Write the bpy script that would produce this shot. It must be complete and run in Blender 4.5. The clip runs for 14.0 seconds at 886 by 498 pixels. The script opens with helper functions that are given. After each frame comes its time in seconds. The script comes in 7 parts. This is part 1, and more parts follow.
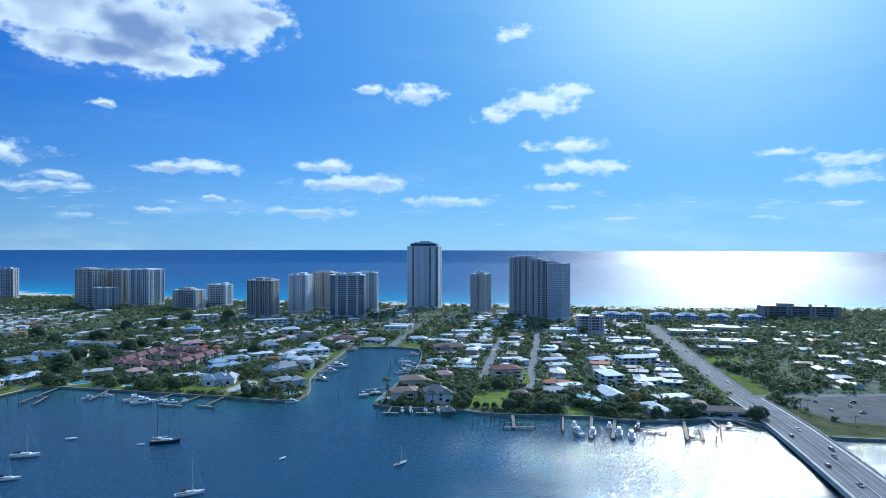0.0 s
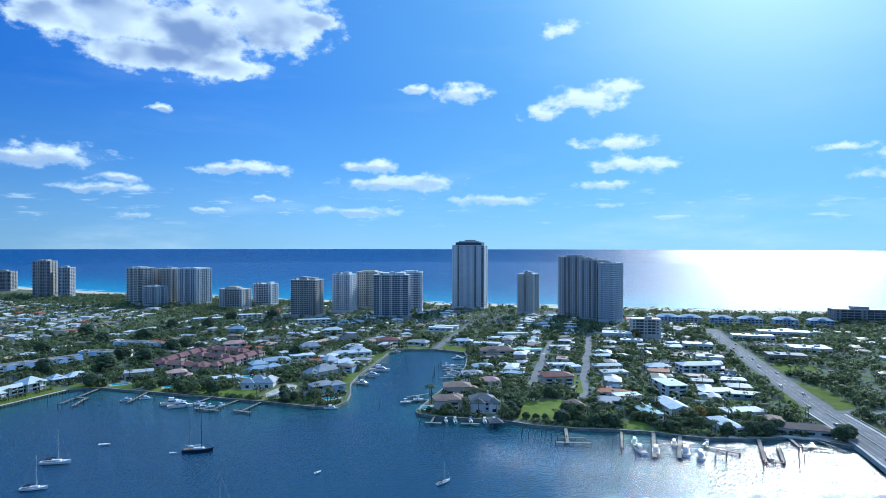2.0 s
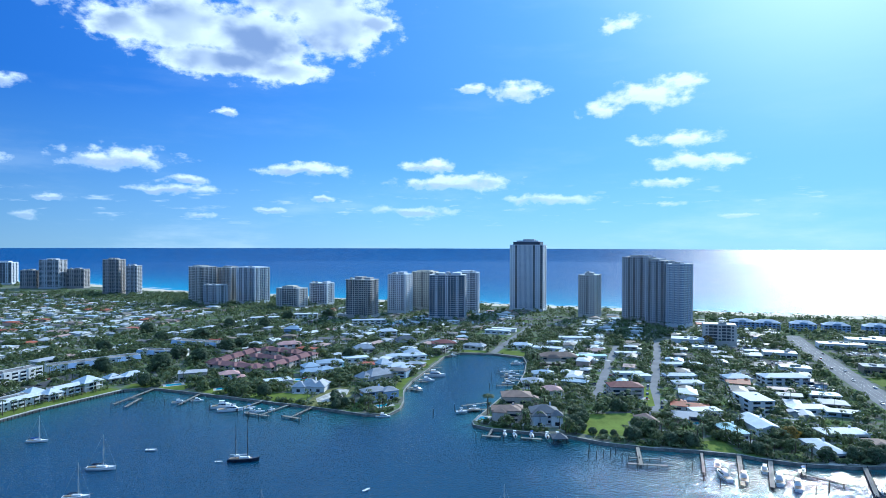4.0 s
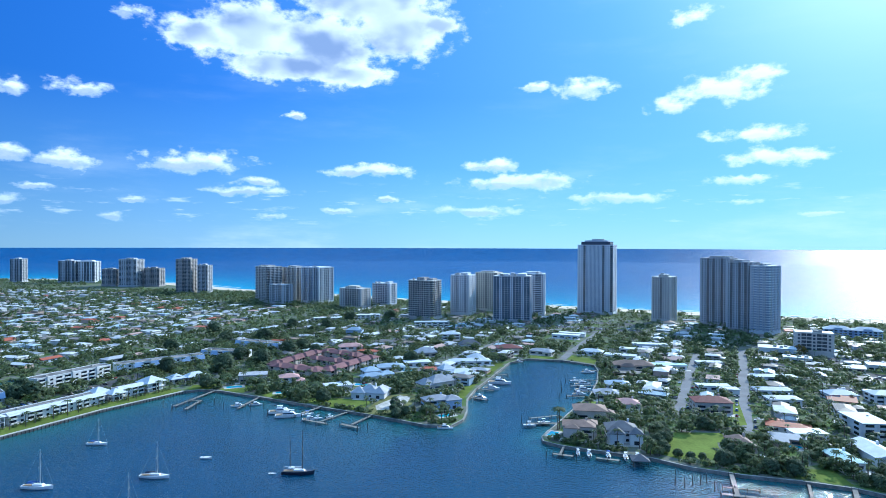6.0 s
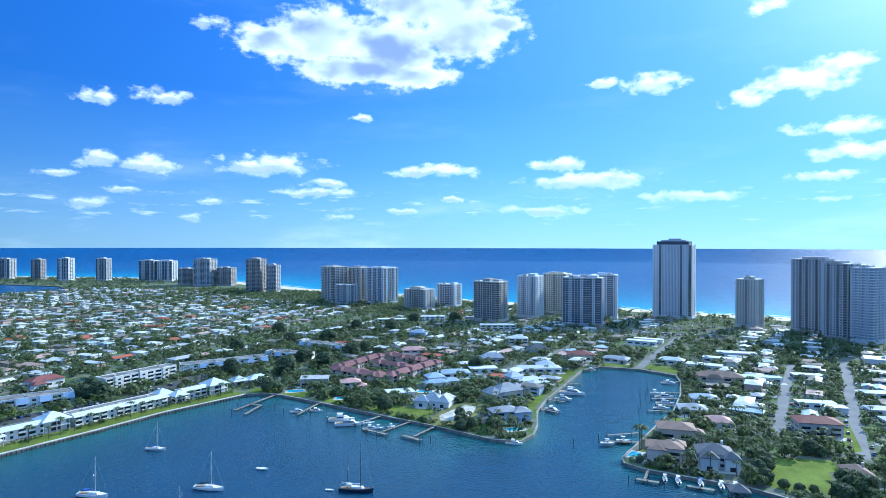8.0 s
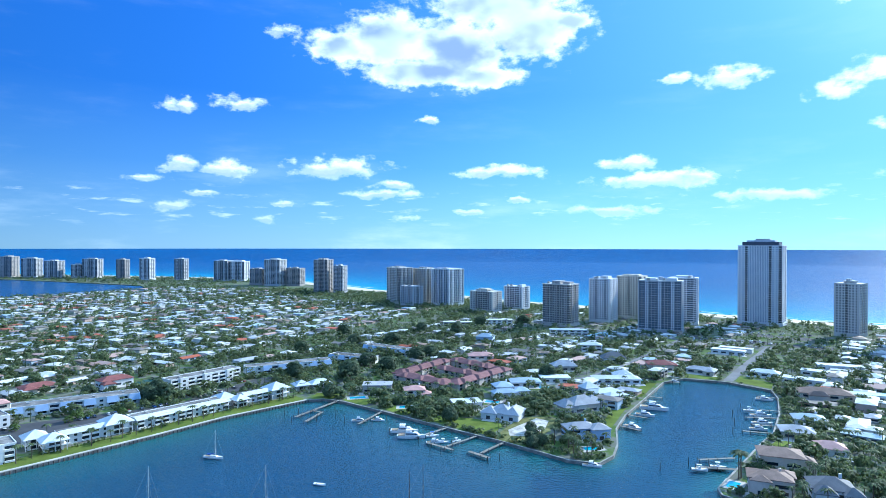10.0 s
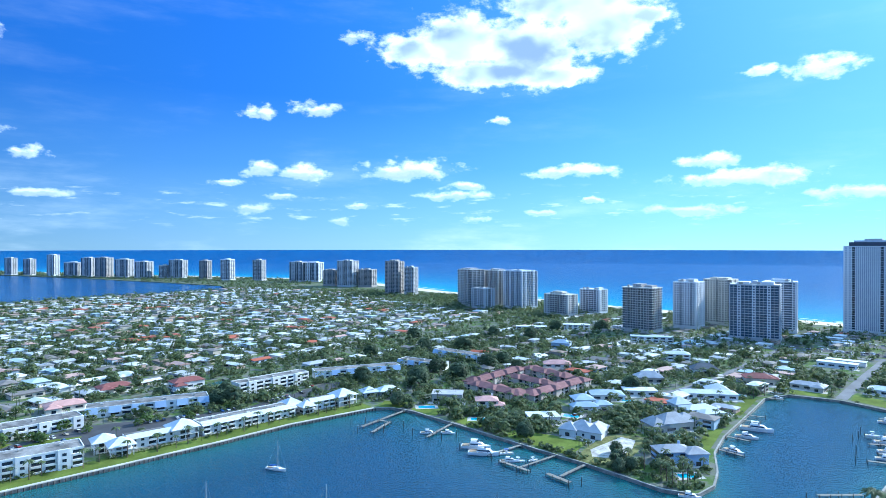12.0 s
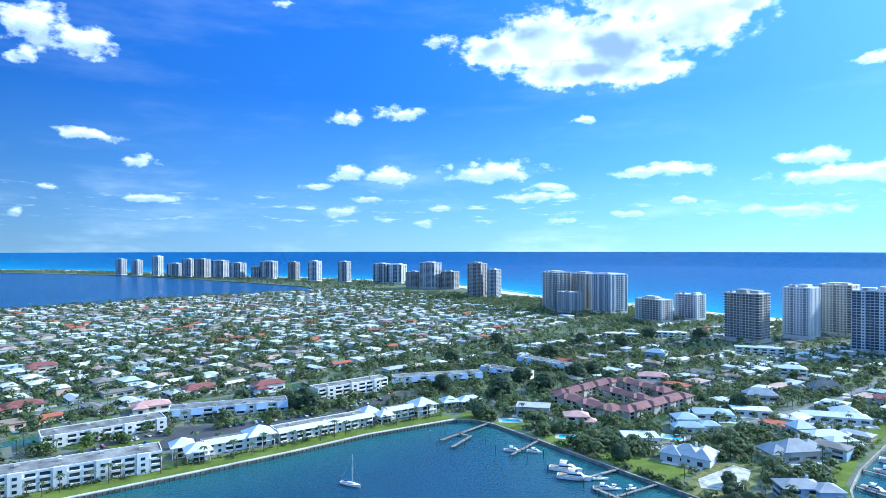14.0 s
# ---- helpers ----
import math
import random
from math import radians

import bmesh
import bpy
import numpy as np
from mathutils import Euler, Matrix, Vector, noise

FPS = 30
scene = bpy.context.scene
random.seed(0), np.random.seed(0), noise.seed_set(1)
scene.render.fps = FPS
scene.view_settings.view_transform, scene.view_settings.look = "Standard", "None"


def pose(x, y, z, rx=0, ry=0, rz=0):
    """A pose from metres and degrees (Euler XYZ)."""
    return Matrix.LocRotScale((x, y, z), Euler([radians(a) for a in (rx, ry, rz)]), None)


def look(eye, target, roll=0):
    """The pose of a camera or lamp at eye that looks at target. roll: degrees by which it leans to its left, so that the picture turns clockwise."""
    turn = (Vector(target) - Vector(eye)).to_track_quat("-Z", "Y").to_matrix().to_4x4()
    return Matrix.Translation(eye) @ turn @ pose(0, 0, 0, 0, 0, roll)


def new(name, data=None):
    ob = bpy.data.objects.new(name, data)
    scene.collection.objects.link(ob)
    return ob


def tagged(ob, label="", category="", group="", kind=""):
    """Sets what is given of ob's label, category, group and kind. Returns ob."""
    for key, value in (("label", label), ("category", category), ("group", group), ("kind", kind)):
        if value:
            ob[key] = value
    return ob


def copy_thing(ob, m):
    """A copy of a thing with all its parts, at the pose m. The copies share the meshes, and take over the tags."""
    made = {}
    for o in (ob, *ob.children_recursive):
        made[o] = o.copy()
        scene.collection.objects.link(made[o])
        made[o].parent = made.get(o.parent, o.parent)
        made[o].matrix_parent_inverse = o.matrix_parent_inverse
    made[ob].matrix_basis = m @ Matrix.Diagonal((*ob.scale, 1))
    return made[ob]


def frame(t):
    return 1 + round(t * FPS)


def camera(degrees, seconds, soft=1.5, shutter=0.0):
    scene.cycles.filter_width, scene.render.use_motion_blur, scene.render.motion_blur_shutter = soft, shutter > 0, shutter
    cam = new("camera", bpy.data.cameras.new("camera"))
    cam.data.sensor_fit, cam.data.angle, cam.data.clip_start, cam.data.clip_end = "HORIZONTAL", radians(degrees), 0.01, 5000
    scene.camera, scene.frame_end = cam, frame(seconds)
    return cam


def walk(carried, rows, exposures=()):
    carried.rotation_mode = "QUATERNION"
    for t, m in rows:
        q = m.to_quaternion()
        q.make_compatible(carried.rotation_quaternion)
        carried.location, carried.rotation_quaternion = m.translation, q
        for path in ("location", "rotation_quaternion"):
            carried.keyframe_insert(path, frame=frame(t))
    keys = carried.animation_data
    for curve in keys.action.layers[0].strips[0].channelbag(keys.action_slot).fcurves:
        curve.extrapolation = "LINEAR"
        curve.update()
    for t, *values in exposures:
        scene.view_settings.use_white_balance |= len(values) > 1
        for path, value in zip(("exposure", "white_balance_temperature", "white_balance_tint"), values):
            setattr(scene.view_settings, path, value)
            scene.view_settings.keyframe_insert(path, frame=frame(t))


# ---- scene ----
cam = camera(72.12, 14.0, soft=0.75)
PATH = [
    (0, (0.00, 0.00, 114.04), (0.00, 999.99, 110.68), 0.14),
    (0.5, (0.09, 7.09, 113.99), (-16.26, 1006.95, 110.42), 0.13),
    (1, (0.01, 14.07, 113.98), (-34.07, 1013.48, 109.77), 0.10),
    (1.5, (-0.23, 20.95, 113.99), (-54.57, 1019.47, 109.15), 0.12),
    (2, (-0.66, 27.76, 114.03), (-75.47, 1024.94, 108.82), 0.09),
    (2.5, (-1.26, 34.48, 114.08), (-97.20, 1029.85, 108.46), 0.10),
    (5, (-6.98, 67.31, 114.46), (-223.90, 1043.47, 107.72), 0.17),
    (5.5, (-8.67, 73.74, 114.54), (-250.97, 1043.92, 107.75), 0.17),
    (6, (-10.54, 80.14, 114.61), (-278.20, 1043.63, 107.58), 0.17),
    (6.5, (-12.59, 86.51, 114.67), (-305.73, 1042.55, 107.24), 0.16),
    (7, (-14.81, 92.83, 114.73), (-333.17, 1040.78, 107.55), 0.14),
    (7.5, (-17.21, 99.11, 114.77), (-360.72, 1038.23, 107.35), 0.15),
    (8, (-19.77, 105.35, 114.81), (-388.19, 1034.98, 107.44), 0.11),
    (10.5, (-34.97, 135.60, 114.87), (-525.53, 1006.99, 108.89), 0.08),
    (11, (-38.44, 141.40, 114.87), (-552.84, 998.93, 109.23), 0.04),
    (11.5, (-42.04, 147.08, 114.86), (-581.93, 988.80, 109.56), 0.01),
    (12, (-45.75, 152.63, 114.86), (-612.53, 976.49, 110.43), -0.00),
    (12.5, (-49.58, 158.03, 114.86), (-642.85, 963.03, 111.37), 0.02),
    (13, (-53.51, 163.27, 114.87), (-673.58, 947.82, 112.32), 0.03),
    (13.5, (-57.53, 168.32, 114.90), (-704.20, 931.09, 112.70), -0.01),
    (14, (-61.63, 173.17, 114.94), (-734.67, 912.79, 113.61), -0.02),
]
walk(cam, [(t, look(eye, target, roll)) for t, eye, target, roll in PATH],
     exposures=[(0.0, -0.08, 5500.0, 2.0), (3.0, 0.12, 5500.0, 2.0), (8.0, 0.53, 5500.0, 2.0), (14.0, 0.8, 5500.0, 2.0)])

# ---- sky, clouds and sun ----
SUN_AZ, SUN_EL = 24.6, 28.0  # degrees clockwise from +y, and above the horizon

# clouds: azimuth (to the left of +y), elevation, half width and half height, in degrees
CLOUD_BANK = [(37.1, 17.7, 3.9, 1.4), (32.9, 18.5, 5.1, 2.8), (26.7, 17.7, 5.8, 3.3), (19.8, 19.5, 5.5, 3.1),
              (22.5, 21.6, 7.9, 2.3), (16.0, 19.7, 2.1, 1.0), (29.8, 15.8, 6.8, 1.4), (24.6, 15.4, 4.7, 1.1)]
CLOUDS_HIGH = [(42.7, 18.7, 1.5, 0.6), (51.1, 11.9, 1.8, 0.6), (46.1, 12.4, 2.2, 0.7), (29.3, 11.6, 1.0, 0.4),
               (2.4, 14.1, 2.8, 1.0), (6.8, 14.3, 1.2, 0.5), (-9.0, 13.2, 4.2, 1.2), (-11.8, 14.1, 1.9, 0.85),
               (-5.0, 12.1, 2.3, 0.7), (-11.8, 9.3, 3.7, 0.7), (-13.1, 7.3, 3.7, 0.8), (-10.4, 5.6, 2.5, 0.4),
               (-10.7, 3.8, 1.7, 0.3), (10.6, 7.4, 2.6, 0.7), (8.8, 5.8, 6.2, 0.75), (5.7, 6.1, 2.2, 0.75),
               (22.4, 6.8, 4.2, 0.7), (37.8, 7.1, 4.7, 1.0), (-6.7, 19.2, 1.9, 0.75)]
CLOUDS_LOW = [(47.3, 6.7, 2.6, 0.85), (51.0, 7.0, 1.6, 0.8), (54.0, 5.7, 1.9, 0.35), (33.4, 4.7, 3.6, 0.45),
              (32.6, 5.6, 2.0, 0.45), (51.9, 3.4, 1.8, 0.45), (42.3, 3.8, 1.3, 0.25), (20.9, 4.2, 1.2, 0.3),
              (-0.1, 4.3, 5.4, 0.45), (12.4, 3.2, 4.6, 0.45), (43.9, 2.4, 1.35, 0.4), (31.1, 2.6, 1.4, 0.25),
              (25.1, 3.1, 1.85, 0.25), (49.4, 4.5, 1.6, 0.3)]
CLOUDS_SIDE = [(-29.1, 7.8, 2.2, 0.4), (-33.6, 7.0, 2.8, 0.6), (-32.9, 5.7, 3.2, 0.7), (-33.2, 3.6, 2.2, 0.25),
               (-16.4, 2.6, 1.9, 0.25), (-10.6, 5.6, 2.3, 0.4), (76.2, 17.1, 2.6, 1.7), (72.8, 16.4, 2.4, 1.3),
               (76.9, 14.8, 0.9, 0.8), (72.6, 9.2, 2.6, 0.55), (69.1, 7.3, 1.4, 0.55), (68.0, 4.3, 2.2, 0.4),
               (75.5, 4.9, 1.1, 0.25), (77.7, 2.9, 0.8, 0.35), (57.1, 21.2, 1.2, 0.45)]


class Nodes:
    """A short way to lay nodes and links into a tree."""

    def __init__(self, tree):
        self.tree = tree

    def node(self, kind, ins=None):
        n = self.tree.nodes.new(kind)
        for key, value in (ins or {}).items():
            if isinstance(value, bpy.types.NodeSocket):
                self.tree.links.new(value, n.inputs[key])
            else:
                n.inputs[key].default_value = value
        return n

    def math(self, op, a, b=0.0, c=0.0, clamp=False):
        n = self.node("ShaderNodeMath", {0: a, 1: b, 2: c})
        n.operation, n.use_clamp = op, clamp
        return n.outputs[0]

    def vec(self, op, a, b=(0, 0, 0)):
        n = self.node("ShaderNodeVectorMath", {0: a, 1: b})
        n.operation = op
        return n.outputs

    def noise(self, vector, scale, detail=4.0, rough=0.55):
        return self.node("ShaderNodeTexNoise", {"Vector": vector, "Scale": scale, "Detail": detail, "Roughness": rough}).outputs[0]

    def span(self, value, lo, hi, to_lo=0.0, to_hi=1.0, smooth=False):
        n = self.node("ShaderNodeMapRange", {0: value, 1: lo, 2: hi, 3: to_lo, 4: to_hi})
        n.interpolation_type = "SMOOTHSTEP" if smooth else "LINEAR"
        return n.outputs[0]

    def mix(self, fac, a, b, blend="MIX"):
        n = self.node("ShaderNodeMix")
        n.data_type, n.blend_type = "RGBA", blend
        for key, value in ((0, fac), (6, a), (7, b)):
            if isinstance(value, bpy.types.NodeSocket):
                self.tree.links.new(value, n.inputs[key])
            else:
                n.inputs[key].default_value = value if key == 0 or len(value) == 4 else (*value, 1)
        return n.outputs[2]


def make_sky():
    world = bpy.data.worlds.new("sky")
    scene.world = world
    world.use_nodes = True
    tree = world.node_tree
    tree.nodes.clear()
    n = Nodes(tree)
    sky = n.node("ShaderNodeTexSky")
    sky.sky_type, sky.sun_disc = "NISHITA", False
    sky.sun_elevation, sky.sun_rotation = radians(SUN_EL), radians(SUN_AZ)
    sky.altitude, sky.air_density, sky.dust_density, sky.ozone_density = 100.0, 1.0, 0.25, 6.0
    way = n.node("ShaderNodeTexCoord").outputs["Generated"]
    xyz = n.node("ShaderNodeSeparateXYZ", {0: way}).outputs
    az = n.math("MULTIPLY", n.math("ARCTAN2", n.math("MULTIPLY", xyz[0], -1.0), xyz[1]), 57.29578)
    el = n.math("MULTIPLY", n.math("ARCSINE", xyz[2]), 57.29578)
    # clear tropical air: pale cyan haze low down, deep blue higher up, a broad white glow about the sun
    clear = n.node("ShaderNodeValToRGB", {0: n.span(el, 0.0, 45.0)})
    stops = clear.color_ramp.elements
    stops[0].position, stops[0].color = 0.0, (4.0, 7.0, 10.2, 1)
    # above the view the sky is brightened on purpose, as fill for the shadows
    stops[1].position, stops[1].color = 1.0, (7.8, 12.4, 19.6, 1)
    for at, colour in ((0.05, (3.0, 6.0, 10.2)), (0.16, (1.35, 3.9, 9.5)), (0.3, (0.5, 2.4, 8.7)), (0.5, (0.4, 2.05, 8.3))):
        stops.new(at).color = (*colour, 1)
    sun_way = Vector((math.sin(radians(SUN_AZ)) * math.cos(radians(SUN_EL)), math.cos(radians(SUN_AZ)) * math.cos(radians(SUN_EL)), math.sin(radians(SUN_EL))))
    off_sun = n.math("MULTIPLY", n.math("ARCCOSINE", n.vec("DOT_PRODUCT", way, sun_way)[1]), 57.29578)
    glow = n.math("POWER", n.span(off_sun, 0.0, 75.0, 1.0, 0.0), 2.2)
    aureole = n.math("POWER", n.span(off_sun, 0.0, 27.0, 1.0, 0.0), 2.2)
    blue = n.mix(0.85, n.mix(1.0, sky.outputs[0], SKY_TINT, "MULTIPLY"), clear.outputs[0])
    # dimmer to the side of the sun; added fill from the unseen sky opposite
    fade_and_fill = n.math("MULTIPLY", n.span(off_sun, 45.0, 100.0, 1.06, 0.52), n.span(off_sun, 110.0, 165.0, 1.0, 2.4))
    blue = n.mix(1.0, blue, n.node("ShaderNodeCombineXYZ", {0: fade_and_fill, 1: fade_and_fill, 2: fade_and_fill}).outputs[0], "MULTIPLY")
    blue = n.mix(n.math("MULTIPLY", glow, 0.9), blue, (4.6, 9.6, 12.0))
    blue = n.mix(aureole, blue, (13.0, 15.0, 15.5))
    here = n.node("ShaderNodeCombineXYZ", {0: az, 1: el}).outputs[0]
    wide = n.vec("MULTIPLY", here, (1.0, 1.6, 1.0))[0]
    # billows push the cloud outlines about
    push = n.node("ShaderNodeTexNoise", {"Vector": wide, "Scale": 0.5, "Detail": 4.0, "Roughness": 0.55}).outputs["Color"]
    push = n.vec("MULTIPLY", n.vec("SUBTRACT", push, (0.5, 0.5, 0.5))[0], (3.0, 1.0, 0.0))[0]
    bent = n.vec("ADD", here, push)[0]
    nearest = base = None
    for i, (a, e, w, h) in enumerate(CLOUD_BANK + CLOUDS_HIGH + CLOUDS_LOW + CLOUDS_SIDE):
        off = n.vec("MULTIPLY", n.vec("SUBTRACT", bent, (a, e, 0))[0], (1 / w, 1 / h, 0))[0]
        far = n.vec("LENGTH", off)[1]
        nearest = far if nearest is None else n.math("SMOOTH_MIN", nearest, far, 0.25)
        if i == len(CLOUD_BANK) - 1:
            bank = nearest
        if i >= len(CLOUD_BANK):
            low = n.vec("MULTIPLY", n.vec("SUBTRACT", bent, (a + w * 0.1, e - h * 0.45, 0))[0], (1.25 / w, 1.7 / h, 0))[0]
            low = n.vec("LENGTH", low)[1]
            base = low if base is None else n.math("SMOOTH_MIN", base, low, 0.2)
    fine = n.noise(wide, 0.55, 8.0, 0.58)
    thick = n.math("ADD", n.math("SUBTRACT", 1.02, nearest), n.math("MULTIPLY", n.math("SUBTRACT", fine, 0.5), 2.6))
    thick = n.math("ADD", thick, n.span(bank, 0.35, 0.95, 0.75, 0.0, True))
    cover = n.math("MULTIPLY", n.span(thick, -0.1, 0.8, smooth=True), n.span(el, 1.5, 8.0, 0.4, 1.0))
    # faint streaks of high haze
    streak = n.noise(n.vec("MULTIPLY", here, (0.05, 0.22, 1.0))[0], 1.0, 6.0, 0.6)
    veil = n.math("MULTIPLY", n.span(streak, 0.48, 0.75, smooth=True), n.span(el, 0.5, 9.0, 0.32, 0.06))
    # rows of small far puffs low over the sea
    puff = n.noise(n.vec("MULTIPLY", here, (0.3, 1.7, 1.0))[0], 1.0, 6.0, 0.58)
    puff = n.math("MULTIPLY", n.span(puff, 0.56, 0.74, smooth=True), n.math("MULTIPLY", n.span(el, 1.4, 2.6, smooth=True), n.span(el, 3.8, 6.2, 0.42, 0.0, True)))
    cover = n.math("MAXIMUM", cover, n.math("MAXIMUM", veil, puff))
    # bright rims, lavender-grey where the cloud is thick and the sun stands behind it
    lump = n.noise(wide, 0.2, 2.0, 0.45)
    bulk = n.noise(wide, 0.34, 3.0, 0.45)
    above = n.noise(n.vec("ADD", wide, (-0.2, 0.7, 0.0))[0], 0.55, 3.0, 0.5)
    lit = n.noise(wide, 0.55, 3.0, 0.5)
    under = n.span(n.math("SUBTRACT", above, lit), -0.02, 0.14, smooth=True)
    core = n.math("ADD", n.math("SUBTRACT", 1.15, bank), n.math("MULTIPLY", n.math("SUBTRACT", bulk, 0.5), 1.0))
    core = n.math("MULTIPLY", n.span(core, 0.2, 0.95, smooth=True), n.span(lump, 0.36, 0.6, 0.5, 1.0, True))
    core = n.math("MAXIMUM", core, n.math("MULTIPLY", n.span(n.math("ADD", base, n.math("MULTIPLY", bulk, 0.6)), 0.8, 1.5, 0.72, 0.0, True), n.span(thick, 0.1, 0.6, smooth=True)))
    deep = n.math("MAXIMUM", core, n.math("MULTIPLY", n.span(thick, 0.3, 1.0, smooth=True), n.math("MULTIPLY", under, 0.22)))
    shade = n.math("MULTIPLY", n.span(el, 1.0, 14.0, 0.75, 1.0), n.span(off_sun, 18.0, 45.0, 0.1, 1.0))
    body = n.mix(n.math("MULTIPLY", deep, shade), CLOUD_LIT, CLOUD_CORE)
    out = n.mix(n.math("MULTIPLY", cover, 0.97), blue, body)
    back = n.node("ShaderNodeBackground", {0: out, 1: SKY_STRENGTH})
    n.node("ShaderNodeOutputWorld", {0: back.outputs[0]})


SKY_STRENGTH = 0.08
SKY_TINT = (0.8, 1.0, 1.3)
CLOUD_LIT = (11.3, 12.5, 13.4)
CLOUD_CORE = (3.2, 4.4, 7.4)
make_sky()

sun_data = bpy.data.lights.new("sun", "SUN")
sun_data.energy, sun_data.angle, sun_data.color = 4.7, radians(0.53), (1.0, 0.95, 0.87)
sun = new("sun", sun_data)
sun.matrix_world = look((0, 0, 500), (-500 * math.sin(radians(SUN_AZ)), -500 * math.cos(radians(SUN_AZ)), 500 - 500 * math.tan(radians(SUN_EL))))

# ---- materials ----
def surface(name, colour, rough=0.7, metal=0.0, vary=0.25, grain=2.0, patch=0.15, bump=0.0, spec=0.5, second=None, per="object"):
    """A worn surface: colour varied at two scales and from piece to piece, with fine relief. grain, patch: waves in a metre."""
    m = bpy.data.materials.new(name)
    m.use_nodes = True
    n = Nodes(m.node_tree)
    shader = m.node_tree.nodes["Principled BSDF"]
    where = n.node("ShaderNodeTexCoord").outputs["Object"] if per == "own" else n.node("ShaderNodeNewGeometry").outputs["Position"]
    fine, broad = n.noise(where, grain, 5.0, 0.6), n.noise(where, patch, 4.0, 0.6)
    if per == "island":
        own = n.node("ShaderNodeNewGeometry").outputs["Random Per Island"]
    else:
        own = n.node("ShaderNodeObjectInfo").outputs["Random"]
    dark = tuple(c * (1 - vary) for c in colour)
    base = n.mix(n.span(broad, 0.35, 0.65), dark, colour)
    if second:
        base = n.mix(n.span(own, 0.0, 1.0), base, second)
    gain = n.math("ADD", n.span(fine, 0.25, 0.75, 1 - vary * 0.6, 1 + vary * 0.4), n.span(own, 0, 1, -vary * 0.4, vary * 0.4))
    base = n.mix(1.0, base, n.node("ShaderNodeCombineXYZ", {0: gain, 1: gain, 2: gain}).outputs[0], "MULTIPLY")
    m.node_tree.links.new(base, shader.inputs["Base Color"])
    m.node_tree.links.new(n.span(fine, 0.2, 0.8, max(rough - 0.12, 0.02), min(rough + 0.1, 1.0)), shader.inputs["Roughness"])
    shader.inputs["Metallic"].default_value = metal
    shader.inputs["Specular IOR Level"].default_value = spec
    if bump:
        relief = n.node("ShaderNodeBump", {"Strength": 1.0, "Distance": bump, "Height": fine})
        m.node_tree.links.new(relief.outputs[0], shader.inputs["Normal"])
    return m


def palette(name, stops, rough=0.6, vary=0.2, grain=1.5, per="object", spec=0.08):
    """A surface whose colour is drawn, piece by piece, from stops of (share, colour)."""
    m = surface(name, (0.5, 0.5, 0.5), rough, vary=vary, grain=grain, per=per, spec=spec)
    tree = m.node_tree
    n = Nodes(tree)
    if per == "island":
        tone = n.node("ShaderNodeAttribute")
        tone.attribute_name = "tone"
        own = tone.outputs["Fac"]
    else:
        own = n.node("ShaderNodeObjectInfo").outputs["Random"]
    ramp = n.node("ShaderNodeValToRGB", {0: own})
    ramp.color_ramp.interpolation = "CONSTANT"
    at = 0.0
    for i, (share, colour) in enumerate(stops):
        e = ramp.color_ramp.elements[0] if i == 0 else ramp.color_ramp.elements.new(min(at, 0.999))
        e.position, e.color = min(at, 0.999), (*colour, 1)
        at += share
    if len(ramp.color_ramp.elements) > len(stops):
        ramp.color_ramp.elements.remove(ramp.color_ramp.elements[-1])
    where = n.node("ShaderNodeNewGeometry").outputs["Position"]
    dirt = n.math("MULTIPLY", n.span(n.noise(where, 0.25, 5.0, 0.65), 0.3, 0.7, 1 - vary, 1.0), n.span(n.noise(where, grain, 4.0), 0.3, 0.7, 1 - vary * 0.5, 1.0))
    base = n.mix(1.0, ramp.outputs[0], n.node("ShaderNodeCombineXYZ", {0: dirt, 1: dirt, 2: dirt}).outputs[0], "MULTIPLY")
    tree.links.new(base, tree.nodes["Principled BSDF"].inputs["Base Color"])
    return m


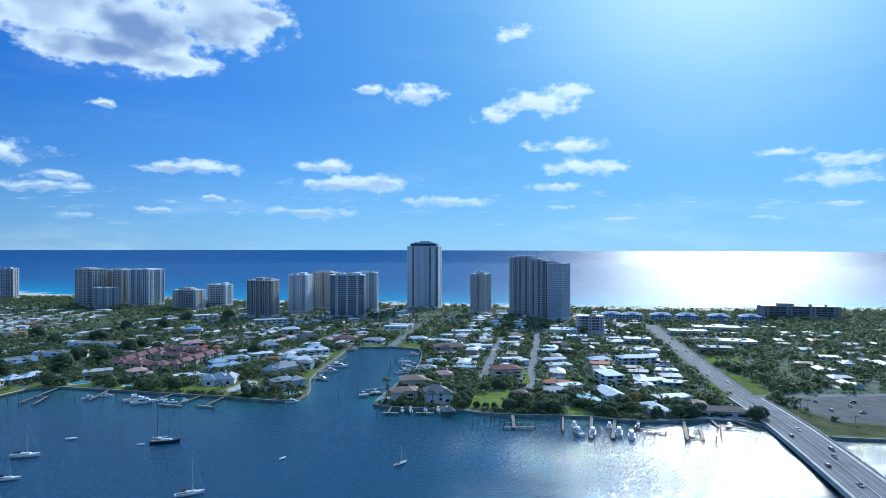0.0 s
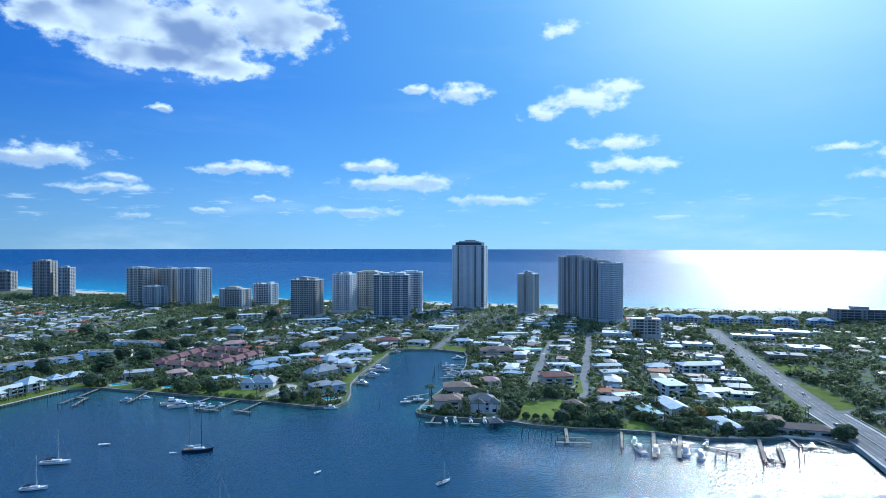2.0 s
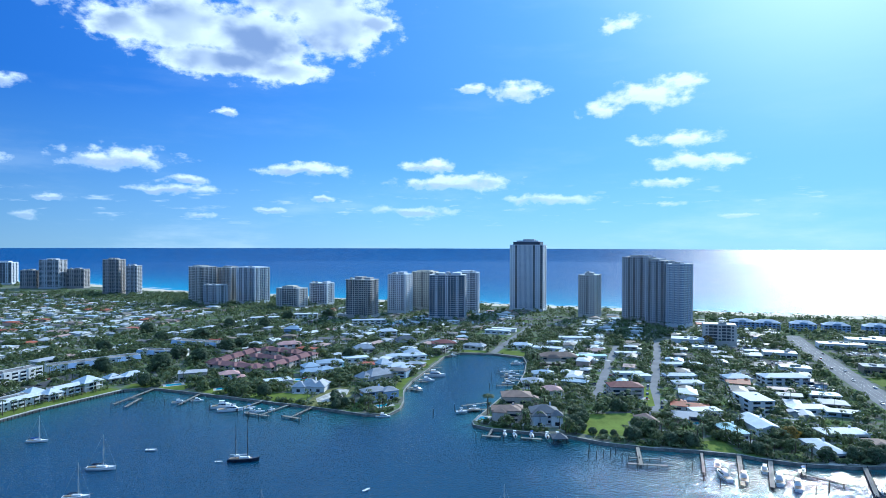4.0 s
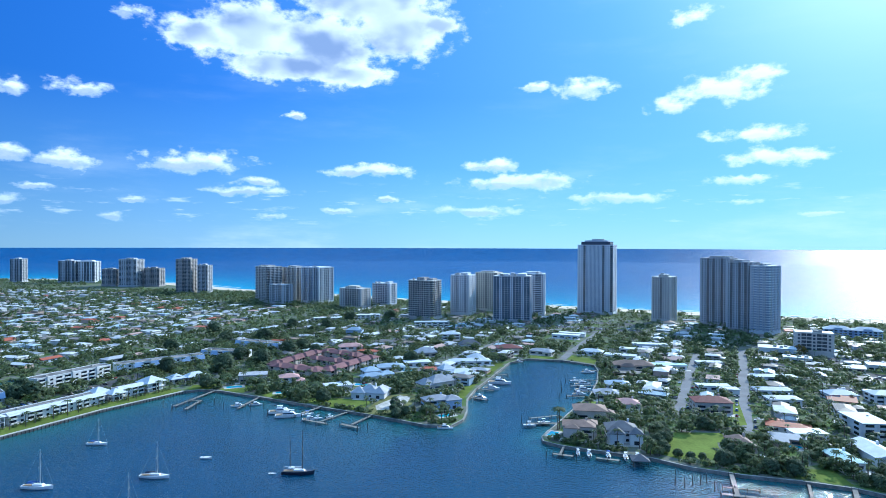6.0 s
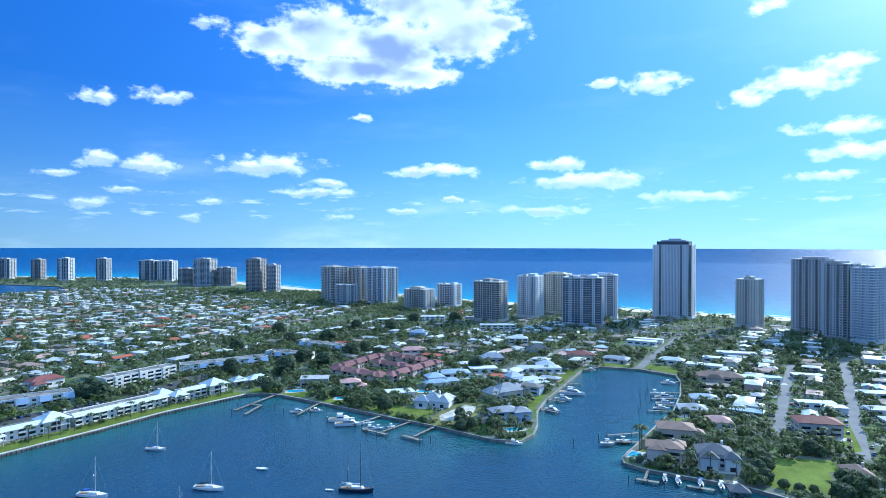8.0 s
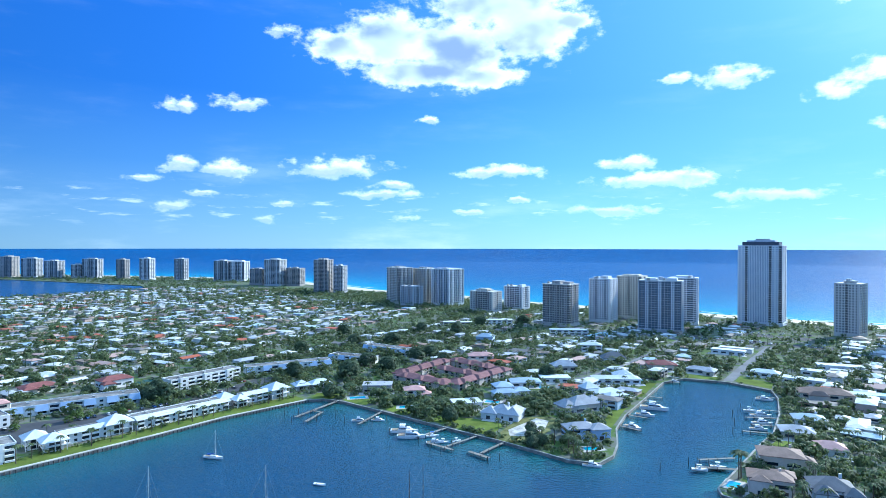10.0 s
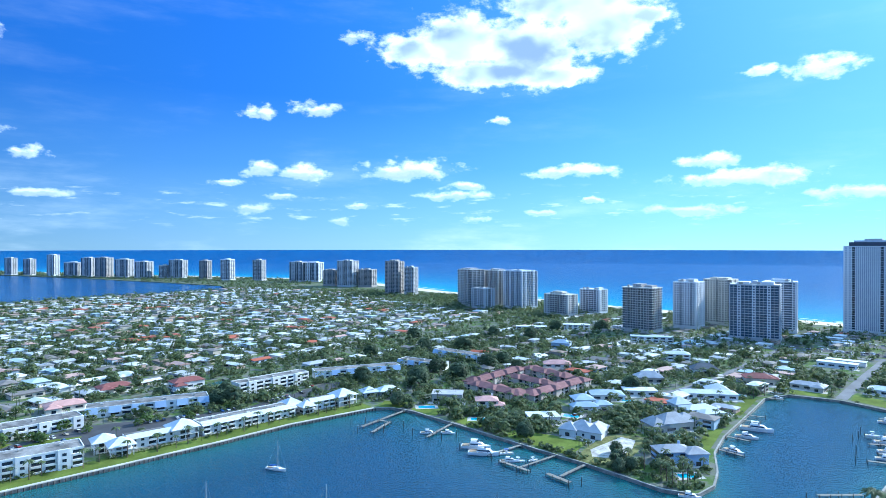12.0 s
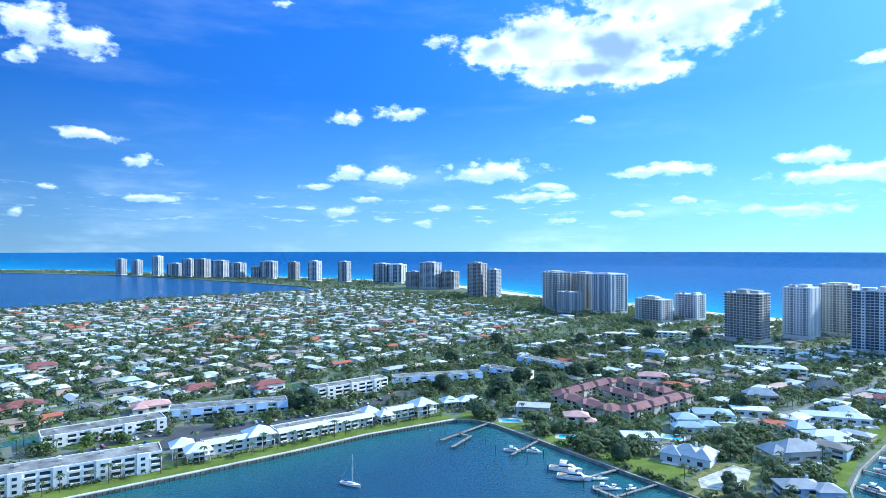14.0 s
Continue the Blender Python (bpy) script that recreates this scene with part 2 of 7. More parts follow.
def make_water():
    """Wind-rippled water: a dim body colour under a share of mirror that the waves break up."""
    m = bpy.data.materials.new("water")
    m.use_nodes = True
    n = Nodes(m.node_tree)
    tree = m.node_tree
    tree.nodes.remove(tree.nodes["Principled BSDF"])
    where = n.node("ShaderNodeNewGeometry").outputs["Position"]
    shoal_node, sea_node = n.node("ShaderNodeAttribute"), n.node("ShaderNodeAttribute")
    shoal_node.attribute_name, sea_node.attribute_name = "shoal", "sea"
    shoal, sea = shoal_node.outputs["Fac"], sea_node.outputs["Fac"]
    swell = n.noise(n.vec("MULTIPLY", where, (0.35, 1.0, 1.0))[0], 0.05, 7.0, 0.75)
    drift = n.noise(n.vec("MULTIPLY", where, (1.0, 0.4, 1.0))[0], 0.008, 6.0, 0.6)
    beds = n.noise(where, 0.03, 5.0, 0.6)
    gust = n.noise(n.vec("MULTIPLY", where, (0.5, 1.0, 1.0))[0], 0.018, 5.0, 0.6)
    bay = n.mix(n.span(drift, 0.3, 0.7), (0.005, 0.035, 0.074), (0.007, 0.046, 0.093))
    deep = n.mix(n.span(n.math("ADD", n.math("MULTIPLY", drift, 0.3), n.math("MULTIPLY", swell, 0.7)), 0.36, 0.64), (0.003, 0.048, 0.16), (0.005, 0.092, 0.25))
    base = n.mix(sea, bay, deep)
    shallow = n.mix(sea, (0.026, 0.125, 0.115), (0.03, 0.36, 0.52))
    base = n.mix(n.math("MULTIPLY", shoal, n.span(beds, 0.2, 0.75, 0.55, 0.95)), base, shallow)
    # wind ripples over a low chop
    ripple = n.noise(n.vec("MULTIPLY", where, (1.0, 0.55, 1.0))[0], 1.0, 2.2, 0.55)
    sea_chop = n.noise(n.vec("MULTIPLY", where, (1.0, 0.55, 1.0))[0], 0.11, 5.0, 0.62)
    chop = n.noise(n.vec("MULTIPLY", where, (0.6, 1.0, 1.0))[0], 0.16, 3.0, 0.5)
    high = n.math("MULTIPLY", ripple, n.span(gust, 0.3, 0.7, 0.42, 0.62))
    high = n.math("ADD", high, n.math("ADD", n.math("MULTIPLY", chop, 0.2), n.math("MULTIPLY", n.math("MULTIPLY", sea_chop, sea), 3.4)))
    relief = n.node("ShaderNodeBump", {"Strength": 1.0, "Distance": 0.95, "Height": high}).outputs[0]
    body = n.node("ShaderNodeBsdfDiffuse", {"Color": base, "Normal": relief})
    mirror = n.node("ShaderNodeBsdfAnisotropic", {"Color": (1, 1, 1, 1), "Roughness": n.span(sea, 0.0, 1.0, 0.075, 0.28), "Normal": relief})
    gloss = n.node("ShaderNodeFresnel", {"IOR": 1.35, "Normal": relief}).outputs[0]
    share = n.math("MULTIPLY", gloss, n.span(sea, 0.0, 1.0, 1.0, 0.25))
    both = n.node("ShaderNodeMixShader", {0: share, 1: body.outputs[0], 2: mirror.outputs[0]})
    tree.links.new(both.outputs[0], tree.nodes["Material Output"].inputs[0])
    return m


def make_ground():
    m = bpy.data.materials.new("garden_ground")
    m.use_nodes = True
    n = Nodes(m.node_tree)
    shader = m.node_tree.nodes["Principled BSDF"]
    where = n.node("ShaderNodeNewGeometry").outputs["Position"]
    broad, mid, fine = n.noise(where, 0.018, 4.0), n.noise(where, 0.11, 5.0, 0.65), n.noise(where, 1.2, 5.0, 0.6)
    grass = n.mix(n.span(mid, 0.35, 0.65), (0.085, 0.135, 0.042), (0.15, 0.215, 0.065))
    earth = n.mix(n.span(fine, 0.3, 0.7), (0.13, 0.13, 0.115), (0.23, 0.225, 0.205))
    base = n.mix(n.span(n.math("ADD", mid, n.math("MULTIPLY", broad, 0.4)), 0.60, 0.74), grass, earth)
    base = n.mix(n.span(fine, 0.3, 0.75, 0.0, 0.45), base, (0.03, 0.055, 0.015))
    m.node_tree.links.new(base, shader.inputs["Base Color"])
    shader.inputs["Roughness"].default_value = 0.95
    shader.inputs["Specular IOR Level"].default_value = 0.02
    return m


WATER, GROUND = make_water(), make_ground()
LAWN = surface("mown_lawn", (0.155, 0.20, 0.045), 0.95, vary=0.35, grain=0.8, patch=0.06, spec=0.02)
SAND = surface("beach_sand", (0.62, 0.53, 0.40), 0.9, vary=0.15, grain=0.6, patch=0.05, spec=0.2)
BARE = surface("bare_sand_lot", (0.52, 0.49, 0.44), 0.95, vary=0.5, grain=0.5, patch=0.22, spec=0.05)
ASPHALT = surface("asphalt", (0.075, 0.075, 0.08), 0.8, vary=0.3, grain=1.5, patch=0.08, spec=0.2)
ROADWAY = surface("sun_bleached_roadway", (0.21, 0.21, 0.22), 0.9, vary=0.25, grain=1.0, patch=0.06, spec=0.08)
PARKING = surface("worn_car_park_asphalt", (0.11, 0.11, 0.115), 0.85, vary=0.35, grain=0.8, patch=0.1, spec=0.05)
WALLCAP = surface("weathered_seawall_cap", (0.34, 0.325, 0.295), 0.85, vary=0.4, grain=1.2, patch=0.12, spec=0.1)
CONCRETE = surface("weathered_concrete", (0.50, 0.48, 0.44), 0.8, vary=0.25, grain=1.2, patch=0.12, spec=0.2)
SEAWALL = surface("stained_seawall", (0.27, 0.25, 0.22), 0.85, vary=0.5, grain=1.5, patch=0.3)
PAINT = surface("road_paint", (0.5, 0.5, 0.48), 0.6, vary=0.2)
STUCCO = surface("white_stucco", (0.78, 0.78, 0.76), 0.75, vary=0.12, grain=1.0, patch=0.1)
CREAM = surface("cream_stucco", (0.62, 0.56, 0.46), 0.75, vary=0.15, grain=1.0, patch=0.1)
PEACH = surface("peach_stucco", (0.72, 0.62, 0.55), 0.75, vary=0.15, grain=1.0, patch=0.1)
BROWN = surface("brown_stucco", (0.30, 0.235, 0.18), 0.75, vary=0.2, grain=1.0, patch=0.1)
TAUPE = surface("taupe_stucco", (0.56, 0.51, 0.45), 0.75, vary=0.2, grain=1.0, patch=0.1)
BLUEWALL = surface("pale_blue_stucco", (0.42, 0.55, 0.75), 0.7, vary=0.15)
GLASS = surface("dark_window_glass", (0.025, 0.035, 0.05), 0.08, vary=0.3, spec=0.8)
RAIL = surface("balcony_shade", (0.16, 0.17, 0.19), 0.5, vary=0.2)
WHITEROOF = surface("white_tile_roof", (0.62, 0.65, 0.68), 0.55, vary=0.18, grain=2.5, patch=0.2, bump=0.05, spec=0.06)
GREYROOF = surface("grey_tile_roof", (0.42, 0.42, 0.44), 0.55, vary=0.25, grain=2.5, patch=0.2, bump=0.05, spec=0.06)
BROWNROOF = surface("brown_tile_roof", (0.29, 0.20, 0.16), 0.65, vary=0.25, grain=2.5, patch=0.2, bump=0.05, spec=0.06)
REDROOF = surface("red_tile_roof", (0.25, 0.10, 0.09), 0.65, vary=0.25, grain=2.5, patch=0.2, bump=0.05, spec=0.06)
PINKROOF = surface("pink_tile_roof", (0.60, 0.35, 0.31), 0.6, vary=0.2, grain=2.5, patch=0.2, bump=0.05, spec=0.06)
MAUVEROOF = surface("faded_mauve_red_tile_roof", (0.255, 0.13, 0.125), 0.65, vary=0.3, grain=2.5, patch=0.25, bump=0.05, spec=0.06)
SLATE = surface("dark_slate_roof", (0.17, 0.17, 0.18), 0.6, vary=0.25, grain=2.5, patch=0.2, bump=0.05, spec=0.06)
TURQROOF = surface("pale_turquoise_roof", (0.46, 0.64, 0.62), 0.55, vary=0.15, grain=2.5, patch=0.2, bump=0.05, spec=0.1)
METALROOF = surface("blue_grey_metal_roof", (0.38, 0.46, 0.54), 0.6, metal=0.0, vary=0.15, spec=0.1)
FLATROOF = surface("flat_roof_membrane", (0.52, 0.51, 0.48), 0.85, vary=0.4, grain=0.6, patch=0.15, spec=0.2)
TOWERWHITE = surface("tower_white_paint", (0.64, 0.66, 0.69), 0.7, vary=0.1, grain=0.5, patch=0.05)
TOWERGREY = surface("tower_grey_paint", (0.47, 0.48, 0.50), 0.7, vary=0.12, grain=0.5, patch=0.05)
TOWERTAN = surface("tower_tan_paint", (0.58, 0.55, 0.51), 0.7, vary=0.12, grain=0.5, patch=0.05)
TOWERBROWN = surface("tower_brown_paint", (0.38, 0.355, 0.34), 0.7, vary=0.15, grain=0.5, patch=0.05)
BARK = surface("bark", (0.14, 0.105, 0.075), 0.9, vary=0.35, grain=3.0)
def foliage(name, colour, second, grain=1.4):
    """Leaves: varied clump by clump, letting some light through."""
    m = surface(name, colour, 0.65, vary=0.4, grain=grain, patch=0.2, bump=0.3, per="island", second=second, spec=0.3)
    tree = m.node_tree
    n = Nodes(tree)
    shader = tree.nodes["Principled BSDF"]
    lit = n.node("ShaderNodeBsdfTranslucent", {0: shader.inputs["Base Color"].links[0].from_socket})
    both = n.node("ShaderNodeMixShader", {0: 0.55, 1: shader.outputs[0], 2: lit.outputs[0]})
    tree.links.new(both.outputs[0], tree.nodes["Material Output"].inputs[0])
    return m


LEAF = foliage("broad_leaves", (0.12, 0.17, 0.075), (0.185, 0.235, 0.105))
PINE = foliage("dense_dark_leaves", (0.12, 0.175, 0.095), (0.145, 0.20, 0.11))
PALMLEAF = foliage("palm_fronds", (0.12, 0.17, 0.075), (0.175, 0.22, 0.10), 1.0)
HEDGE = surface("clipped_hedge", (0.05, 0.12, 0.022), 0.7, vary=0.5, grain=1.5, patch=0.3, bump=0.3)
TIMBER = surface("grey_dock_timber", (0.27, 0.25, 0.22), 0.9, vary=0.3, grain=2.0, spec=0.05)
PILE = surface("dark_wet_pile", (0.07, 0.06, 0.05), 0.8, vary=0.3, grain=2.0)
GELCOAT = surface("white_gelcoat", (0.76, 0.76, 0.75), 0.35, vary=0.08, spec=0.3)
NAVY = surface("navy_hull_paint", (0.03, 0.035, 0.055), 0.25, vary=0.2, spec=0.6)
CANVAS = surface("blue_canvas", (0.03, 0.10, 0.33), 0.8, vary=0.2)
TEAK = surface("teak_deck", (0.36, 0.25, 0.15), 0.7, vary=0.2)
ALLOY = surface("mast_alloy", (0.62, 0.62, 0.60), 0.35, metal=0.6, vary=0.1)
POOL = surface("pool_water", (0.05, 0.42, 0.55), 0.08, vary=0.15, grain=0.8, spec=0.6)
RUBBER = surface("tyre_rubber", (0.03, 0.03, 0.03), 0.8, vary=0.2)
CARPAINT = palette("car_paint", [(0.35, (0.72, 0.72, 0.72)), (0.2, (0.06, 0.065, 0.075)), (0.15, (0.3, 0.31, 0.33)),
                                 (0.12, (0.28, 0.035, 0.03)), (0.1, (0.05, 0.12, 0.3)), (0.08, (0.45, 0.40, 0.32))], 0.25, 0.08, spec=0.7)
ROOFS = [(0.36, (0.68, 0.68, 0.67)), (0.20, (0.44, 0.45, 0.47)), (0.19, (0.24, 0.215, 0.195)), (0.05, (0.43, 0.13, 0.075)),
         (0.07, (0.50, 0.34, 0.29)), (0.07, (0.48, 0.58, 0.63)), (0.06, (0.33, 0.24, 0.18))]
MIXEDROOF = palette("house_roof_tiles", ROOFS, 0.55, 0.22, 2.0)
FARROOF = palette("distant_roof_tiles", ROOFS, 0.55, 0.22, 2.0, per="island")
WALLS = [(0.5, (0.76, 0.76, 0.74)), (0.2, (0.62, 0.57, 0.48)), (0.12, (0.62, 0.46, 0.38)), (0.1, (0.50, 0.60, 0.70)), (0.08, (0.44, 0.40, 0.36))]
MIXEDWALL = palette("house_stucco", WALLS, 0.75, 0.15, 1.5)
FARWALL = palette("distant_stucco", WALLS, 0.75, 0.15, 1.5, per="island")

# ---- shaping ----
def linked(name, bm, material, parent=None, label=""):
    """A bmesh as one mesh object; more than one material may be given as a list."""
    me = bpy.data.meshes.new(name)
    bm.to_mesh(me)
    bm.free()
    for m in material if isinstance(material, (list, tuple)) else [material]:
        me.materials.append(m)
    ob = new(name, me)
    ob.parent = parent
    return tagged(ob, label)


def part(name, bm, material, parent, label=""):
    return linked(name, bm, material, parent, label)


def again(ob, name, m, parent, label=""):
    """One more piece on the same mesh."""
    o = new(name, ob.data)
    o.parent = parent
    o.matrix_basis = m
    return tagged(o, label)


def thing(name, x, y, z, turn, label, category, group="", kind=""):
    ob = new(name)
    ob.empty_display_size = 1.0
    ob.matrix_basis = pose(x, y, z, 0, 0, turn)
    return tagged(ob, label, category, group, kind)


def box(bm, x0, x1, y0, y1, z0, z1, m=None):
    c = [(x, y, z) for z in (z0, z1) for x, y in ((x0, y0), (x1, y0), (x1, y1), (x0, y1))]
    v = [bm.verts.new((m @ Vector(p)) if m else p) for p in c]
    for f in ((3, 2, 1, 0), (4, 5, 6, 7), (0, 1, 5, 4), (1, 2, 6, 5), (2, 3, 7, 6), (3, 0, 4, 7)):
        bm.faces.new([v[i] for i in f])
    return v


def boxed(*dims, m=None):
    bm = bmesh.new()
    box(bm, *dims, m=m)
    return bm


def tube(bm, a, b, ra, rb=None, sides=6):
    """A tapered rod from a to b."""
    a, b, rb = Vector(a), Vector(b), ra if rb is None else rb
    q = (b - a).to_track_quat("Z", "Y")
    rings = [[bm.verts.new(p + q @ Vector((r * math.cos(k * math.tau / sides), r * math.sin(k * math.tau / sides), 0))) for k in range(sides)]
             for p, r in ((a, ra), (b, rb))]
    for k in range(sides):
        bm.faces.new((rings[0][k], rings[0][(k + 1) % sides], rings[1][(k + 1) % sides], rings[1][k]))
    bm.faces.new(rings[1])
    bm.faces.new(rings[0][::-1])


def sheet(points, z0, z1, bm=None):
    """A flat piece with a free outline, from z0 up to z1."""
    from mathutils.geometry import tessellate_polygon
    bm = bm or bmesh.new()
    if sum(a[0] * b[1] - b[0] * a[1] for a, b in zip(points, points[1:] + points[:1])) < 0:
        points = points[::-1]
    up = [bm.verts.new((x, y, z1)) for x, y in points]
    low = [bm.verts.new((x, y, z0)) for x, y in points]
    for tri in tessellate_polygon([[Vector((x, y, 0)) for x, y in points]]):
        f = bm.faces.new([up[i] for i in tri])
        f.normal_update()
        if f.normal.z < 0:
            f.normal_flip()
    k = len(points)
    for i in range(k):
        bm.faces.new((low[i], low[(i + 1) % k], up[(i + 1) % k], up[i]))
    return bm


def strip(points, wide, z0, z1, shift=0.0, bm=None):
    """A band of even width along a line, from z0 up to z1; shift moves it to the left. z may also vary from point to point."""
    bm = bm or bmesh.new()
    p = [Vector(q[:2]) for q in points]
    rows = []
    for i, q in enumerate(p):
        a, b = p[max(i - 1, 0)], p[min(i + 1, len(p) - 1)]
        t = (b - a).normalized()
        side = Vector((-t.y, t.x))
        lift = points[i][2] if len(points[i]) > 2 else 0.0
        l, r = q + side * (shift + wide / 2), q + side * (shift - wide / 2)
        rows.append([bm.verts.new((*w, z + lift)) for w, z in ((l, z0), (l, z1), (r, z1), (r, z0))])
    for a, b in zip(rows, rows[1:]):
        for k in range(4):
            bm.faces.new((a[k], a[(k + 1) % 4], b[(k + 1) % 4], b[k]))
    bm.faces.new(rows[0])
    bm.faces.new(rows[-1][::-1])
    bmesh.ops.recalc_face_normals(bm, faces=bm.faces)
    return bm


def inside(xy, poly):
    """Which of the points lie in the outline."""
    x, y = xy[:, 0], xy[:, 1]
    odd = np.zeros(len(xy), bool)
    for (ax, ay), (bx, by) in zip(poly, poly[1:] + poly[:1]):
        if ay != by:
            odd ^= ((ay > y) != (by > y)) & (x < (bx - ax) * (y - ay) / (by - ay) + ax)
    return odd


def off_line(xy, line):
    """How far the points lie from a line of points."""
    best = np.full(len(xy), 1e9)
    for a, b in zip(line, line[1:]):
        a, b = np.array(a[:2], float), np.array(b[:2], float)
        d = b - a
        t = np.clip(((xy - a) @ d) / max(d @ d, 1e-9), 0, 1)
        best = np.minimum(best, np.linalg.norm(xy - a - t[:, None] * d, axis=1))
    return best


# ---- the island and its waters ----
LAND_Z = 1.6
BAY_SHORE = [(400, 345), (261, 357), (233, 361), (206, 384), (190, 396), (174, 400), (150, 395), (127, 395), (110, 399),
             (100, 404), (78, 407), (52, 408), (29, 412), (10, 421), (-13, 424), (-38, 428), (-48, 433), (-50, 440),
             (-46, 458), (-41, 482), (-33, 520), (-26, 549), (-22, 597), (-22, 645), (-26, 670), (-58, 686), (-92, 683)]
CANAL_SHORE = [(-92, 683), (-105, 660), (-109, 600), (-113, 545), (-112, 512), (-105, 482), (-103, 462), (-107, 447), (-122, 444), (-143, 450),
               (-165, 456), (-204, 464), (-252, 475), (-300, 485), (-318, 484), (-326, 476), (-344, 416), (-351, 368),
               (-361, 316), (-372, 264), (-384, 205), (-402, 120), (-430, 0), (-478, 0), (-480, 470), (-496, 474), (-499, 0)]
LAGOON_SHORE = [(-900, -60), (-1300, 200), (-1435, 430), (-1424, 574), (-1480, 794), (-1446, 955), (-1414, 1110),
                (-1470, 1180), (-1564, 1232), (-1925, 1227), (-2421, 1199), (-2850, 1140), (-3300, 960), (-3800, 780)]
OCEAN_SHORE = [(-4020, 960), (-3700, 1180), (-3300, 1290), (-2950, 1350), (-2600, 1400), (-2000, 1560), (-1600, 1640), (-1250, 1560),
               (-914, 1412), (-610, 1345), (-446, 1278), (-250, 1245), (-107, 1224), (29, 1192), (117, 1180), (243, 1155),
               (434, 1126), (846, 1130), (1600, 1180)]
ISLAND = BAY_SHORE + CANAL_SHORE[1:] + LAGOON_SHORE + OCEAN_SHORE + [(1600, 330)]
HUB, HORIZON_Z, BOWL = (-30.0, 90.0), 87.0, 4150.0


def sea_level(r):
    """The far water swells up to the height at which the horizon is seen."""
    return HORIZON_Z * np.clip((r - BOWL) / (4800.0 - BOWL), 0, 1) ** 1.25


def make_water_sheet():
    rings = np.concatenate([np.linspace(0.02, 220, 8), np.arange(232, 780, 7.0), np.arange(780, 1800, 16.0), np.geomspace(1800, 4150, 30), np.linspace(4190, 4800, 14)])
    turns = 256
    a = np.arange(turns) * math.tau / turns
    r, a = np.meshgrid(rings, a, indexing="ij")
    x, y = HUB[0] + r * np.cos(a), HUB[1] + r * np.sin(a)
    v = np.stack([x, y, sea_level(r)], -1).reshape(-1, 3)
    i, k = np.meshgrid(np.arange(len(rings) - 1), np.arange(turns), indexing="ij")
    j = (k + 1) % turns
    faces = np.stack([i * turns + k, (i + 1) * turns + k, (i + 1) * turns + j, i * turns + j], -1).reshape(-1, 4)
    me = bpy.data.meshes.new("water")
    me.from_pydata(v.tolist(), [], [(turns * 0 + q).tolist() for q in faces])
    bay = np.minimum(off_line(v[:, :2], BAY_SHORE), off_line(v[:, :2], CANAL_SHORE))
    surf = off_line(v[:, :2], OCEAN_SHORE)
    line = np.array(OCEAN_SHORE)
    sea = np.clip((v[:, 1] - np.interp(v[:, 0], line[:, 0], line[:, 1]) + 60) / 60, 0, 1)
    sea = np.maximum(sea, np.clip((-700 - v[:, 0]) / 300, 0, 1) * 0.5)
    shoal = np.where(sea > 0.5, np.exp(-(surf / 240) ** 0.9) * 0.95, np.exp(-bay / np.where(v[:, 0] < -130, 34.0, 11.0)))
    for name, values in (("shoal", shoal), ("sea", sea)):
        me.attributes.new(name, "FLOAT", "POINT").data.foreach_set("value", values.astype(np.float32))
    me.materials.append(WATER)
    me.polygons.foreach_set("use_smooth", [True] * len(me.polygons))
    tagged(new("water", me), "deep blue rippled bay and ocean water", "water", kind="structure")


make_water_sheet()
tagged(linked("ground", sheet(ISLAND, -3.0, LAND_Z), GROUND), "low green island of gardens behind seawalls", "ground", kind="structure")

# ---- apartment towers along the beach ----
def ring_box(w, d, out, z0, z1):
    return boxed(-w / 2 - out, w / 2 + out, -d / 2 - out, d / 2 + out, z0, z1)


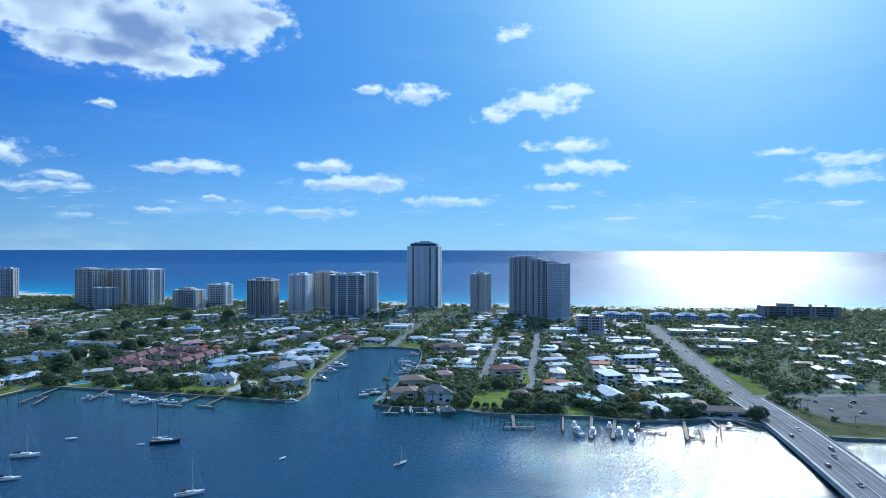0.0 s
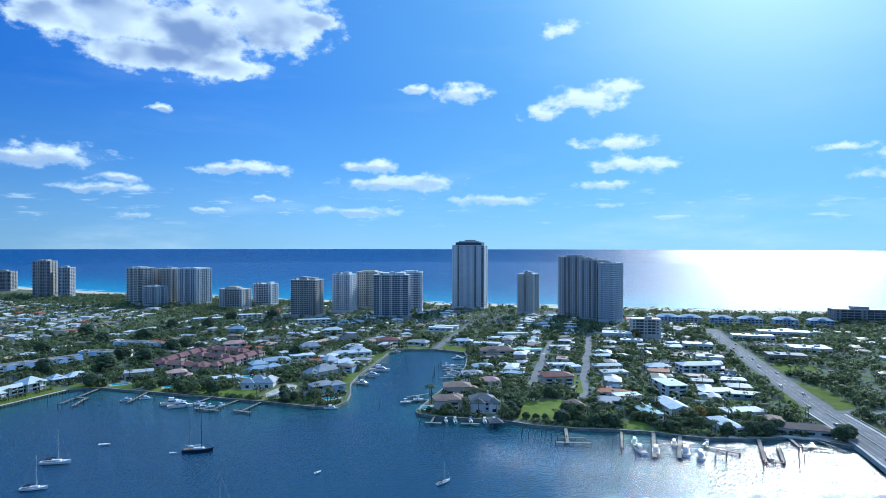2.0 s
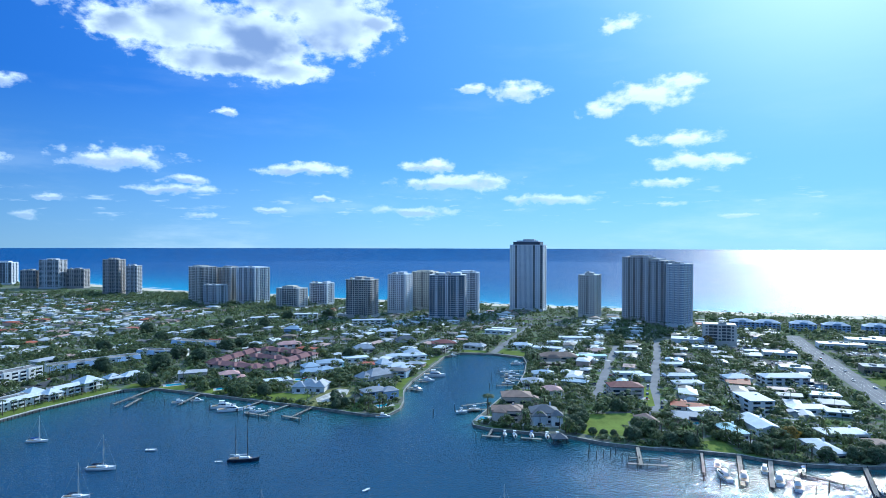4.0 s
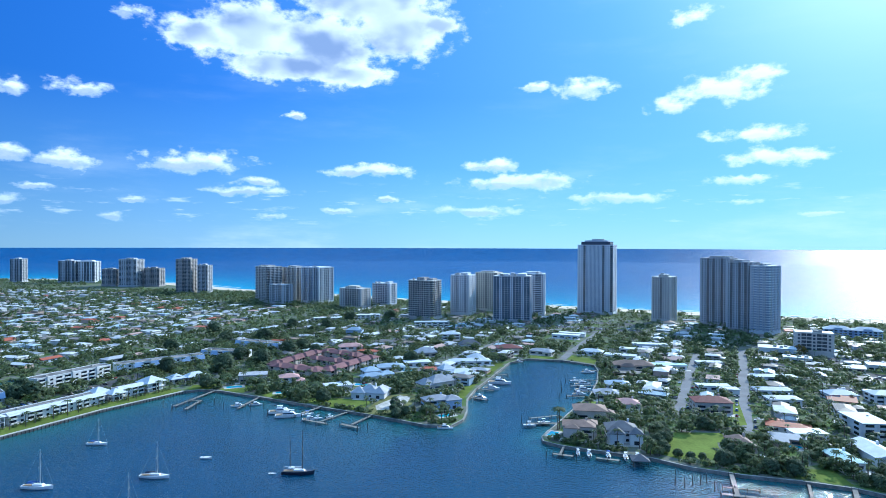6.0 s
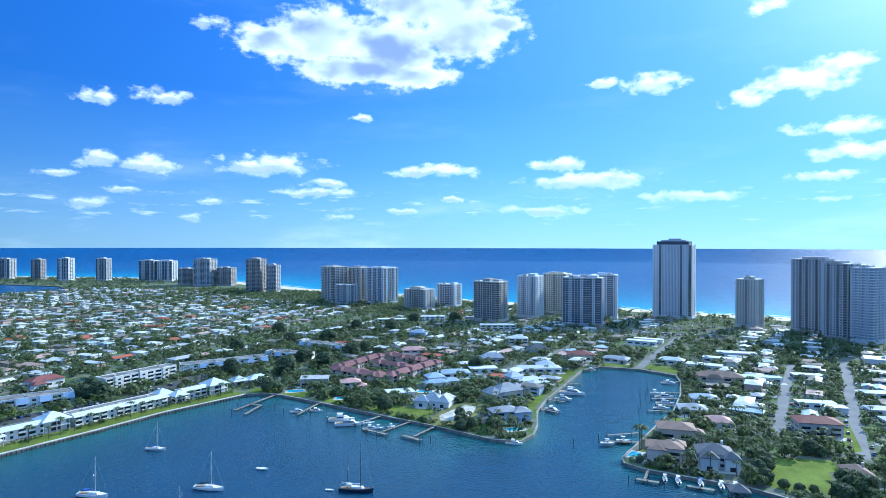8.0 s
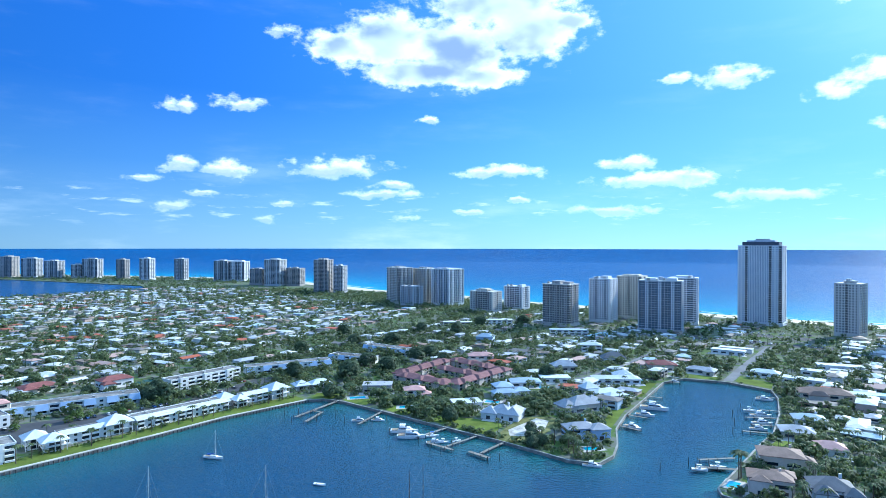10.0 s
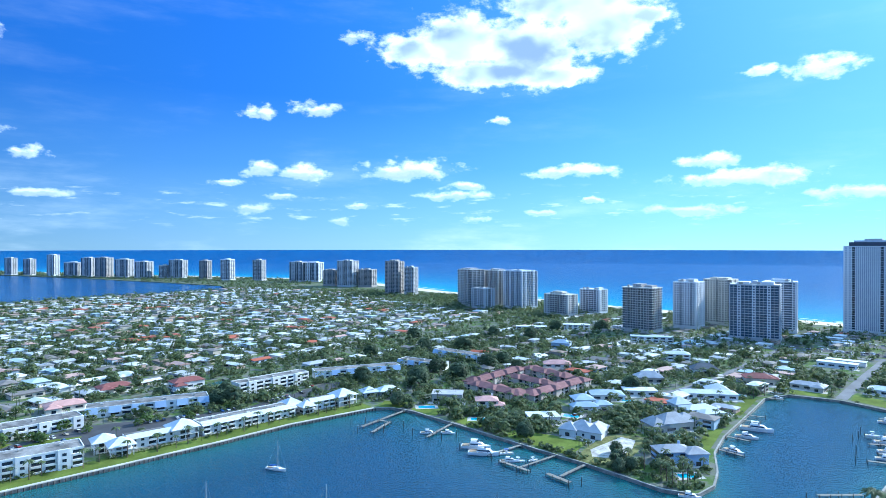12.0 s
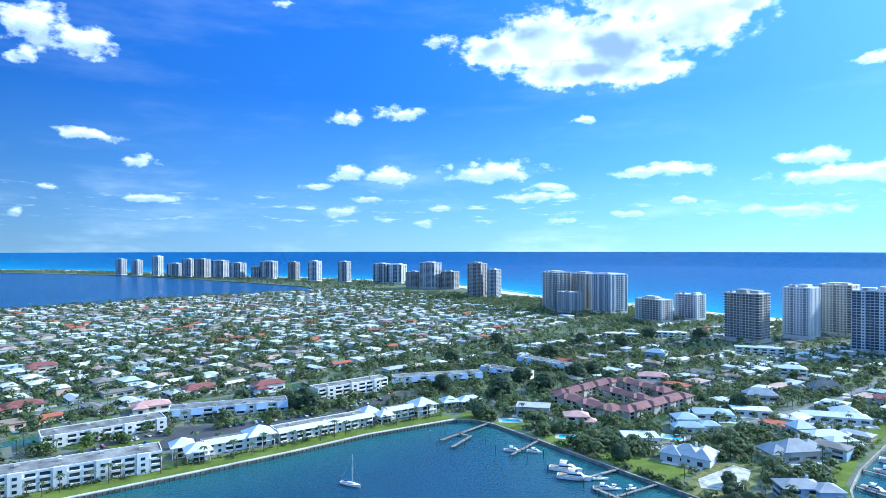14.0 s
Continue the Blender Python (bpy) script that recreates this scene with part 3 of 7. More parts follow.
def tower(x, y, w, d, top, turn, label, wall, slab, front="WbWbW", side="WbW", storey=3.05, base=4.5, crown=(), slabs=True, rim=None, glass=None, rail=0.8):
    """A tall block: body, one slab and one band of windows to a storey, upright wall piers, parapet and roof housings.
    front, side: the bays of a face: W wall with a column of windows, b open balconies, V glass between fins, d a dark stack of balconies.
    crown: boxes on the roof (share of width, share of depth, shift in x, height, material)."""
    t = thing("apartment_tower", x, y, LAND_Z, turn, label, "building", "apartment towers along the beach")
    high = top - LAND_Z
    part("wall", boxed(-w / 2, w / 2, -d / 2, d / 2, 0, high), wall, t)
    part("lobby", ring_box(w, d, 1.6, -0.3, base - 0.4), rim or slab, t)
    count = max(1, int((high - base) / storey))
    step = (high - base) / count
    band = floor_slab = None
    for k in range(count):
        z = base + k * step
        if band is None:
            band = part("window_band", ring_box(w, d, 0.12, 0.12, step - 0.22), glass or TOWERGLASS, t)
            band.location.z = z
            if slabs:
                floor_slab = part("balcony_slab", ring_box(w, d, 1.25, -0.14, rail), slab, t)
                floor_slab.location.z = z
        else:
            again(band, "window_band", pose(0, 0, z), t)
            if slabs:
                again(floor_slab, "balcony_slab", pose(0, 0, z), t)
    proud = 1.5 if slabs else 0.7
    small = bmesh.new()
    for face, pattern in enumerate((front, side, front, side)):
        span, half = (w, d / 2) if face % 2 == 0 else (d, w / 2)
        bay = span / len(pattern)
        at = pose(0, 0, 0, 0, 0, 90 * face)
        shared = {}

        def put(name, key, cx, build, material, at=at, half=half, shared=shared):
            m = at @ pose(cx, -half, 0)
            if key in shared:
                return again(shared[key], name, m, t)
            shared[key] = part(name, build(), material, t)
            shared[key].matrix_basis = m

        def panes(m, wide):
            for k in range(count):
                z = base + k * step
                box(small, -wide, wide, -proud - 0.05, -proud + 0.1, z + 0.9, z + step - 0.65, m)

        def stack(wide):
            bm = bmesh.new()
            box(bm, -wide, wide, -0.3, 0.05, base, high)
            for k in range(count):
                z = base + k * step
                n = len(bm.faces)
                box(bm, -wide, wide, -0.95, -0.31, z - 0.12, z + 0.45)
                bm.faces.ensure_lookup_table()
                for f in bm.faces[n:]:
                    f.material_index = 1
            return bm

        k = 0
        while k < len(pattern):
            run = 1
            while k + run < len(pattern) and pattern[k + run] == pattern[k]:
                run += 1
            cx = -span / 2 + bay * (k + run / 2)
            if pattern[k] == "W":
                lo = -bay * run / 2 - (proud if k == 0 and face % 2 == 0 else 0)
                hi = bay * run / 2 + (proud if k + run == len(pattern) and face % 2 == 0 else 0)
                put("pier", ("W", lo, hi), cx, lambda: boxed(lo, hi, -proud, 0.2, 0, high + 0.6), wall)
                for i in range(run):
                    if bay > 2.0 and face != 2:
                        panes(at @ pose(-span / 2 + bay * (k + i + 0.5), -half, 0), min(bay * 0.24, 1.3))
            elif pattern[k] == "V":
                fins = run * 2 + 1
                for i in range(fins):
                    put("fin", "fin", -span / 2 + bay * k + bay * run * i / (fins - 1), lambda: boxed(-0.55, 0.55, -0.55, 0.1, 0, high + 0.3), wall)
            elif pattern[k] == "d":
                for i in range(run):
                    put("balcony_column", "stack", -span / 2 + bay * (k + i + 0.5), lambda: stack(bay * 0.48), [GLASS, slab])
            else:
                for i in range(1, run):
                    put("fin", "divider", -span / 2 + bay * (k + i), lambda: boxed(-0.2, 0.2, -1.35, 0.1, base - 0.5, high + 0.3), slab)
            k += run
    tagged(part("window_grid", small, glass or TOWERGLASS, t), "small dark windows in the wall piers", kind="stuff")
    part("parapet", ring_box(w, d, proud * 0.8, high + 0.05, high + 1.3), rim or slab, t)
    for share, deep, shift, tall, material in crown:
        part("roof_housing", boxed(-w * share / 2 + shift, w * share / 2 + shift, -d * deep / 2, d * deep / 2, high + 1.31, high + 1.3 + tall), material, t)
    rng = random.Random(int(x * 7 + y))
    for _ in range(3 if slabs else 1):
        hx, hy, hz = rng.uniform(1.0, 2.6), rng.uniform(1.0, 2.2), rng.uniform(1.6, 3.4)
        unit = part("roof_unit", boxed(-hx, hx, -hy, hy, high + 1.32, high + 1.3 + hz), CONCRETE, t)
        unit.location.x, unit.location.y = rng.uniform(-0.38, 0.38) * w, -rng.uniform(0.3, 0.4) * d
    return t


DARKROOF = surface("dark_blue_roof_band", (0.05, 0.06, 0.09), 0.5, vary=0.2)
PANEL = surface("blue_grey_glass_panel", (0.30, 0.37, 0.48), 0.25, vary=0.15, spec=0.6)
GRID = surface("blue_window_glass", (0.09, 0.13, 0.19), 0.12, vary=0.35, spec=0.7)
TOWERGLASS = surface("shaded_balcony_glass", (0.13, 0.145, 0.17), 0.15, vary=0.45, grain=0.35, spec=0.6)
tower(-34, 1122, 56, 34, 114, -10, "tall pale condominium tower with dark stepped crown", TOWERWHITE, TOWERWHITE, "WWdVVVVVVdWWd", "WdVVVdW", slabs=False, glass=PANEL,
      crown=[(0.84, 0.8, 0, 5.0, DARKROOF), (0.66, 0.6, 0, 7.2, TOWERWHITE), (0.34, 0.4, 2, 9.4, TOWERGREY)])
tower(65, 1044, 25, 24, 67, -25, "slim beige apartment tower with central window column", TOWERTAN, TOWERTAN, "WWWbWWW", "WWbWbWW",
      crown=[(0.5, 0.5, 0, 3.0, TOWERTAN), (0.2, 0.3, -2, 5.0, TOWERGREY)])
tower(136, 1018, 38, 28, 96, -28, "broad grey condominium block rising highest", TOWERGREY, TOWERBROWN, "WWbWbWWbWW", "WbWWbW",
      crown=[(0.7, 0.6, 3, 2.6, TOWERGREY)])
tower(157, 965, 26, 28, 92, -38, "grey condominium block with slim balcony columns", TOWERGREY, TOWERBROWN, "WbWWbWb", "WbWWbW",
      crown=[(0.55, 0.7, -3, 2.6, TOWERGREY)])
tower(180, 947, 22, 27, 88, -38, "lower grey condominium wing with pale corner balconies", TOWERGREY, TOWERWHITE, "WbWbWb", "bWbWbW", glass=PANEL, rail=1.0, crown=[(0.4, 0.5, 0, 2.2, TOWERGREY)])
tower(-152, 976, 52, 30, 68, 2, "glass-fronted condominium with white upright fins", TOWERWHITE, TOWERGREY, "bbWbbbWbbbWbb", "bWbbbWb", glass=GRID, rail=0.5,
      crown=[(0.25, 0.6, -12, 2.6, TOWERWHITE), (0.25, 0.6, 14, 3.0, TOWERWHITE), (0.1, 0.3, 0, 4.2, TOWERGREY)])
tower(-134, 1074, 36, 26, 67.5, 2, "pale condominium wing with deep balconies", TOWERWHITE, TOWERWHITE, "bWbbWbbW", "bWbbWb", glass=GRID,
      crown=[(0.6, 0.5, 0, 2.5, TOWERWHITE)])
tower(-243, 1042, 29, 30, 65, -8, "white condominium block with set-back corner balconies", TOWERWHITE, TOWERWHITE, "WWbWWWbW", "bWWbWWb", glass=GRID,
      crown=[(0.4, 0.5, 4, 3.4, TOWERWHITE), (0.3, 0.3, -9, 2.2, TOWERWHITE)])
tower(-214, 1110, 36, 30, 66.5, -8, "cream condominium block with balconies at its sides", CREAM, CREAM, "bWWWbWWWb", "WWbWW",
      crown=[(0.7, 0.5, 0, 2.0, CREAM)])
tower(-287, 972, 41, 28, 59.5, -10, "brown apartment block with dark balconies", TOWERBROWN, TOWERTAN, "bWbbbWbbbWb", "bWbbWb", rail=0.55,
      crown=[(0.3, 0.6, -3, 4.0, TOWERBROWN), (0.25, 0.5, 12, 2.8, TOWERBROWN)])
tower(-418, 1142, 36, 22, 42.0, -12, "small white hotel block with ribbon windows", TOWERWHITE, TOWERWHITE, "WbbbbbW", "WbbW", glass=GRID,
      crown=[(0.15, 0.6, 12, 3.0, TOWERWHITE)])
tower(-452, 1084, 46, 24, 36.0, -14, "low tan hotel block with roof housing", TOWERTAN, TOWERTAN, "WWbbbbbbW", "WWbWW",
      crown=[(0.4, 0.5, -2, 4.0, CREAM), (0.15, 0.4, 10, 2.0, CREAM)])
tower(-664, 1146, 36, 34, 70, -20, "tan condominium tower with arched parapet", TOWERTAN, TOWERTAN, "bWbWbWb", "bWbWbWb", crown=[(0.5, 0.5, 0, 2.4, TOWERTAN)])
tower(-622, 1176, 40, 30, 68, -20, "tan condominium tower set behind its neighbours", TOWERTAN, TOWERTAN, "WbbWbbWbbW", "bWbWb", crown=[(0.6, 0.5, 0, 2.5, TOWERTAN)])
tower(-562, 1154, 44, 38, 69, -16, "white condominium tower with blue glass balconies", TOWERWHITE, TOWERWHITE, "WbbWbbWbbW", "bWbbbWb", glass=GRID, rail=0.5,
      crown=[(0.94, 0.9, 0, 1.2, TOWERWHITE)])
tower(-612, 1104, 34, 22, 38, -20, "lower grey condominium wing in front of towers", TOWERGREY, TOWERGREY, "WbWWbW", "WbW")
# farther north the towers thin out along the barrier beach
FAR_TOWERS = [(-959, 1278, 34, 28, 79, TOWERBROWN, 0.55), (-917, 1288, 22, 22, 65, TOWERGREY, 0.3), (-1300, 1412, 38, 26, 46, TOWERBROWN, 0.4),
              (-1242, 1418, 48, 34, 73, TOWERGREY, 0.5), (-1190, 1442, 42, 26, 49, TOWERBROWN, 0.3), (-1537, 1500, 44, 34, 64, TOWERGREY, 0.4),
              (-1497, 1528, 52, 38, 62, TOWERWHITE, 0.6), (-1679, 1460, 32, 28, 69, TOWERGREY, 0.3), (-1788, 1418, 34, 30, 70, TOWERWHITE, 0.4),
              (-1908, 1416, 30, 26, 65, TOWERBROWN, 0.3), (-2105, 1386, 32, 24, 46, TOWERGREY, 0.3)]
FAR_TOWERS += [(-2061, 1410, 56, 30, 65, TOWERGREY, 0.5), (-2161, 1340, 50, 34, 59, TOWERGREY, 0.4), (-2268, 1326, 56, 32, 66, TOWERGREY, 0.5),
               (-2352, 1296, 50, 34, 72, TOWERBROWN, 0.4), (-2429, 1280, 46, 32, 71, TOWERGREY, 0.3), (-2504, 1258, 60, 30, 53, TOWERGREY, 0.4),
               (-2605, 1230, 34, 26, 81, TOWERWHITE, 0.5), (-2735, 1200, 34, 26, 64, TOWERGREY, 0.4), (-2816, 1166, 34, 26, 68, TOWERGREY, 0.4)]
NAMES = {TOWERBROWN: "distant brown condominium tower on the beach", TOWERGREY: "distant grey condominium tower on the beach",
         TOWERWHITE: "distant white condominium tower on the beach"}
for fx, fy, fw, fd, ftop, fwall, share in FAR_TOWERS:
    tower(fx, fy, fw, fd, ftop, 20 if fx < -1400 else 8, NAMES[fwall], fwall, fwall, "bWWbbWb", "WbWbW", storey=3.1 if fx > -1400 else 4.2,
          crown=[(share, 0.5, 0, 3.0, fwall)], slabs=fx > -1400)

# ---- houses ----
def hip_roof(bm, w, d, z, rise, eave=0.7, gable=False, m=None, thick=0.3):
    """A hipped or gabled roof over a w x d plan, ridge along the longer side."""
    a, b = w / 2 + eave, d / 2 + eave
    flip = d > w
    if flip:
        a, b = b, a
    run = 0.0 if gable else min(b, a * 0.95)
    pts = [(-a, -b, z), (a, -b, z), (a, b, z), (-a, b, z), (-(a - run), 0, z + rise), (a - run, 0, z + rise)]
    pts += [(p[0], p[1], z - thick) for p in pts[:4]]
    turn = Matrix.Rotation(radians(90), 4, "Z") if flip else Matrix.Identity(4)
    full = (m or Matrix.Identity(4)) @ turn
    v = [bm.verts.new(full @ Vector(p)) for p in pts]
    for f in ((0, 1, 5, 4), (1, 2, 5), (2, 3, 4, 5), (3, 0, 4), (9, 8, 7, 6), (0, 6, 7, 1), (1, 7, 8, 2), (2, 8, 9, 3), (3, 9, 6, 0)):
        bm.faces.new([v[i] for i in f])


def flat_roof(bm, w, d, z, eave=0.5, thick=0.45):
    box(bm, -w / 2 - eave, w / 2 + eave, -d / 2 - eave, d / 2 + eave, z - 0.02, z + thick)


def house(x, y, turn, label, blocks, wall, roof, storeys=1, group="", style="hip", windows=True, z=LAND_Z, sides=False):
    """blocks: (shift x, shift y, width, depth, eave height, rise) of each wing; the first is the main one."""
    t = thing("house", x, y, z, turn, label, "house", group)
    walls, cover = bmesh.new(), bmesh.new()
    for sx, sy, w, d, eave, rise in blocks:
        m = pose(sx, sy, 0)
        box(walls, -w / 2, w / 2, -d / 2, d / 2, -0.4, eave, m)
        if style == "flat":
            box(cover, -w / 2 - 0.5, w / 2 + 0.5, -d / 2 - 0.5, d / 2 + 0.5, eave - 0.02, eave + 0.45, m)
        else:
            hip_roof(cover, w, d, eave + 0.31, rise, gable=style == "gable", m=m)
    part("wall", walls, wall, t)
    part("roof", cover, roof, t)
    if windows:
        sx, sy, w, d, eave, rise = blocks[0]
        pane = None
        for level in range(max(1, int(eave // 2.9))):
            n = max(2, int(w / 7))
            for k in range(n):
                for side in (-1, 1):
                    at = pose(sx - w / 2 + w * (k + 0.5) / n, sy + side * (d / 2 + 0.02), 0.9 + level * 3.0)
                    if pane is None:
                        pane = part("window", boxed(-w / n * 0.3, w / n * 0.3, -0.08, 0.08, 0, 1.5), GLASS, t)
                        pane.matrix_basis = at
                    else:
                        again(pane, "window", at, t)
            for k in range(2 if sides else 0):
                for side in (-1, 1):
                    again(pane, "window", pose(sx + side * (w / 2 + 0.02), sy + d * (k - 0.5) / 2, 0.9 + level * 3.0, 0, 0, 90), t)
        if sides:
            top = eave + rise * 0.5
            part("chimney", boxed(w * 0.22, w * 0.22 + 1.1, d * 0.16, d * 0.16 + 0.9, eave - 0.5, eave + rise + 1.0), wall, t)
            for bx, by, bw, bd, be, br in blocks[1:]:
                front = part("door", boxed(bx - 1.3, bx + 1.3, by - bd / 2 - 0.08, by - bd / 2 + 0.1, -0.1, 2.3), GLASS, t, "wide dark glazed doors")
            part("terrace", boxed(-w / 2 - 2.5, w / 2 + 2.5, -d / 2 - 6.5, -d / 2 + 0.1, -0.4, 0.12), CONCRETE, t)
    return t


def make_variants():
    """Eight plain island bungalows, each built once away from the rest and copied."""
    made = []
    plans = [("hip", [(0, 0, 20, 11, 3.2, 2.6), (-6, -7, 8, 7, 3.2, 2.0)]), ("hip", [(0, 0, 24, 12, 3.2, 2.4), (7, -8, 9, 8, 3.0, 2.2)]),
             ("gable", [(0, 0, 22, 10, 3.1, 2.2)]), ("flat", [(0, 0, 22, 13, 3.3, 0)]), ("hip", [(0, 0, 17, 14, 3.3, 3.0)]),
             ("hip", [(0, 0, 18, 12, 6.2, 2.6), (10, 2, 8, 9, 3.2, 2.0)]), ("gable", [(0, 0, 18, 11, 3.2, 2.6), (-5, -8, 9, 9, 3.2, 2.2)]),
             ("hip", [(0, 0, 26, 11, 3.2, 2.4), (-9, -8, 9, 8, 3.2, 2.2), (9, 8, 9, 8, 3.2, 2.2)])]
    for style, blocks in plans:
        made.append((style, [(*b[:5], b[5] * 0.66) for b in blocks]))
    return made


PLANS = make_variants()
LABELS = ["single-storey island house among palms and hedges", "low hipped-roof island house with garage wing", "long gabled bungalow in a leafy garden",
          "flat-roofed bungalow among garden trees", "square hipped-roof bungalow on a small lot", "two-storey island house with side wing",
          "gabled island house with front wing", "long island house with two wings"]
KEEP_OUT = []   # outlines where no plain house or tree may stand
NO_TREES = []   # lines with a half width that stay clear of trees
TAKEN = []      # house places: x, y, radius


def clear_of(xy, margin=0.0):
    ok = np.ones(len(xy), bool)
    for poly in KEEP_OUT:
        ok &= ~inside(xy, poly)
    for line, half in NO_TREES:
        ok &= off_line(xy, line) > half + margin
    return ok


def reserve(x, y, w, d, turn, pad=3.0):
    """Keeps the plan of a thing free."""
    c, s = math.cos(radians(turn)), math.sin(radians(turn))
    a, b = w / 2 + pad, d / 2 + pad
    KEEP_OUT.append([(x + c * u - s * v, y + s * u + c * v) for u, v in ((-a, -b), (a, -b), (a, b), (-a, b))])

# ---- roads, lawns, beach ----
def road(points, wide, name="road", material=ROADWAY, z=0.03, label="sun-bleached residential street", clear=2.0):
    NO_TREES.append((points, wide / 2 + clear))
    return tagged(linked(name, strip(points, wide, LAND_Z - 0.3, LAND_Z + z), material), label, "road", kind="structure")


BOULEVARD = [(225, 449), (238, 527), (250, 600), (275, 748), (284, 800), (300, 880)]
road(BOULEVARD, 19, clear=5.0, label="wide pale boulevard leading to the beach")
road([(69, 486), (92, 616), (116, 746), (124, 800)], 7.5)
road([(34, 523), (45, 590), (56, 655), (75, 760)], 7.0)
road([(-58, 690), (-47, 767), (-25, 904)], 8.0)
road([(56, 655), (180, 640)], 6.0, z=0.02)
road([(-420, 1010), (-100, 905), (150, 880), (284, 800)], 10.0, z=0.02, label="beach avenue behind the towers")
road([(-1350, 1130), (-900, 1180), (-600, 1040), (-420, 1010)], 9.0, z=0.02, label="avenue running along the island")
road([(-205, 515), (-185, 580), (-150, 700), (-120, 905)], 6.5, z=0.02)
for sx in (-540, -615, -690, -765, -840, -915, -990, -1065, -1140, -1215, -1290):
    road([(sx, 150), (sx - 12, 560), (sx - 25, 960)], 7.0, z=0.02)


def lawn(points, z=0.04, label="bright mown lawn", material=LAWN, name="lawn"):
    return tagged(linked(name, sheet(points, LAND_Z - 0.3, LAND_Z + z), material), label, "lawn", kind="structure")


def inland(line, near, far):
    """A band along a shore line, on its land side (to the left)."""
    p = [Vector(q) for q in line]
    out = []
    for d in (near, far):
        row = []
        for i, q in enumerate(p):
            a, b = p[max(i - 1, 0)], p[min(i + 1, len(p) - 1)]
            t = (b - a).normalized()
            row.append(tuple(q + Vector((t.y, -t.x)) * d))
        out.append(row)
    return out[0] + out[1][::-1]


WEST_WALL = [(-326, 476), (-344, 416), (-351, 368), (-361, 316), (-372, 264), (-384, 205), (-402, 120)]
lawn(inland(WEST_WALL, 0.8, 17.0), label="bright lawn strip between seawall and apartments")
NO_TREES.append((WEST_WALL, 20))
shore = [(x, y) for x, y in OCEAN_SHORE]
tagged(linked("beach", strip(shore, 46, LAND_Z - 3.2, LAND_Z + 0.05, shift=-16), SAND), "pale sand beach along the ocean", "beach", kind="structure")
NO_TREES.append((shore, 45))

wall_piles = None
for line, label in ((BAY_SHORE, "concrete seawall cap along the bay"), (CANAL_SHORE[:-4], "concrete seawall cap along the waterfront gardens")):
    tagged(linked("seawall", strip(line, 0.8, -2.5, LAND_Z - 0.05), SEAWALL), label.replace(" cap", ""), "seawall", kind="structure")
    tagged(linked("seawall_cap", strip(line, 0.95, LAND_Z - 0.04, LAND_Z + 0.22), WALLCAP), label, "seawall", kind="structure")
    NO_TREES.append((line, 3.5))
tagged(linked("pavement", strip(WEST_WALL, 1.8, LAND_Z - 0.2, LAND_Z + 0.2, shift=-1.4), CONCRETE), "pale concrete walk along the seawall", "pavement", kind="structure")

# broken water along the beach
foam = bmesh.new()
for row, (gap, wide) in enumerate(((9.0, 5.0), (24.0, 4.0), (44.0, 3.0))):
    line = []
    for a, b in zip(OCEAN_SHORE[3:], OCEAN_SHORE[4:]):
        for k in range(6):
            line.append((a[0] + (b[0] - a[0]) * k / 6, a[1] + (b[1] - a[1]) * k / 6 + random.uniform(-3, 3)))
    for k in range(0, len(line) - 5, 5):
        if row == 0 or random.random() < 0.6:
            strip(line[k:k + 5], wide * random.uniform(0.6, 1.5), -0.3, 0.12, shift=gap + random.uniform(-3, 3), bm=foam)
SURF = surface("sea_foam", (0.8, 0.82, 0.82), 0.8, vary=0.3, grain=0.5, patch=0.1)
tagged(linked("surf", foam, SURF), "thin white surf along the beach", "surf", kind="stuff")
road([(236, 458), (300, 464), (420, 468), (560, 455)], 9.0, z=0.025, label="side street past the park")
road([(220, 455), (165, 470), (120, 480)], 6.0, z=0.02)

sheet_pile = bmesh.new()
for a, b in zip(WEST_WALL, WEST_WALL[1:]):
    a, b = Vector(a), Vector(b)
    n = int((b - a).length / 2.4)
    for k in range(n):
        q = a.lerp(b, k / n) + Vector((0.75, -0.1))
        tube(sheet_pile, (q.x, q.y, -2.0), (q.x, q.y, LAND_Z + 0.05), 0.28, 0.28, 6)
tagged(linked("seawall_piles", sheet_pile, PILE), "dark timber piles against the seawall", "piles", kind="stuff")

# ---- apartments on the west waterfront ----
APTROOF = surface("weathered_gravel_roof", (0.25, 0.24, 0.23), 0.9, vary=0.62, grain=0.6, patch=0.11, spec=0.05)


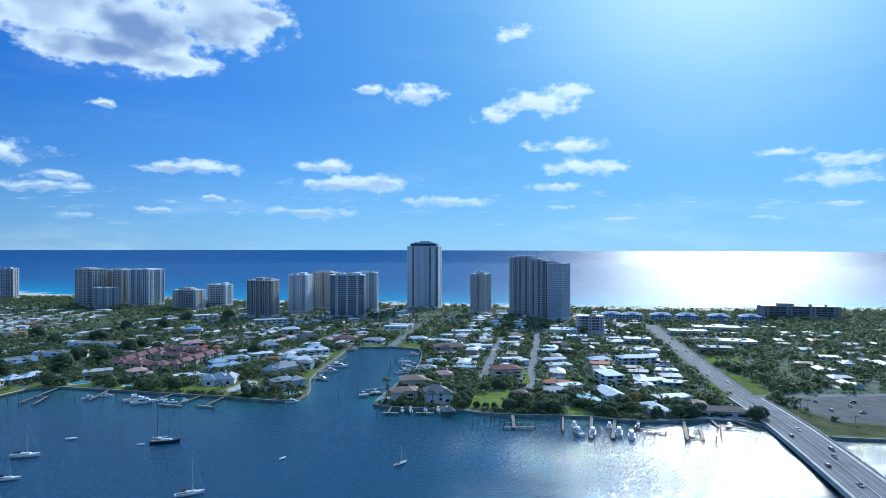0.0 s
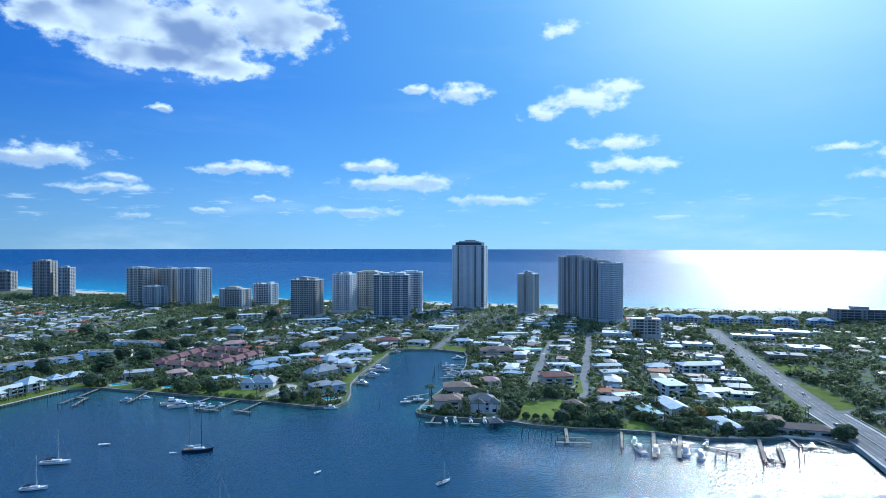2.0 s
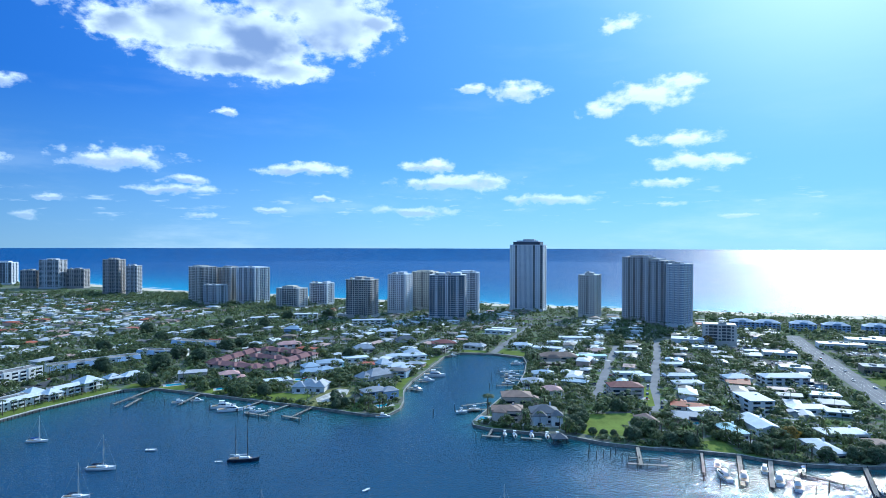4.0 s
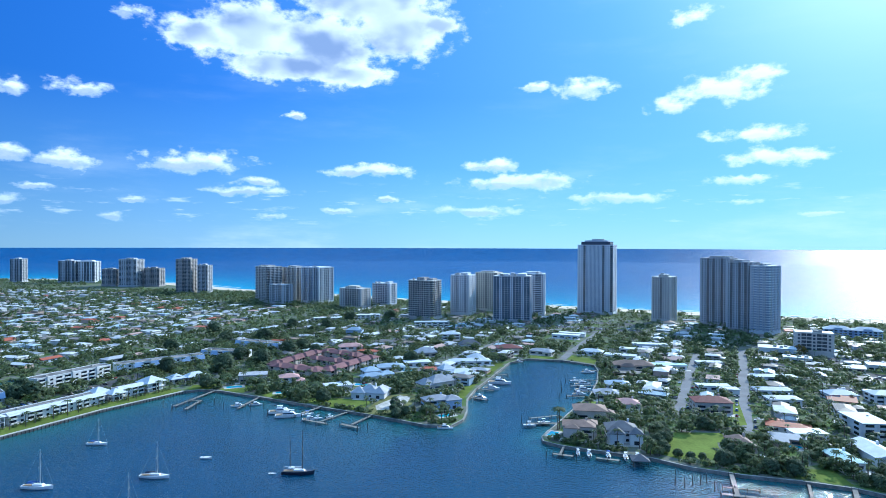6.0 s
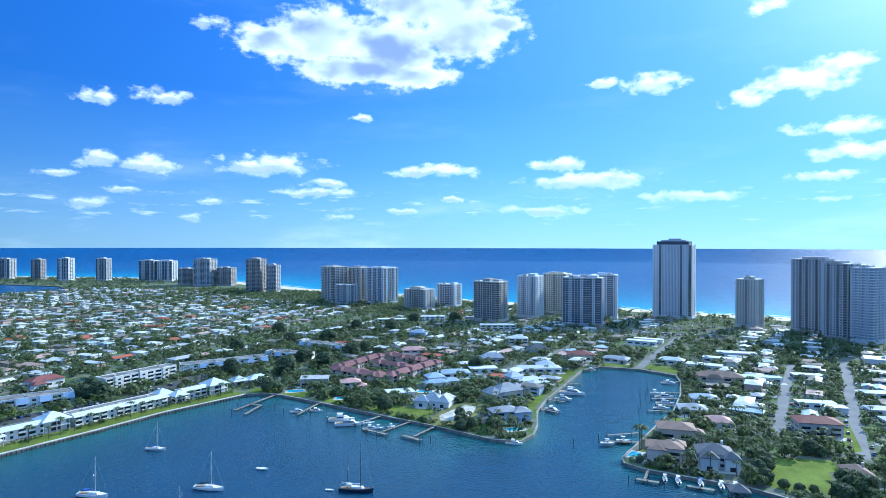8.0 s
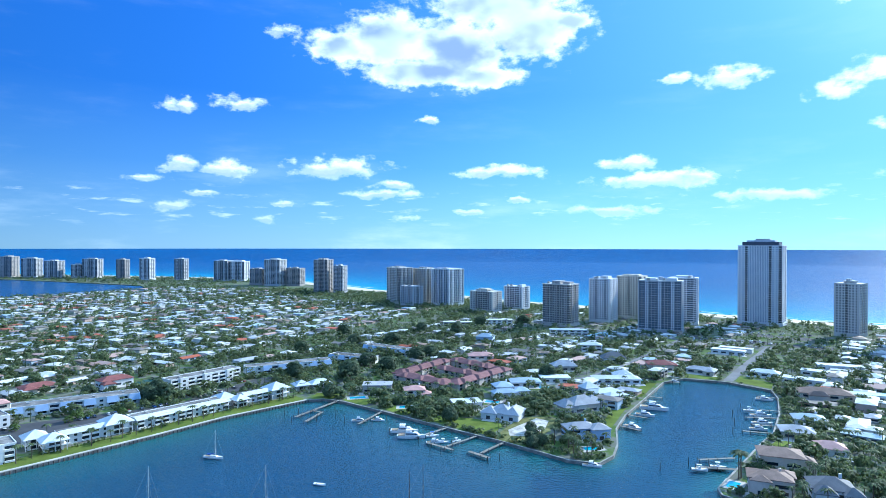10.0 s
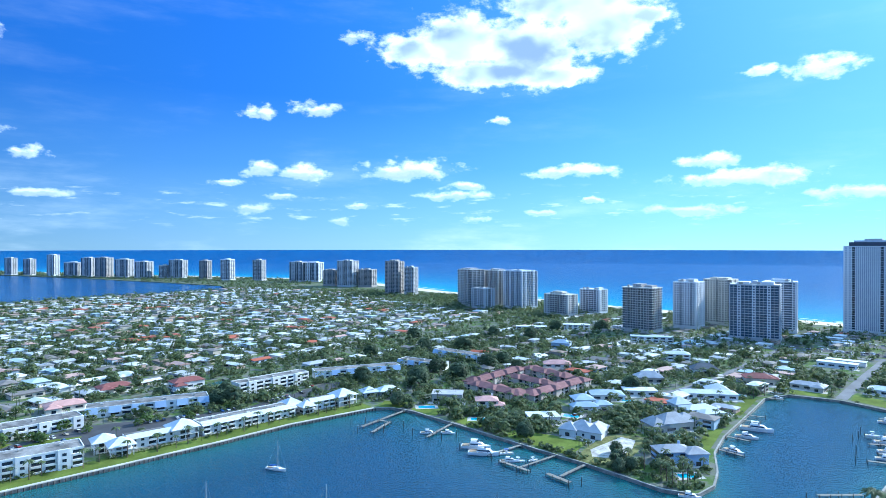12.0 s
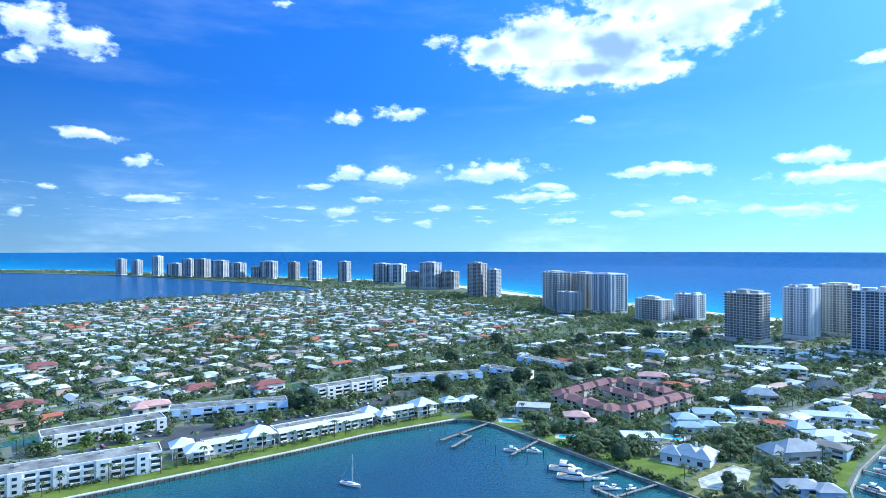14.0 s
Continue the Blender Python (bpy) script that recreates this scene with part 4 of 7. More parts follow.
def apartment(x, y, turn, w, d, storeys, label, wall=STUCCO, roof=APTROOF, style="flat", bays=8, z=LAND_Z):
    """A low apartment block, long side along its own x; its front is -y."""
    t = thing("apartment_block", x, y, z, turn, label, "building", "waterfront apartment blocks")
    reserve(x, y, w, d, turn, 3)
    high = storeys * 3.0 + 0.6
    part("wall", boxed(-w / 2, w / 2, -d / 2, d / 2, -0.4, high), wall, t)
    bm = bmesh.new()
    if style == "hip" and storeys == 1:
        hip_roof(bm, w, d, high + 0.31, 3.2, 1.4)
    else:
        box(bm, -w / 2 + 0.3, w / 2 - 0.3, -d / 2 + 0.3, d / 2 - 0.3, high, high + 0.12)
    part("roof", bm, roof if storeys == 1 else APTROOF, t)
    if style in ("hip", "eave") and storeys > 1:
        bm = bmesh.new()
        a, y0, y1, y2 = w / 2, -d / 2 - 1.7, -d / 2 + 2.0, -d / 2 + 3.2
        ends = [[bm.verts.new((sx * a, y, z1)) for y, z1 in ((y0, high - 0.75), (y0, high - 0.5), (y1, high + 1.25), (y2, high + 1.25), (y2, high + 0.2))] for sx in (-1.02, 1.02)]
        for k in range(5):
            bm.faces.new((ends[0][k], ends[1][k], ends[1][(k + 1) % 5], ends[0][(k + 1) % 5]))
        bm.faces.new(ends[0])
        bm.faces.new(ends[1][::-1])
        bmesh.ops.recalc_face_normals(bm, faces=bm.faces)
        part("eave", bm, WHITEROOF, t, "white sloping tile eave")
    if style != "hip":
        for sy in (-1, 1):
            rim = part("parapet", boxed(-w / 2 - 0.1, w / 2 + 0.1, -0.2, 0.2, high - 0.2, high + 0.55), wall, t)
            rim.location.y = sy * (d / 2 - 0.05)
        for sx in (-1, 1):
            rim = part("parapet", boxed(-0.2, 0.2, -d / 2 + 0.2, d / 2 - 0.2, high - 0.2, high + 0.5), wall, t)
            rim.location.x = sx * (w / 2 - 0.05)
        for k in range(max(2, int(w / 16))):
            unit = part("roof_unit", boxed(-1.0, 1.0, -0.8, 0.8, high + 0.12, high + 1.2), CONCRETE, t)
            unit.location.x, unit.location.y = -w / 2 + w * (k + 0.5) / max(2, int(w / 16)), random.uniform(-d / 4, d / 4)
    step = w / bays
    recess = rail = pane = fin = slope = jut = None
    for k in range(bays):
        cx = -w / 2 + step * (k + 0.5)
        open_bay = k % 3 != 1
        if not open_bay and style == "flat":
            if jut is None:
                jut = part("projecting_bay", boxed(-step * 0.48, step * 0.48, -1.3, 0.05, -0.4, high + 0.7), wall, t)
                jut.matrix_basis = pose(cx, -d / 2, 0)
            else:
                again(jut, "projecting_bay", pose(cx, -d / 2, 0), t)
        for level in range(storeys):
            z0 = 0.5 + level * 3.0
            if open_bay:
                at = pose(cx, -d / 2, z0)
                if recess is None:
                    recess = part("balcony", boxed(-step * 0.36, step * 0.36, -0.06, 0.3, 0.0, 2.3), GLASS, t)
                    recess.matrix_basis = at
                    rail = part("balcony_rail", boxed(-step * 0.38, step * 0.38, -1.1, 0.0, -0.15, 0.75), wall, recess)
                else:
                    again(rail, "balcony_rail", Matrix.Identity(4), again(recess, "balcony", at, t))
            for sy, a in ((1, 180), (-1, 0)):
                if sy < 0 and open_bay:
                    continue
                at = pose(cx, sy * d / 2 - (1.3 if sy < 0 and style == "flat" else 0.0), z0 + 0.5, 0, 0, a)
                if pane is None:
                    pane = part("window", boxed(-step * 0.16, step * 0.16, -0.06, 0.2, 0.0, 1.4), GLASS, t)
                    pane.matrix_basis = at
                else:
                    again(pane, "window", at, t)
        if style == "mansard" and k % 2 == 0:
            if slope is None:
                bm = bmesh.new()
                v = [bm.verts.new(p) for p in ((-step * 0.55, -1.9, 3.0), (step * 0.55, -1.9, 3.0), (step * 0.5, -0.1, high + 0.5), (-step * 0.5, -0.1, high + 0.5),
                                               (-step * 0.55, 0.2, 3.0), (step * 0.55, 0.2, 3.0))]
                for f in ((0, 1, 2, 3), (0, 3, 4), (1, 5, 2), (4, 5, 1, 0)):
                    bm.faces.new([v[i] for i in f])
                slope = part("mansard_panel", bm, BLUEWALL, t, "pale blue sloping mansard panel")
                slope.matrix_basis = pose(cx, -d / 2 - 0.1, 0)
            else:
                again(slope, "mansard_panel", pose(cx, -d / 2 - 0.1, 0), t)
    return t


def pavilion(x, y, turn, w, d, label, tall=6.2, rise=4.2, wall=STUCCO):
    """A square two-storey pavilion under a white pyramid roof on wide eaves."""
    t = thing("pavilion", x, y, LAND_Z, turn, label, "building", "waterfront pavilions")
    reserve(x, y, w, d, turn, 3)
    part("wall", boxed(-w / 2 + 1.5, w / 2 - 1.5, -d / 2 + 1.5, d / 2 - 1.5, -0.4, tall), wall, t)
    bm = bmesh.new()
    hip_roof(bm, w, d, tall + 0.3, rise * 0.85, 1.0)
    part("roof", bm, WHITEROOF, t, "white tile pyramid roof")
    deck = part("balcony", boxed(-w / 2, w / 2, -d / 2, d / 2, 2.9, 3.2), wall, t)
    post = None
    for px in (-w / 2 + 0.3, 0, w / 2 - 0.3):
        for py in (-d / 2 + 0.3, d / 2 - 0.3):
            if post is None:
                post = part("post", boxed(-0.18, 0.18, -0.18, 0.18, -0.4, tall), wall, t)
                post.matrix_basis = pose(px, py, 0)
            else:
                again(post, "post", pose(px, py, 0), t)
    pane = None
    for level in (0.6, 3.6):
        for k in range(4):
            half = (d if k % 2 == 0 else w) / 2 - 1.5
            at = pose(0, 0, level, 0, 0, 90 * k) @ pose(0, -half, 0)
            if pane is None:
                pane = part("window", boxed(-2.6, 2.6, -0.08, 0.1, 0, 1.9), GLASS, t)
                pane.matrix_basis = at
            else:
                again(pane, "window", at, t)
    return t


APT = "white three-storey apartment block on the lawn"
apartment(-400, 258, 73, 106, 16, 3, "long white three-storey apartment block with balconies", bays=18)
pavilion(-391, 323, 72, 11, 11, "white pavilion with pyramid roof beside the lawn")
pavilion(-379, 326, 72, 12, 12, "white pavilion with pyramid roof beside the lawn", 5.6)
apartment(-383, 345, 76, 26, 11, 2, "low white two-storey link between pavilions", roof=WHITEROOF, style="hip", bays=5)
pavilion(-378, 362, 76, 15, 14, "large white pavilion with tall pyramid roof", 6.6, 5.0)
apartment(-370, 402, 78, 62, 14, 2, "long white two-storey apartment row with white eaves", style="eave", bays=12)
pavilion(-368, 437, 75, 12, 12, "white pavilion with pale blue-grey pyramid roof", 5.8)
pavilion(-357, 441, 75, 10, 10, "small white pavilion at the row's end", 5.0, 3.6)
apartment(-360, 456, 76, 20, 10, 2, "short white apartment link under hipped roof", roof=WHITEROOF, style="hip", bays=4)
pavilion(-354, 473, 76, 15, 14, "large white pavilion with tall pyramid roof", 6.6, 5.0)
pavilion(-353, 500, 60, 11, 11, "single-storey white clubhouse pavilion", 3.6, 4.0)
apartment(-344, 512, 60, 15, 9, 1, "low white clubhouse wing", roof=WHITEROOF, style="hip", bays=3)
apartment(-462, 308, 80, 66, 17, 2, "white two-storey apartment block with grey flat roof", bays=11)
apartment(-430, 205, 75, 70, 17, 2, "white two-storey apartment block with grey flat roof", bays=11)
apartment(-452, 384, 62, 76, 15, 2, "apartment block with pale blue mansard panels", style="mansard", bays=11)
apartment(-433, 474, 82, 62, 13, 3, "white three-storey apartment block beside the car park", bays=9)
apartment(-413, 552, 58, 76, 14, 2, "apartment block with pale blue mansard panels", style="mansard", bays=11)
apartment(-383, 610, 4, 48, 13, 2, "apartment block with pale blue mansard panels", style="mansard", bays=8)
apartment(-378, 668, -8, 64, 13, 2, "apartment block with pale blue mansard panels", style="mansard", bays=10)

# the red-roofed courtyard complex
def red_wing(x, y, turn, w, d):
    t = thing("courtyard_building", x, y, LAND_Z, turn, "two-storey courtyard apartments with faded mauve-red roofs", "building", "red-roofed courtyard wings")
    reserve(x, y, w, d, turn, 3)
    part("wall", boxed(-w / 2, w / 2, -d / 2, d / 2, -0.4, 5.2), PEACH, t)
    bm = bmesh.new()
    hip_roof(bm, w, d, 5.5, 2.6, 1.2)
    part("roof", bm, MAUVEROOF, t, "faded mauve-red tile roof")
    for k in range(int(w / 17)):
        cx = -w / 2 + w * (k + 0.5) / int(w / 17)
        part("gable_bay", boxed(cx - 3.4, cx + 3.4, -d / 2 - 1.9, d / 2 + 1.9, -0.4, 5.6), PEACH, t)
        bm = bmesh.new()
        hip_roof(bm, 6.8, d + 3.8, 5.91, 2.3, 0.7, m=pose(cx, 0, 0))
        part("gable_roof", bm, MAUVEROOF, t)
    n, pane, fin = max(3, int(w / 6)), None, None
    for k in range(n):
        for side in (-1, 1):
            for level in (0.5, 3.1):
                at = pose(-w / 2 + w * (k + 0.5) / n, side * (d / 2 + 0.02), level)
                if pane is None:
                    pane = part("window", boxed(-1.6, 1.6, -0.1, 0.1, 0, 1.7), GLASS, t)
                    pane.matrix_basis = at
                else:
                    again(pane, "window", at, t)


red_wing(-274, 557, -13, 54, 12)
red_wing(-239, 590, 79, 76, 12)
red_wing(-299, 600, 84, 74, 11)
red_wing(-268, 634, -20, 52, 11)
red_wing(-266, 598, -14, 44, 10)


# ---- houses that stand out along the shore ----
def villa(x, y, turn, label, blocks, wall, roof, style="hip"):
    w, d = max(abs(b[0]) + b[2] / 2 for b in blocks) * 2, max(abs(b[1]) + b[3] / 2 for b in blocks) * 2
    reserve(x, y, w, d, turn, 1.5)
    return house(x, y, turn, label, blocks, wall, roof, group="waterfront villas", style=style, sides=True)


villa(-262, 521, 35, "white house with pink tile roof", [(0, 0, 15, 11, 6.0, 2.4), (8, -3, 8, 8, 3.2, 2.0)], STUCCO, PINKROOF)
villa(-297, 524, 30, "grey flat-roofed modern house", [(0, 0, 22, 14, 5.4, 0)], TAUPE, GREYROOF, "flat")
villa(-216, 514, 40, "low house with wide white flat roof", [(0, 0, 20, 13, 4.0, 0)], STUCCO, WHITEROOF, "flat")
villa(-184, 502, 6, "grey-roofed house with steep hipped wings", [(0, 0, 15, 13, 4.0, 4.6), (-7, -3, 10, 10, 3.8, 3.6), (8, 2, 10, 18, 3.8, 3.8)], STUCCO, GREYROOF)
villa(-208, 562, 40, "white house with blue-grey metal roofs", [(0, 0, 14, 12, 6.2, 3.0), (-2, -10, 18, 8, 3.4, 2.6), (12, -6, 12, 9, 3.4, 2.4)], STUCCO, METALROOF)
villa(-203, 597, 30, "bungalow with pale turquoise hipped roof", [(0, 0, 24, 15, 3.4, 2.4)], STUCCO, METALROOF)
villa(-186, 622, 30, "flat white-roofed bungalow beside a pool", [(0, 0, 24, 12, 3.6, 0)], STUCCO, WHITEROOF, "flat")
villa(-140, 642, 25, "long white-roofed house on the canal", [(0, 0, 38, 12, 3.6, 2.0), (8, 8, 16, 14, 4.4, 4.2)], STUCCO, WHITEROOF)
villa(-143, 545, 50, "grey stone-roofed mansion with steep wings", [(0, 0, 20, 14, 5.0, 5.0), (12, 4, 12, 12, 4.0, 4.0), (-12, 0, 10, 14, 4.0, 4.2)], TAUPE, GREYROOF)
villa(-137, 590, 50, "white stepped-roof house near the canal", [(0, 0, 22, 12, 4.0, 2.2), (2, -10, 16, 9, 3.4, 2.0), (-6, 12, 12, 10, 4.8, 4.0)], STUCCO, WHITEROOF)
villa(-128, 486, 38, "blue-grey two-storey house on the point", [(0, 0, 18, 11, 6.0, 2.6), (10, -4, 11, 10, 6.0, 2.6)], BLUEWALL, GREYROOF)
villa(-29, 448, 4, "peach mansion with brown tile roof on the point", [(0, 0, 18, 12, 7.2, 2.2), (-4, -5, 8, 6, 6.6, 1.6), (6, 5, 9, 9, 6.8, 2.2)], PEACH, BROWNROOF)
villa(-5, 449, 8, "two-storey mansion with dark grey hipped roof", [(0, 0, 17, 14, 6.8, 3.8), (-4, -8, 8, 7, 6.2, 2.8), (7, -7, 7, 7, 6.2, 2.8)], STUCCO, SLATE)
villa(-24, 482, 8, "tall brown-roofed house behind the mansions", [(0, 0, 20, 15, 8.2, 2.8), (11, -2, 8, 9, 6.0, 2.4)], CREAM, BROWNROOF)
villa(0, 522, 8, "house with pink tile roof", [(0, 0, 16, 12, 3.6, 3.0)], STUCCO, PINKROOF)
villa(-14, 548, 8, "grey-roofed house on the canal", [(0, 0, 18, 14, 3.6, 2.8)], CREAM, GREYROOF)
villa(8, 652, 8, "large two-storey cream house with brown roof", [(0, 0, 34, 16, 6.4, 3.4), (-6, -10, 12, 6, 6.0, 2.6)], CREAM, BROWNROOF)
villa(55, 529, 8, "two-storey tan apartment house with red-brown roof", [(0, 0, 24, 15, 7.4, 2.8)], PEACH, REDROOF)
villa(59, 451, 10, "house with weathered brown gabled roof", [(0, 0, 11, 18, 3.4, 3.2)], TAUPE, BROWNROOF)
villa(100, 480, 14, "house with flat white roof near the dock", [(0, 0, 19, 10, 4.2, 0)], STUCCO, WHITEROOF, "flat")
villa(105, 439, 14, "cottage with pale turquoise hipped roof facing the bay", [(0, 0, 11, 20, 3.8, 2.4)], STUCCO, TURQROOF)
villa(124, 450, 10, "two-storey house with long white gabled roof", [(0, 0, 14, 28, 5.2, 2.6)], STUCCO, WHITEROOF, "gable")
villa(145, 415, 10, "narrow house with bright white roof", [(0, 0, 11, 24, 3.6, 2.2)], STUCCO, WHITEROOF)
villa(168, 446, 10, "house with long white roof", [(0, 0, 26, 12, 3.6, 1.6)], STUCCO, WHITEROOF)
villa(186, 408, -12, "low resort building with brown tile roof", [(0, 0, 34, 10, 3.6, 2.4), (-12, 12, 12, 18, 3.6, 2.6)], TAUPE, BROWNROOF)
villa(-80, 716, -8, "cream bungalow at the head of the canal", [(0, 0, 24, 11, 3.4, 2.2), (7, -6, 9, 7, 3.2, 1.8)], CREAM, GREYROOF)
villa(-30, 728, -8, "white bungalow beside the canal street", [(0, 0, 22, 12, 3.4, 2.4)], STUCCO, WHITEROOF)
villa(-64, 834, -8, "pair of white flat-roofed apartments", [(0, 0, 32, 11, 4.0, 0), (4, 18, 32, 10, 4.0, 0)], STUCCO, WHITEROOF, "flat")
villa(-2, 712, -8, "white flat-roofed house behind the canal gardens", [(0, 0, 30, 12, 3.8, 0)], STUCCO, WHITEROOF, "flat")
villa(11, 753, -8, "white flat-roofed house behind the canal gardens", [(0, 0, 26, 11, 3.8, 0)], STUCCO, WHITEROOF, "flat")
villa(-6, 582, 8, "bungalow with pale grey hipped roof", [(0, 0, 18, 13, 3.4, 2.6)], STUCCO, METALROOF)
villa(-116, 714, 20, "house with dark red tile roof", [(0, 0, 22, 14, 5.4, 3.2), (10, 4, 12, 10, 4.0, 2.6)], CREAM, REDROOF)
villa(-162, 734, 30, "house with steep blue-grey roof", [(0, 0, 22, 12, 4.0, 4.6)], STUCCO, SLATE)
villa(-323, 790, 10, "blue-roofed clubhouse beside a pool", [(0, 0, 20, 13, 5.4, 3.4)], BLUEWALL, METALROOF)
villa(-276, 672, 30, "two-storey white house with pink roof", [(0, 0, 24, 12, 6.0, 3.0)], STUCCO, PINKROOF)
villa(-410, 891, 25, "long white flat-roofed apartment row", [(0, 0, 40, 12, 6.2, 0)], STUCCO, WHITEROOF, "flat")
villa(-372, 941, 25, "long white flat-roofed apartment row", [(0, 0, 44, 12, 6.2, 0)], STUCCO, WHITEROOF, "flat")
villa(-251, 889, 20, "long pale-roofed apartment row", [(0, 0, 48, 13, 6.2, 0)], STUCCO, METALROOF, "flat")
villa(-197, 787, 20, "two-storey house with a white hipped roof", [(0, 0, 22, 12, 6.0, 2.6)], STUCCO, WHITEROOF)
villa(-193, 671, 30, "grey-roofed house with steep gable", [(0, 0, 22, 12, 4.0, 4.4)], TAUPE, GREYROOF)
villa(137, 502, 10, "three-storey apartment house with flat grey roof", [(0, 0, 16, 25, 8.8, 0)], STUCCO, METALROOF, "flat")
villa(121, 647, 10, "long low building with pale metal roof", [(0, 0, 34, 11, 3.6, 1.2)], STUCCO, METALROOF)
villa(108, 594, 10, "long low building with pale metal roof", [(0, 0, 26, 11, 3.6, 1.6)], STUCCO, METALROOF)
villa(108, 566, 10, "long low house with white roof", [(0, 0, 22, 11, 3.6, 1.8)], STUCCO, WHITEROOF)
villa(39, 673, 10, "long house with pale turquoise flat roof", [(0, 0, 32, 10, 3.8, 0)], STUCCO, TURQROOF, "flat")
villa(78, 698, 10, "low house with white flat roof", [(0, 0, 24, 10, 3.6, 0)], STUCCO, WHITEROOF, "flat")
villa(66, 596, 10, "low house with white flat roof", [(0, 0, 24, 9, 3.6, 0), (8, -10, 14, 9, 3.4, 0)], STUCCO, WHITEROOF, "flat")
villa(188, 592, 10, "two-storey building with blue-grey roof", [(0, 0, 36, 14, 6.0, 2.4)], STUCCO, METALROOF)
villa(152, 592, 10, "house with blue-grey hipped roof", [(0, 0, 20, 14, 4.0, 2.6)], STUCCO, METALROOF)
villa(171, 502, 10, "low house with white roof", [(0, 0, 26, 12, 3.6, 1.6)], STUCCO, WHITEROOF)
villa(30, 790, 5, "house with white flat roof", [(0, 0, 36, 12, 4.0, 0)], STUCCO, WHITEROOF, "flat")
for hx, hy, ha, hl in ((-570, 291, 80, "house with orange-red tile roof"), (-503, 352, 75, "house with pink hipped roof on the canal"), (-717, 340, 80, "large house with red-brown roof"),
                       (-495, 440, 78, "two-storey mansion with red roof and arcade"), (-530, 400, 78, "house with orange tile roof")):
    villa(hx, hy, ha, hl, [(0, 0, 24, 13, 5.0 if "mansion" in hl or "large" in hl else 3.4, 2.8), (-8, -8, 9, 7, 3.4, 2.0)], STUCCO if "red roof" in hl else CREAM,
          PINKROOF if "pink" in hl else REDROOF)

# ---- shops, hotels and halls towards the beach ----
def hall(x, y, turn, w, d, high, label, wall=STUCCO, roof=WHITEROOF):
    t = thing("commercial_building", x, y, LAND_Z, turn, label, "building", "shops and halls")
    reserve(x, y, w, d, turn, 3)
    part("wall", boxed(-w / 2, w / 2, -d / 2, d / 2, -0.4, high), wall, t)
    part("roof", boxed(-w / 2 - 0.4, w / 2 + 0.4, -d / 2 - 0.4, d / 2 + 0.4, high + 0.01, high + 0.5), roof, t)
    for k in range(3):
        unit = part("roof_unit", boxed(-1.6, 1.6, -1.2, 1.2, high + 0.5, high + 2.0), CONCRETE, t)
        unit.location.x, unit.location.y = random.uniform(-w / 3, w / 3), random.uniform(-d / 4, d / 4)
    n, pane = max(3, int(w / 5)), None
    for k in range(n):
        at = pose(-w / 2 + w * (k + 0.5) / n, -d / 2 - 0.02, 0.8)
        if pane is None:
            pane = part("shop_window", boxed(-w / n * 0.38, w / n * 0.38, -0.1, 0.1, 0, 2.0), GLASS, t)
            pane.matrix_basis = at
        else:
            again(pane, "shop_window", at, t)


hall(156, 786, -10, 34, 22, 7, "white flat-roofed shop hall")
hall(164, 744, -10, 24, 14, 4.5, "low white flat-roofed shop")
hall(292, 652, -10, 34, 16, 6, "brown flat-roofed showroom beside the boulevard", BROWN, FLATROOF)
hall(340, 705, -10, 40, 22, 5, "pale flat-roofed shop row")
hall(215, 640, -10, 24, 14, 5, "blue-roofed shop beside the boulevard", STUCCO, METALROOF)
hall(230, 720, -10, 30, 16, 5, "pale flat-roofed shop row")
hall(318, 790, -10, 46, 18, 5, "low white shop row near the beach")
hall(372, 828, -10, 60, 20, 5, "low white shop row near the beach")
for bx, by in ((262, 946), (292, 940), (335, 936), (372, 928), (418, 922), (462, 915)):
    t = thing("beach_hotel", bx, by, LAND_Z, -10, "blue-roofed three-storey beach hotel wing", "building", "beach hotel wings")
    reserve(bx, by, 34, 18, -10, 3)
    part("wall", boxed(-15, 15, -8, 8, -0.4, 9), BLUEWALL, t)
    bm = bmesh.new()
    hip_roof(bm, 30, 16, 9.3, 4.0, 1.0)
    part("roof", bm, METALROOF, t)
    gable = part("dormer", boxed(-4, 4, -9.5, 0, 8.8, 11.2), BLUEWALL, t)
    bm = bmesh.new()
    hip_roof(bm, 8, 9.5, 11.5, 2.2, 0.5)
    part("dormer_roof", bm, METALROOF, t).location.y = -4.7
    pane = None
    for level in range(3):
        for k in range(6):
            at = pose(-12.5 + 5 * k, -8.05, 0.8 + 3 * level)
            if pane is None:
                pane = part("window", boxed(-1.4, 1.4, -0.1, 0.1, 0, 1.6), GLASS, t)
                pane.matrix_basis = at
            else:
                again(pane, "window", at, t)
tower(192, 794, 32, 16, 24, -10, "six-storey tan apartment house", TOWERTAN, TOWERTAN, "WbbWbbW", "WbW")
tower(562, 962, 112, 20, 21, -8, "long low brown hotel near the beach", TOWERBROWN, TOWERBROWN, "WbbbWbbbWbbbW", "WbW", crown=[(0.2, 0.6, -20, 4, TOWERBROWN)])
for tx, ty, tw, td, ta in ((-34, 1122, 56, 34, -10), (65, 1044, 25, 24, -25), (134, 1020, 46, 34, -28), (171, 954, 56, 34, -38), (-152, 976, 52, 30, 2), (-130, 1072, 44, 26, 2),
                           (-246, 1040, 34, 34, -8), (-214, 1110, 36, 30, -8), (-284, 972, 46, 30, -10), (-418, 1142, 36, 22, -12), (-446, 1084, 46, 24, -14), (-664, 1146, 36, 34, -20),
                           (-622, 1176, 40, 30, -20), (-562, 1154, 44, 38, -16), (-612, 1104, 34, 22, -20)):
    reserve(tx, ty, tw, td, ta, 5)
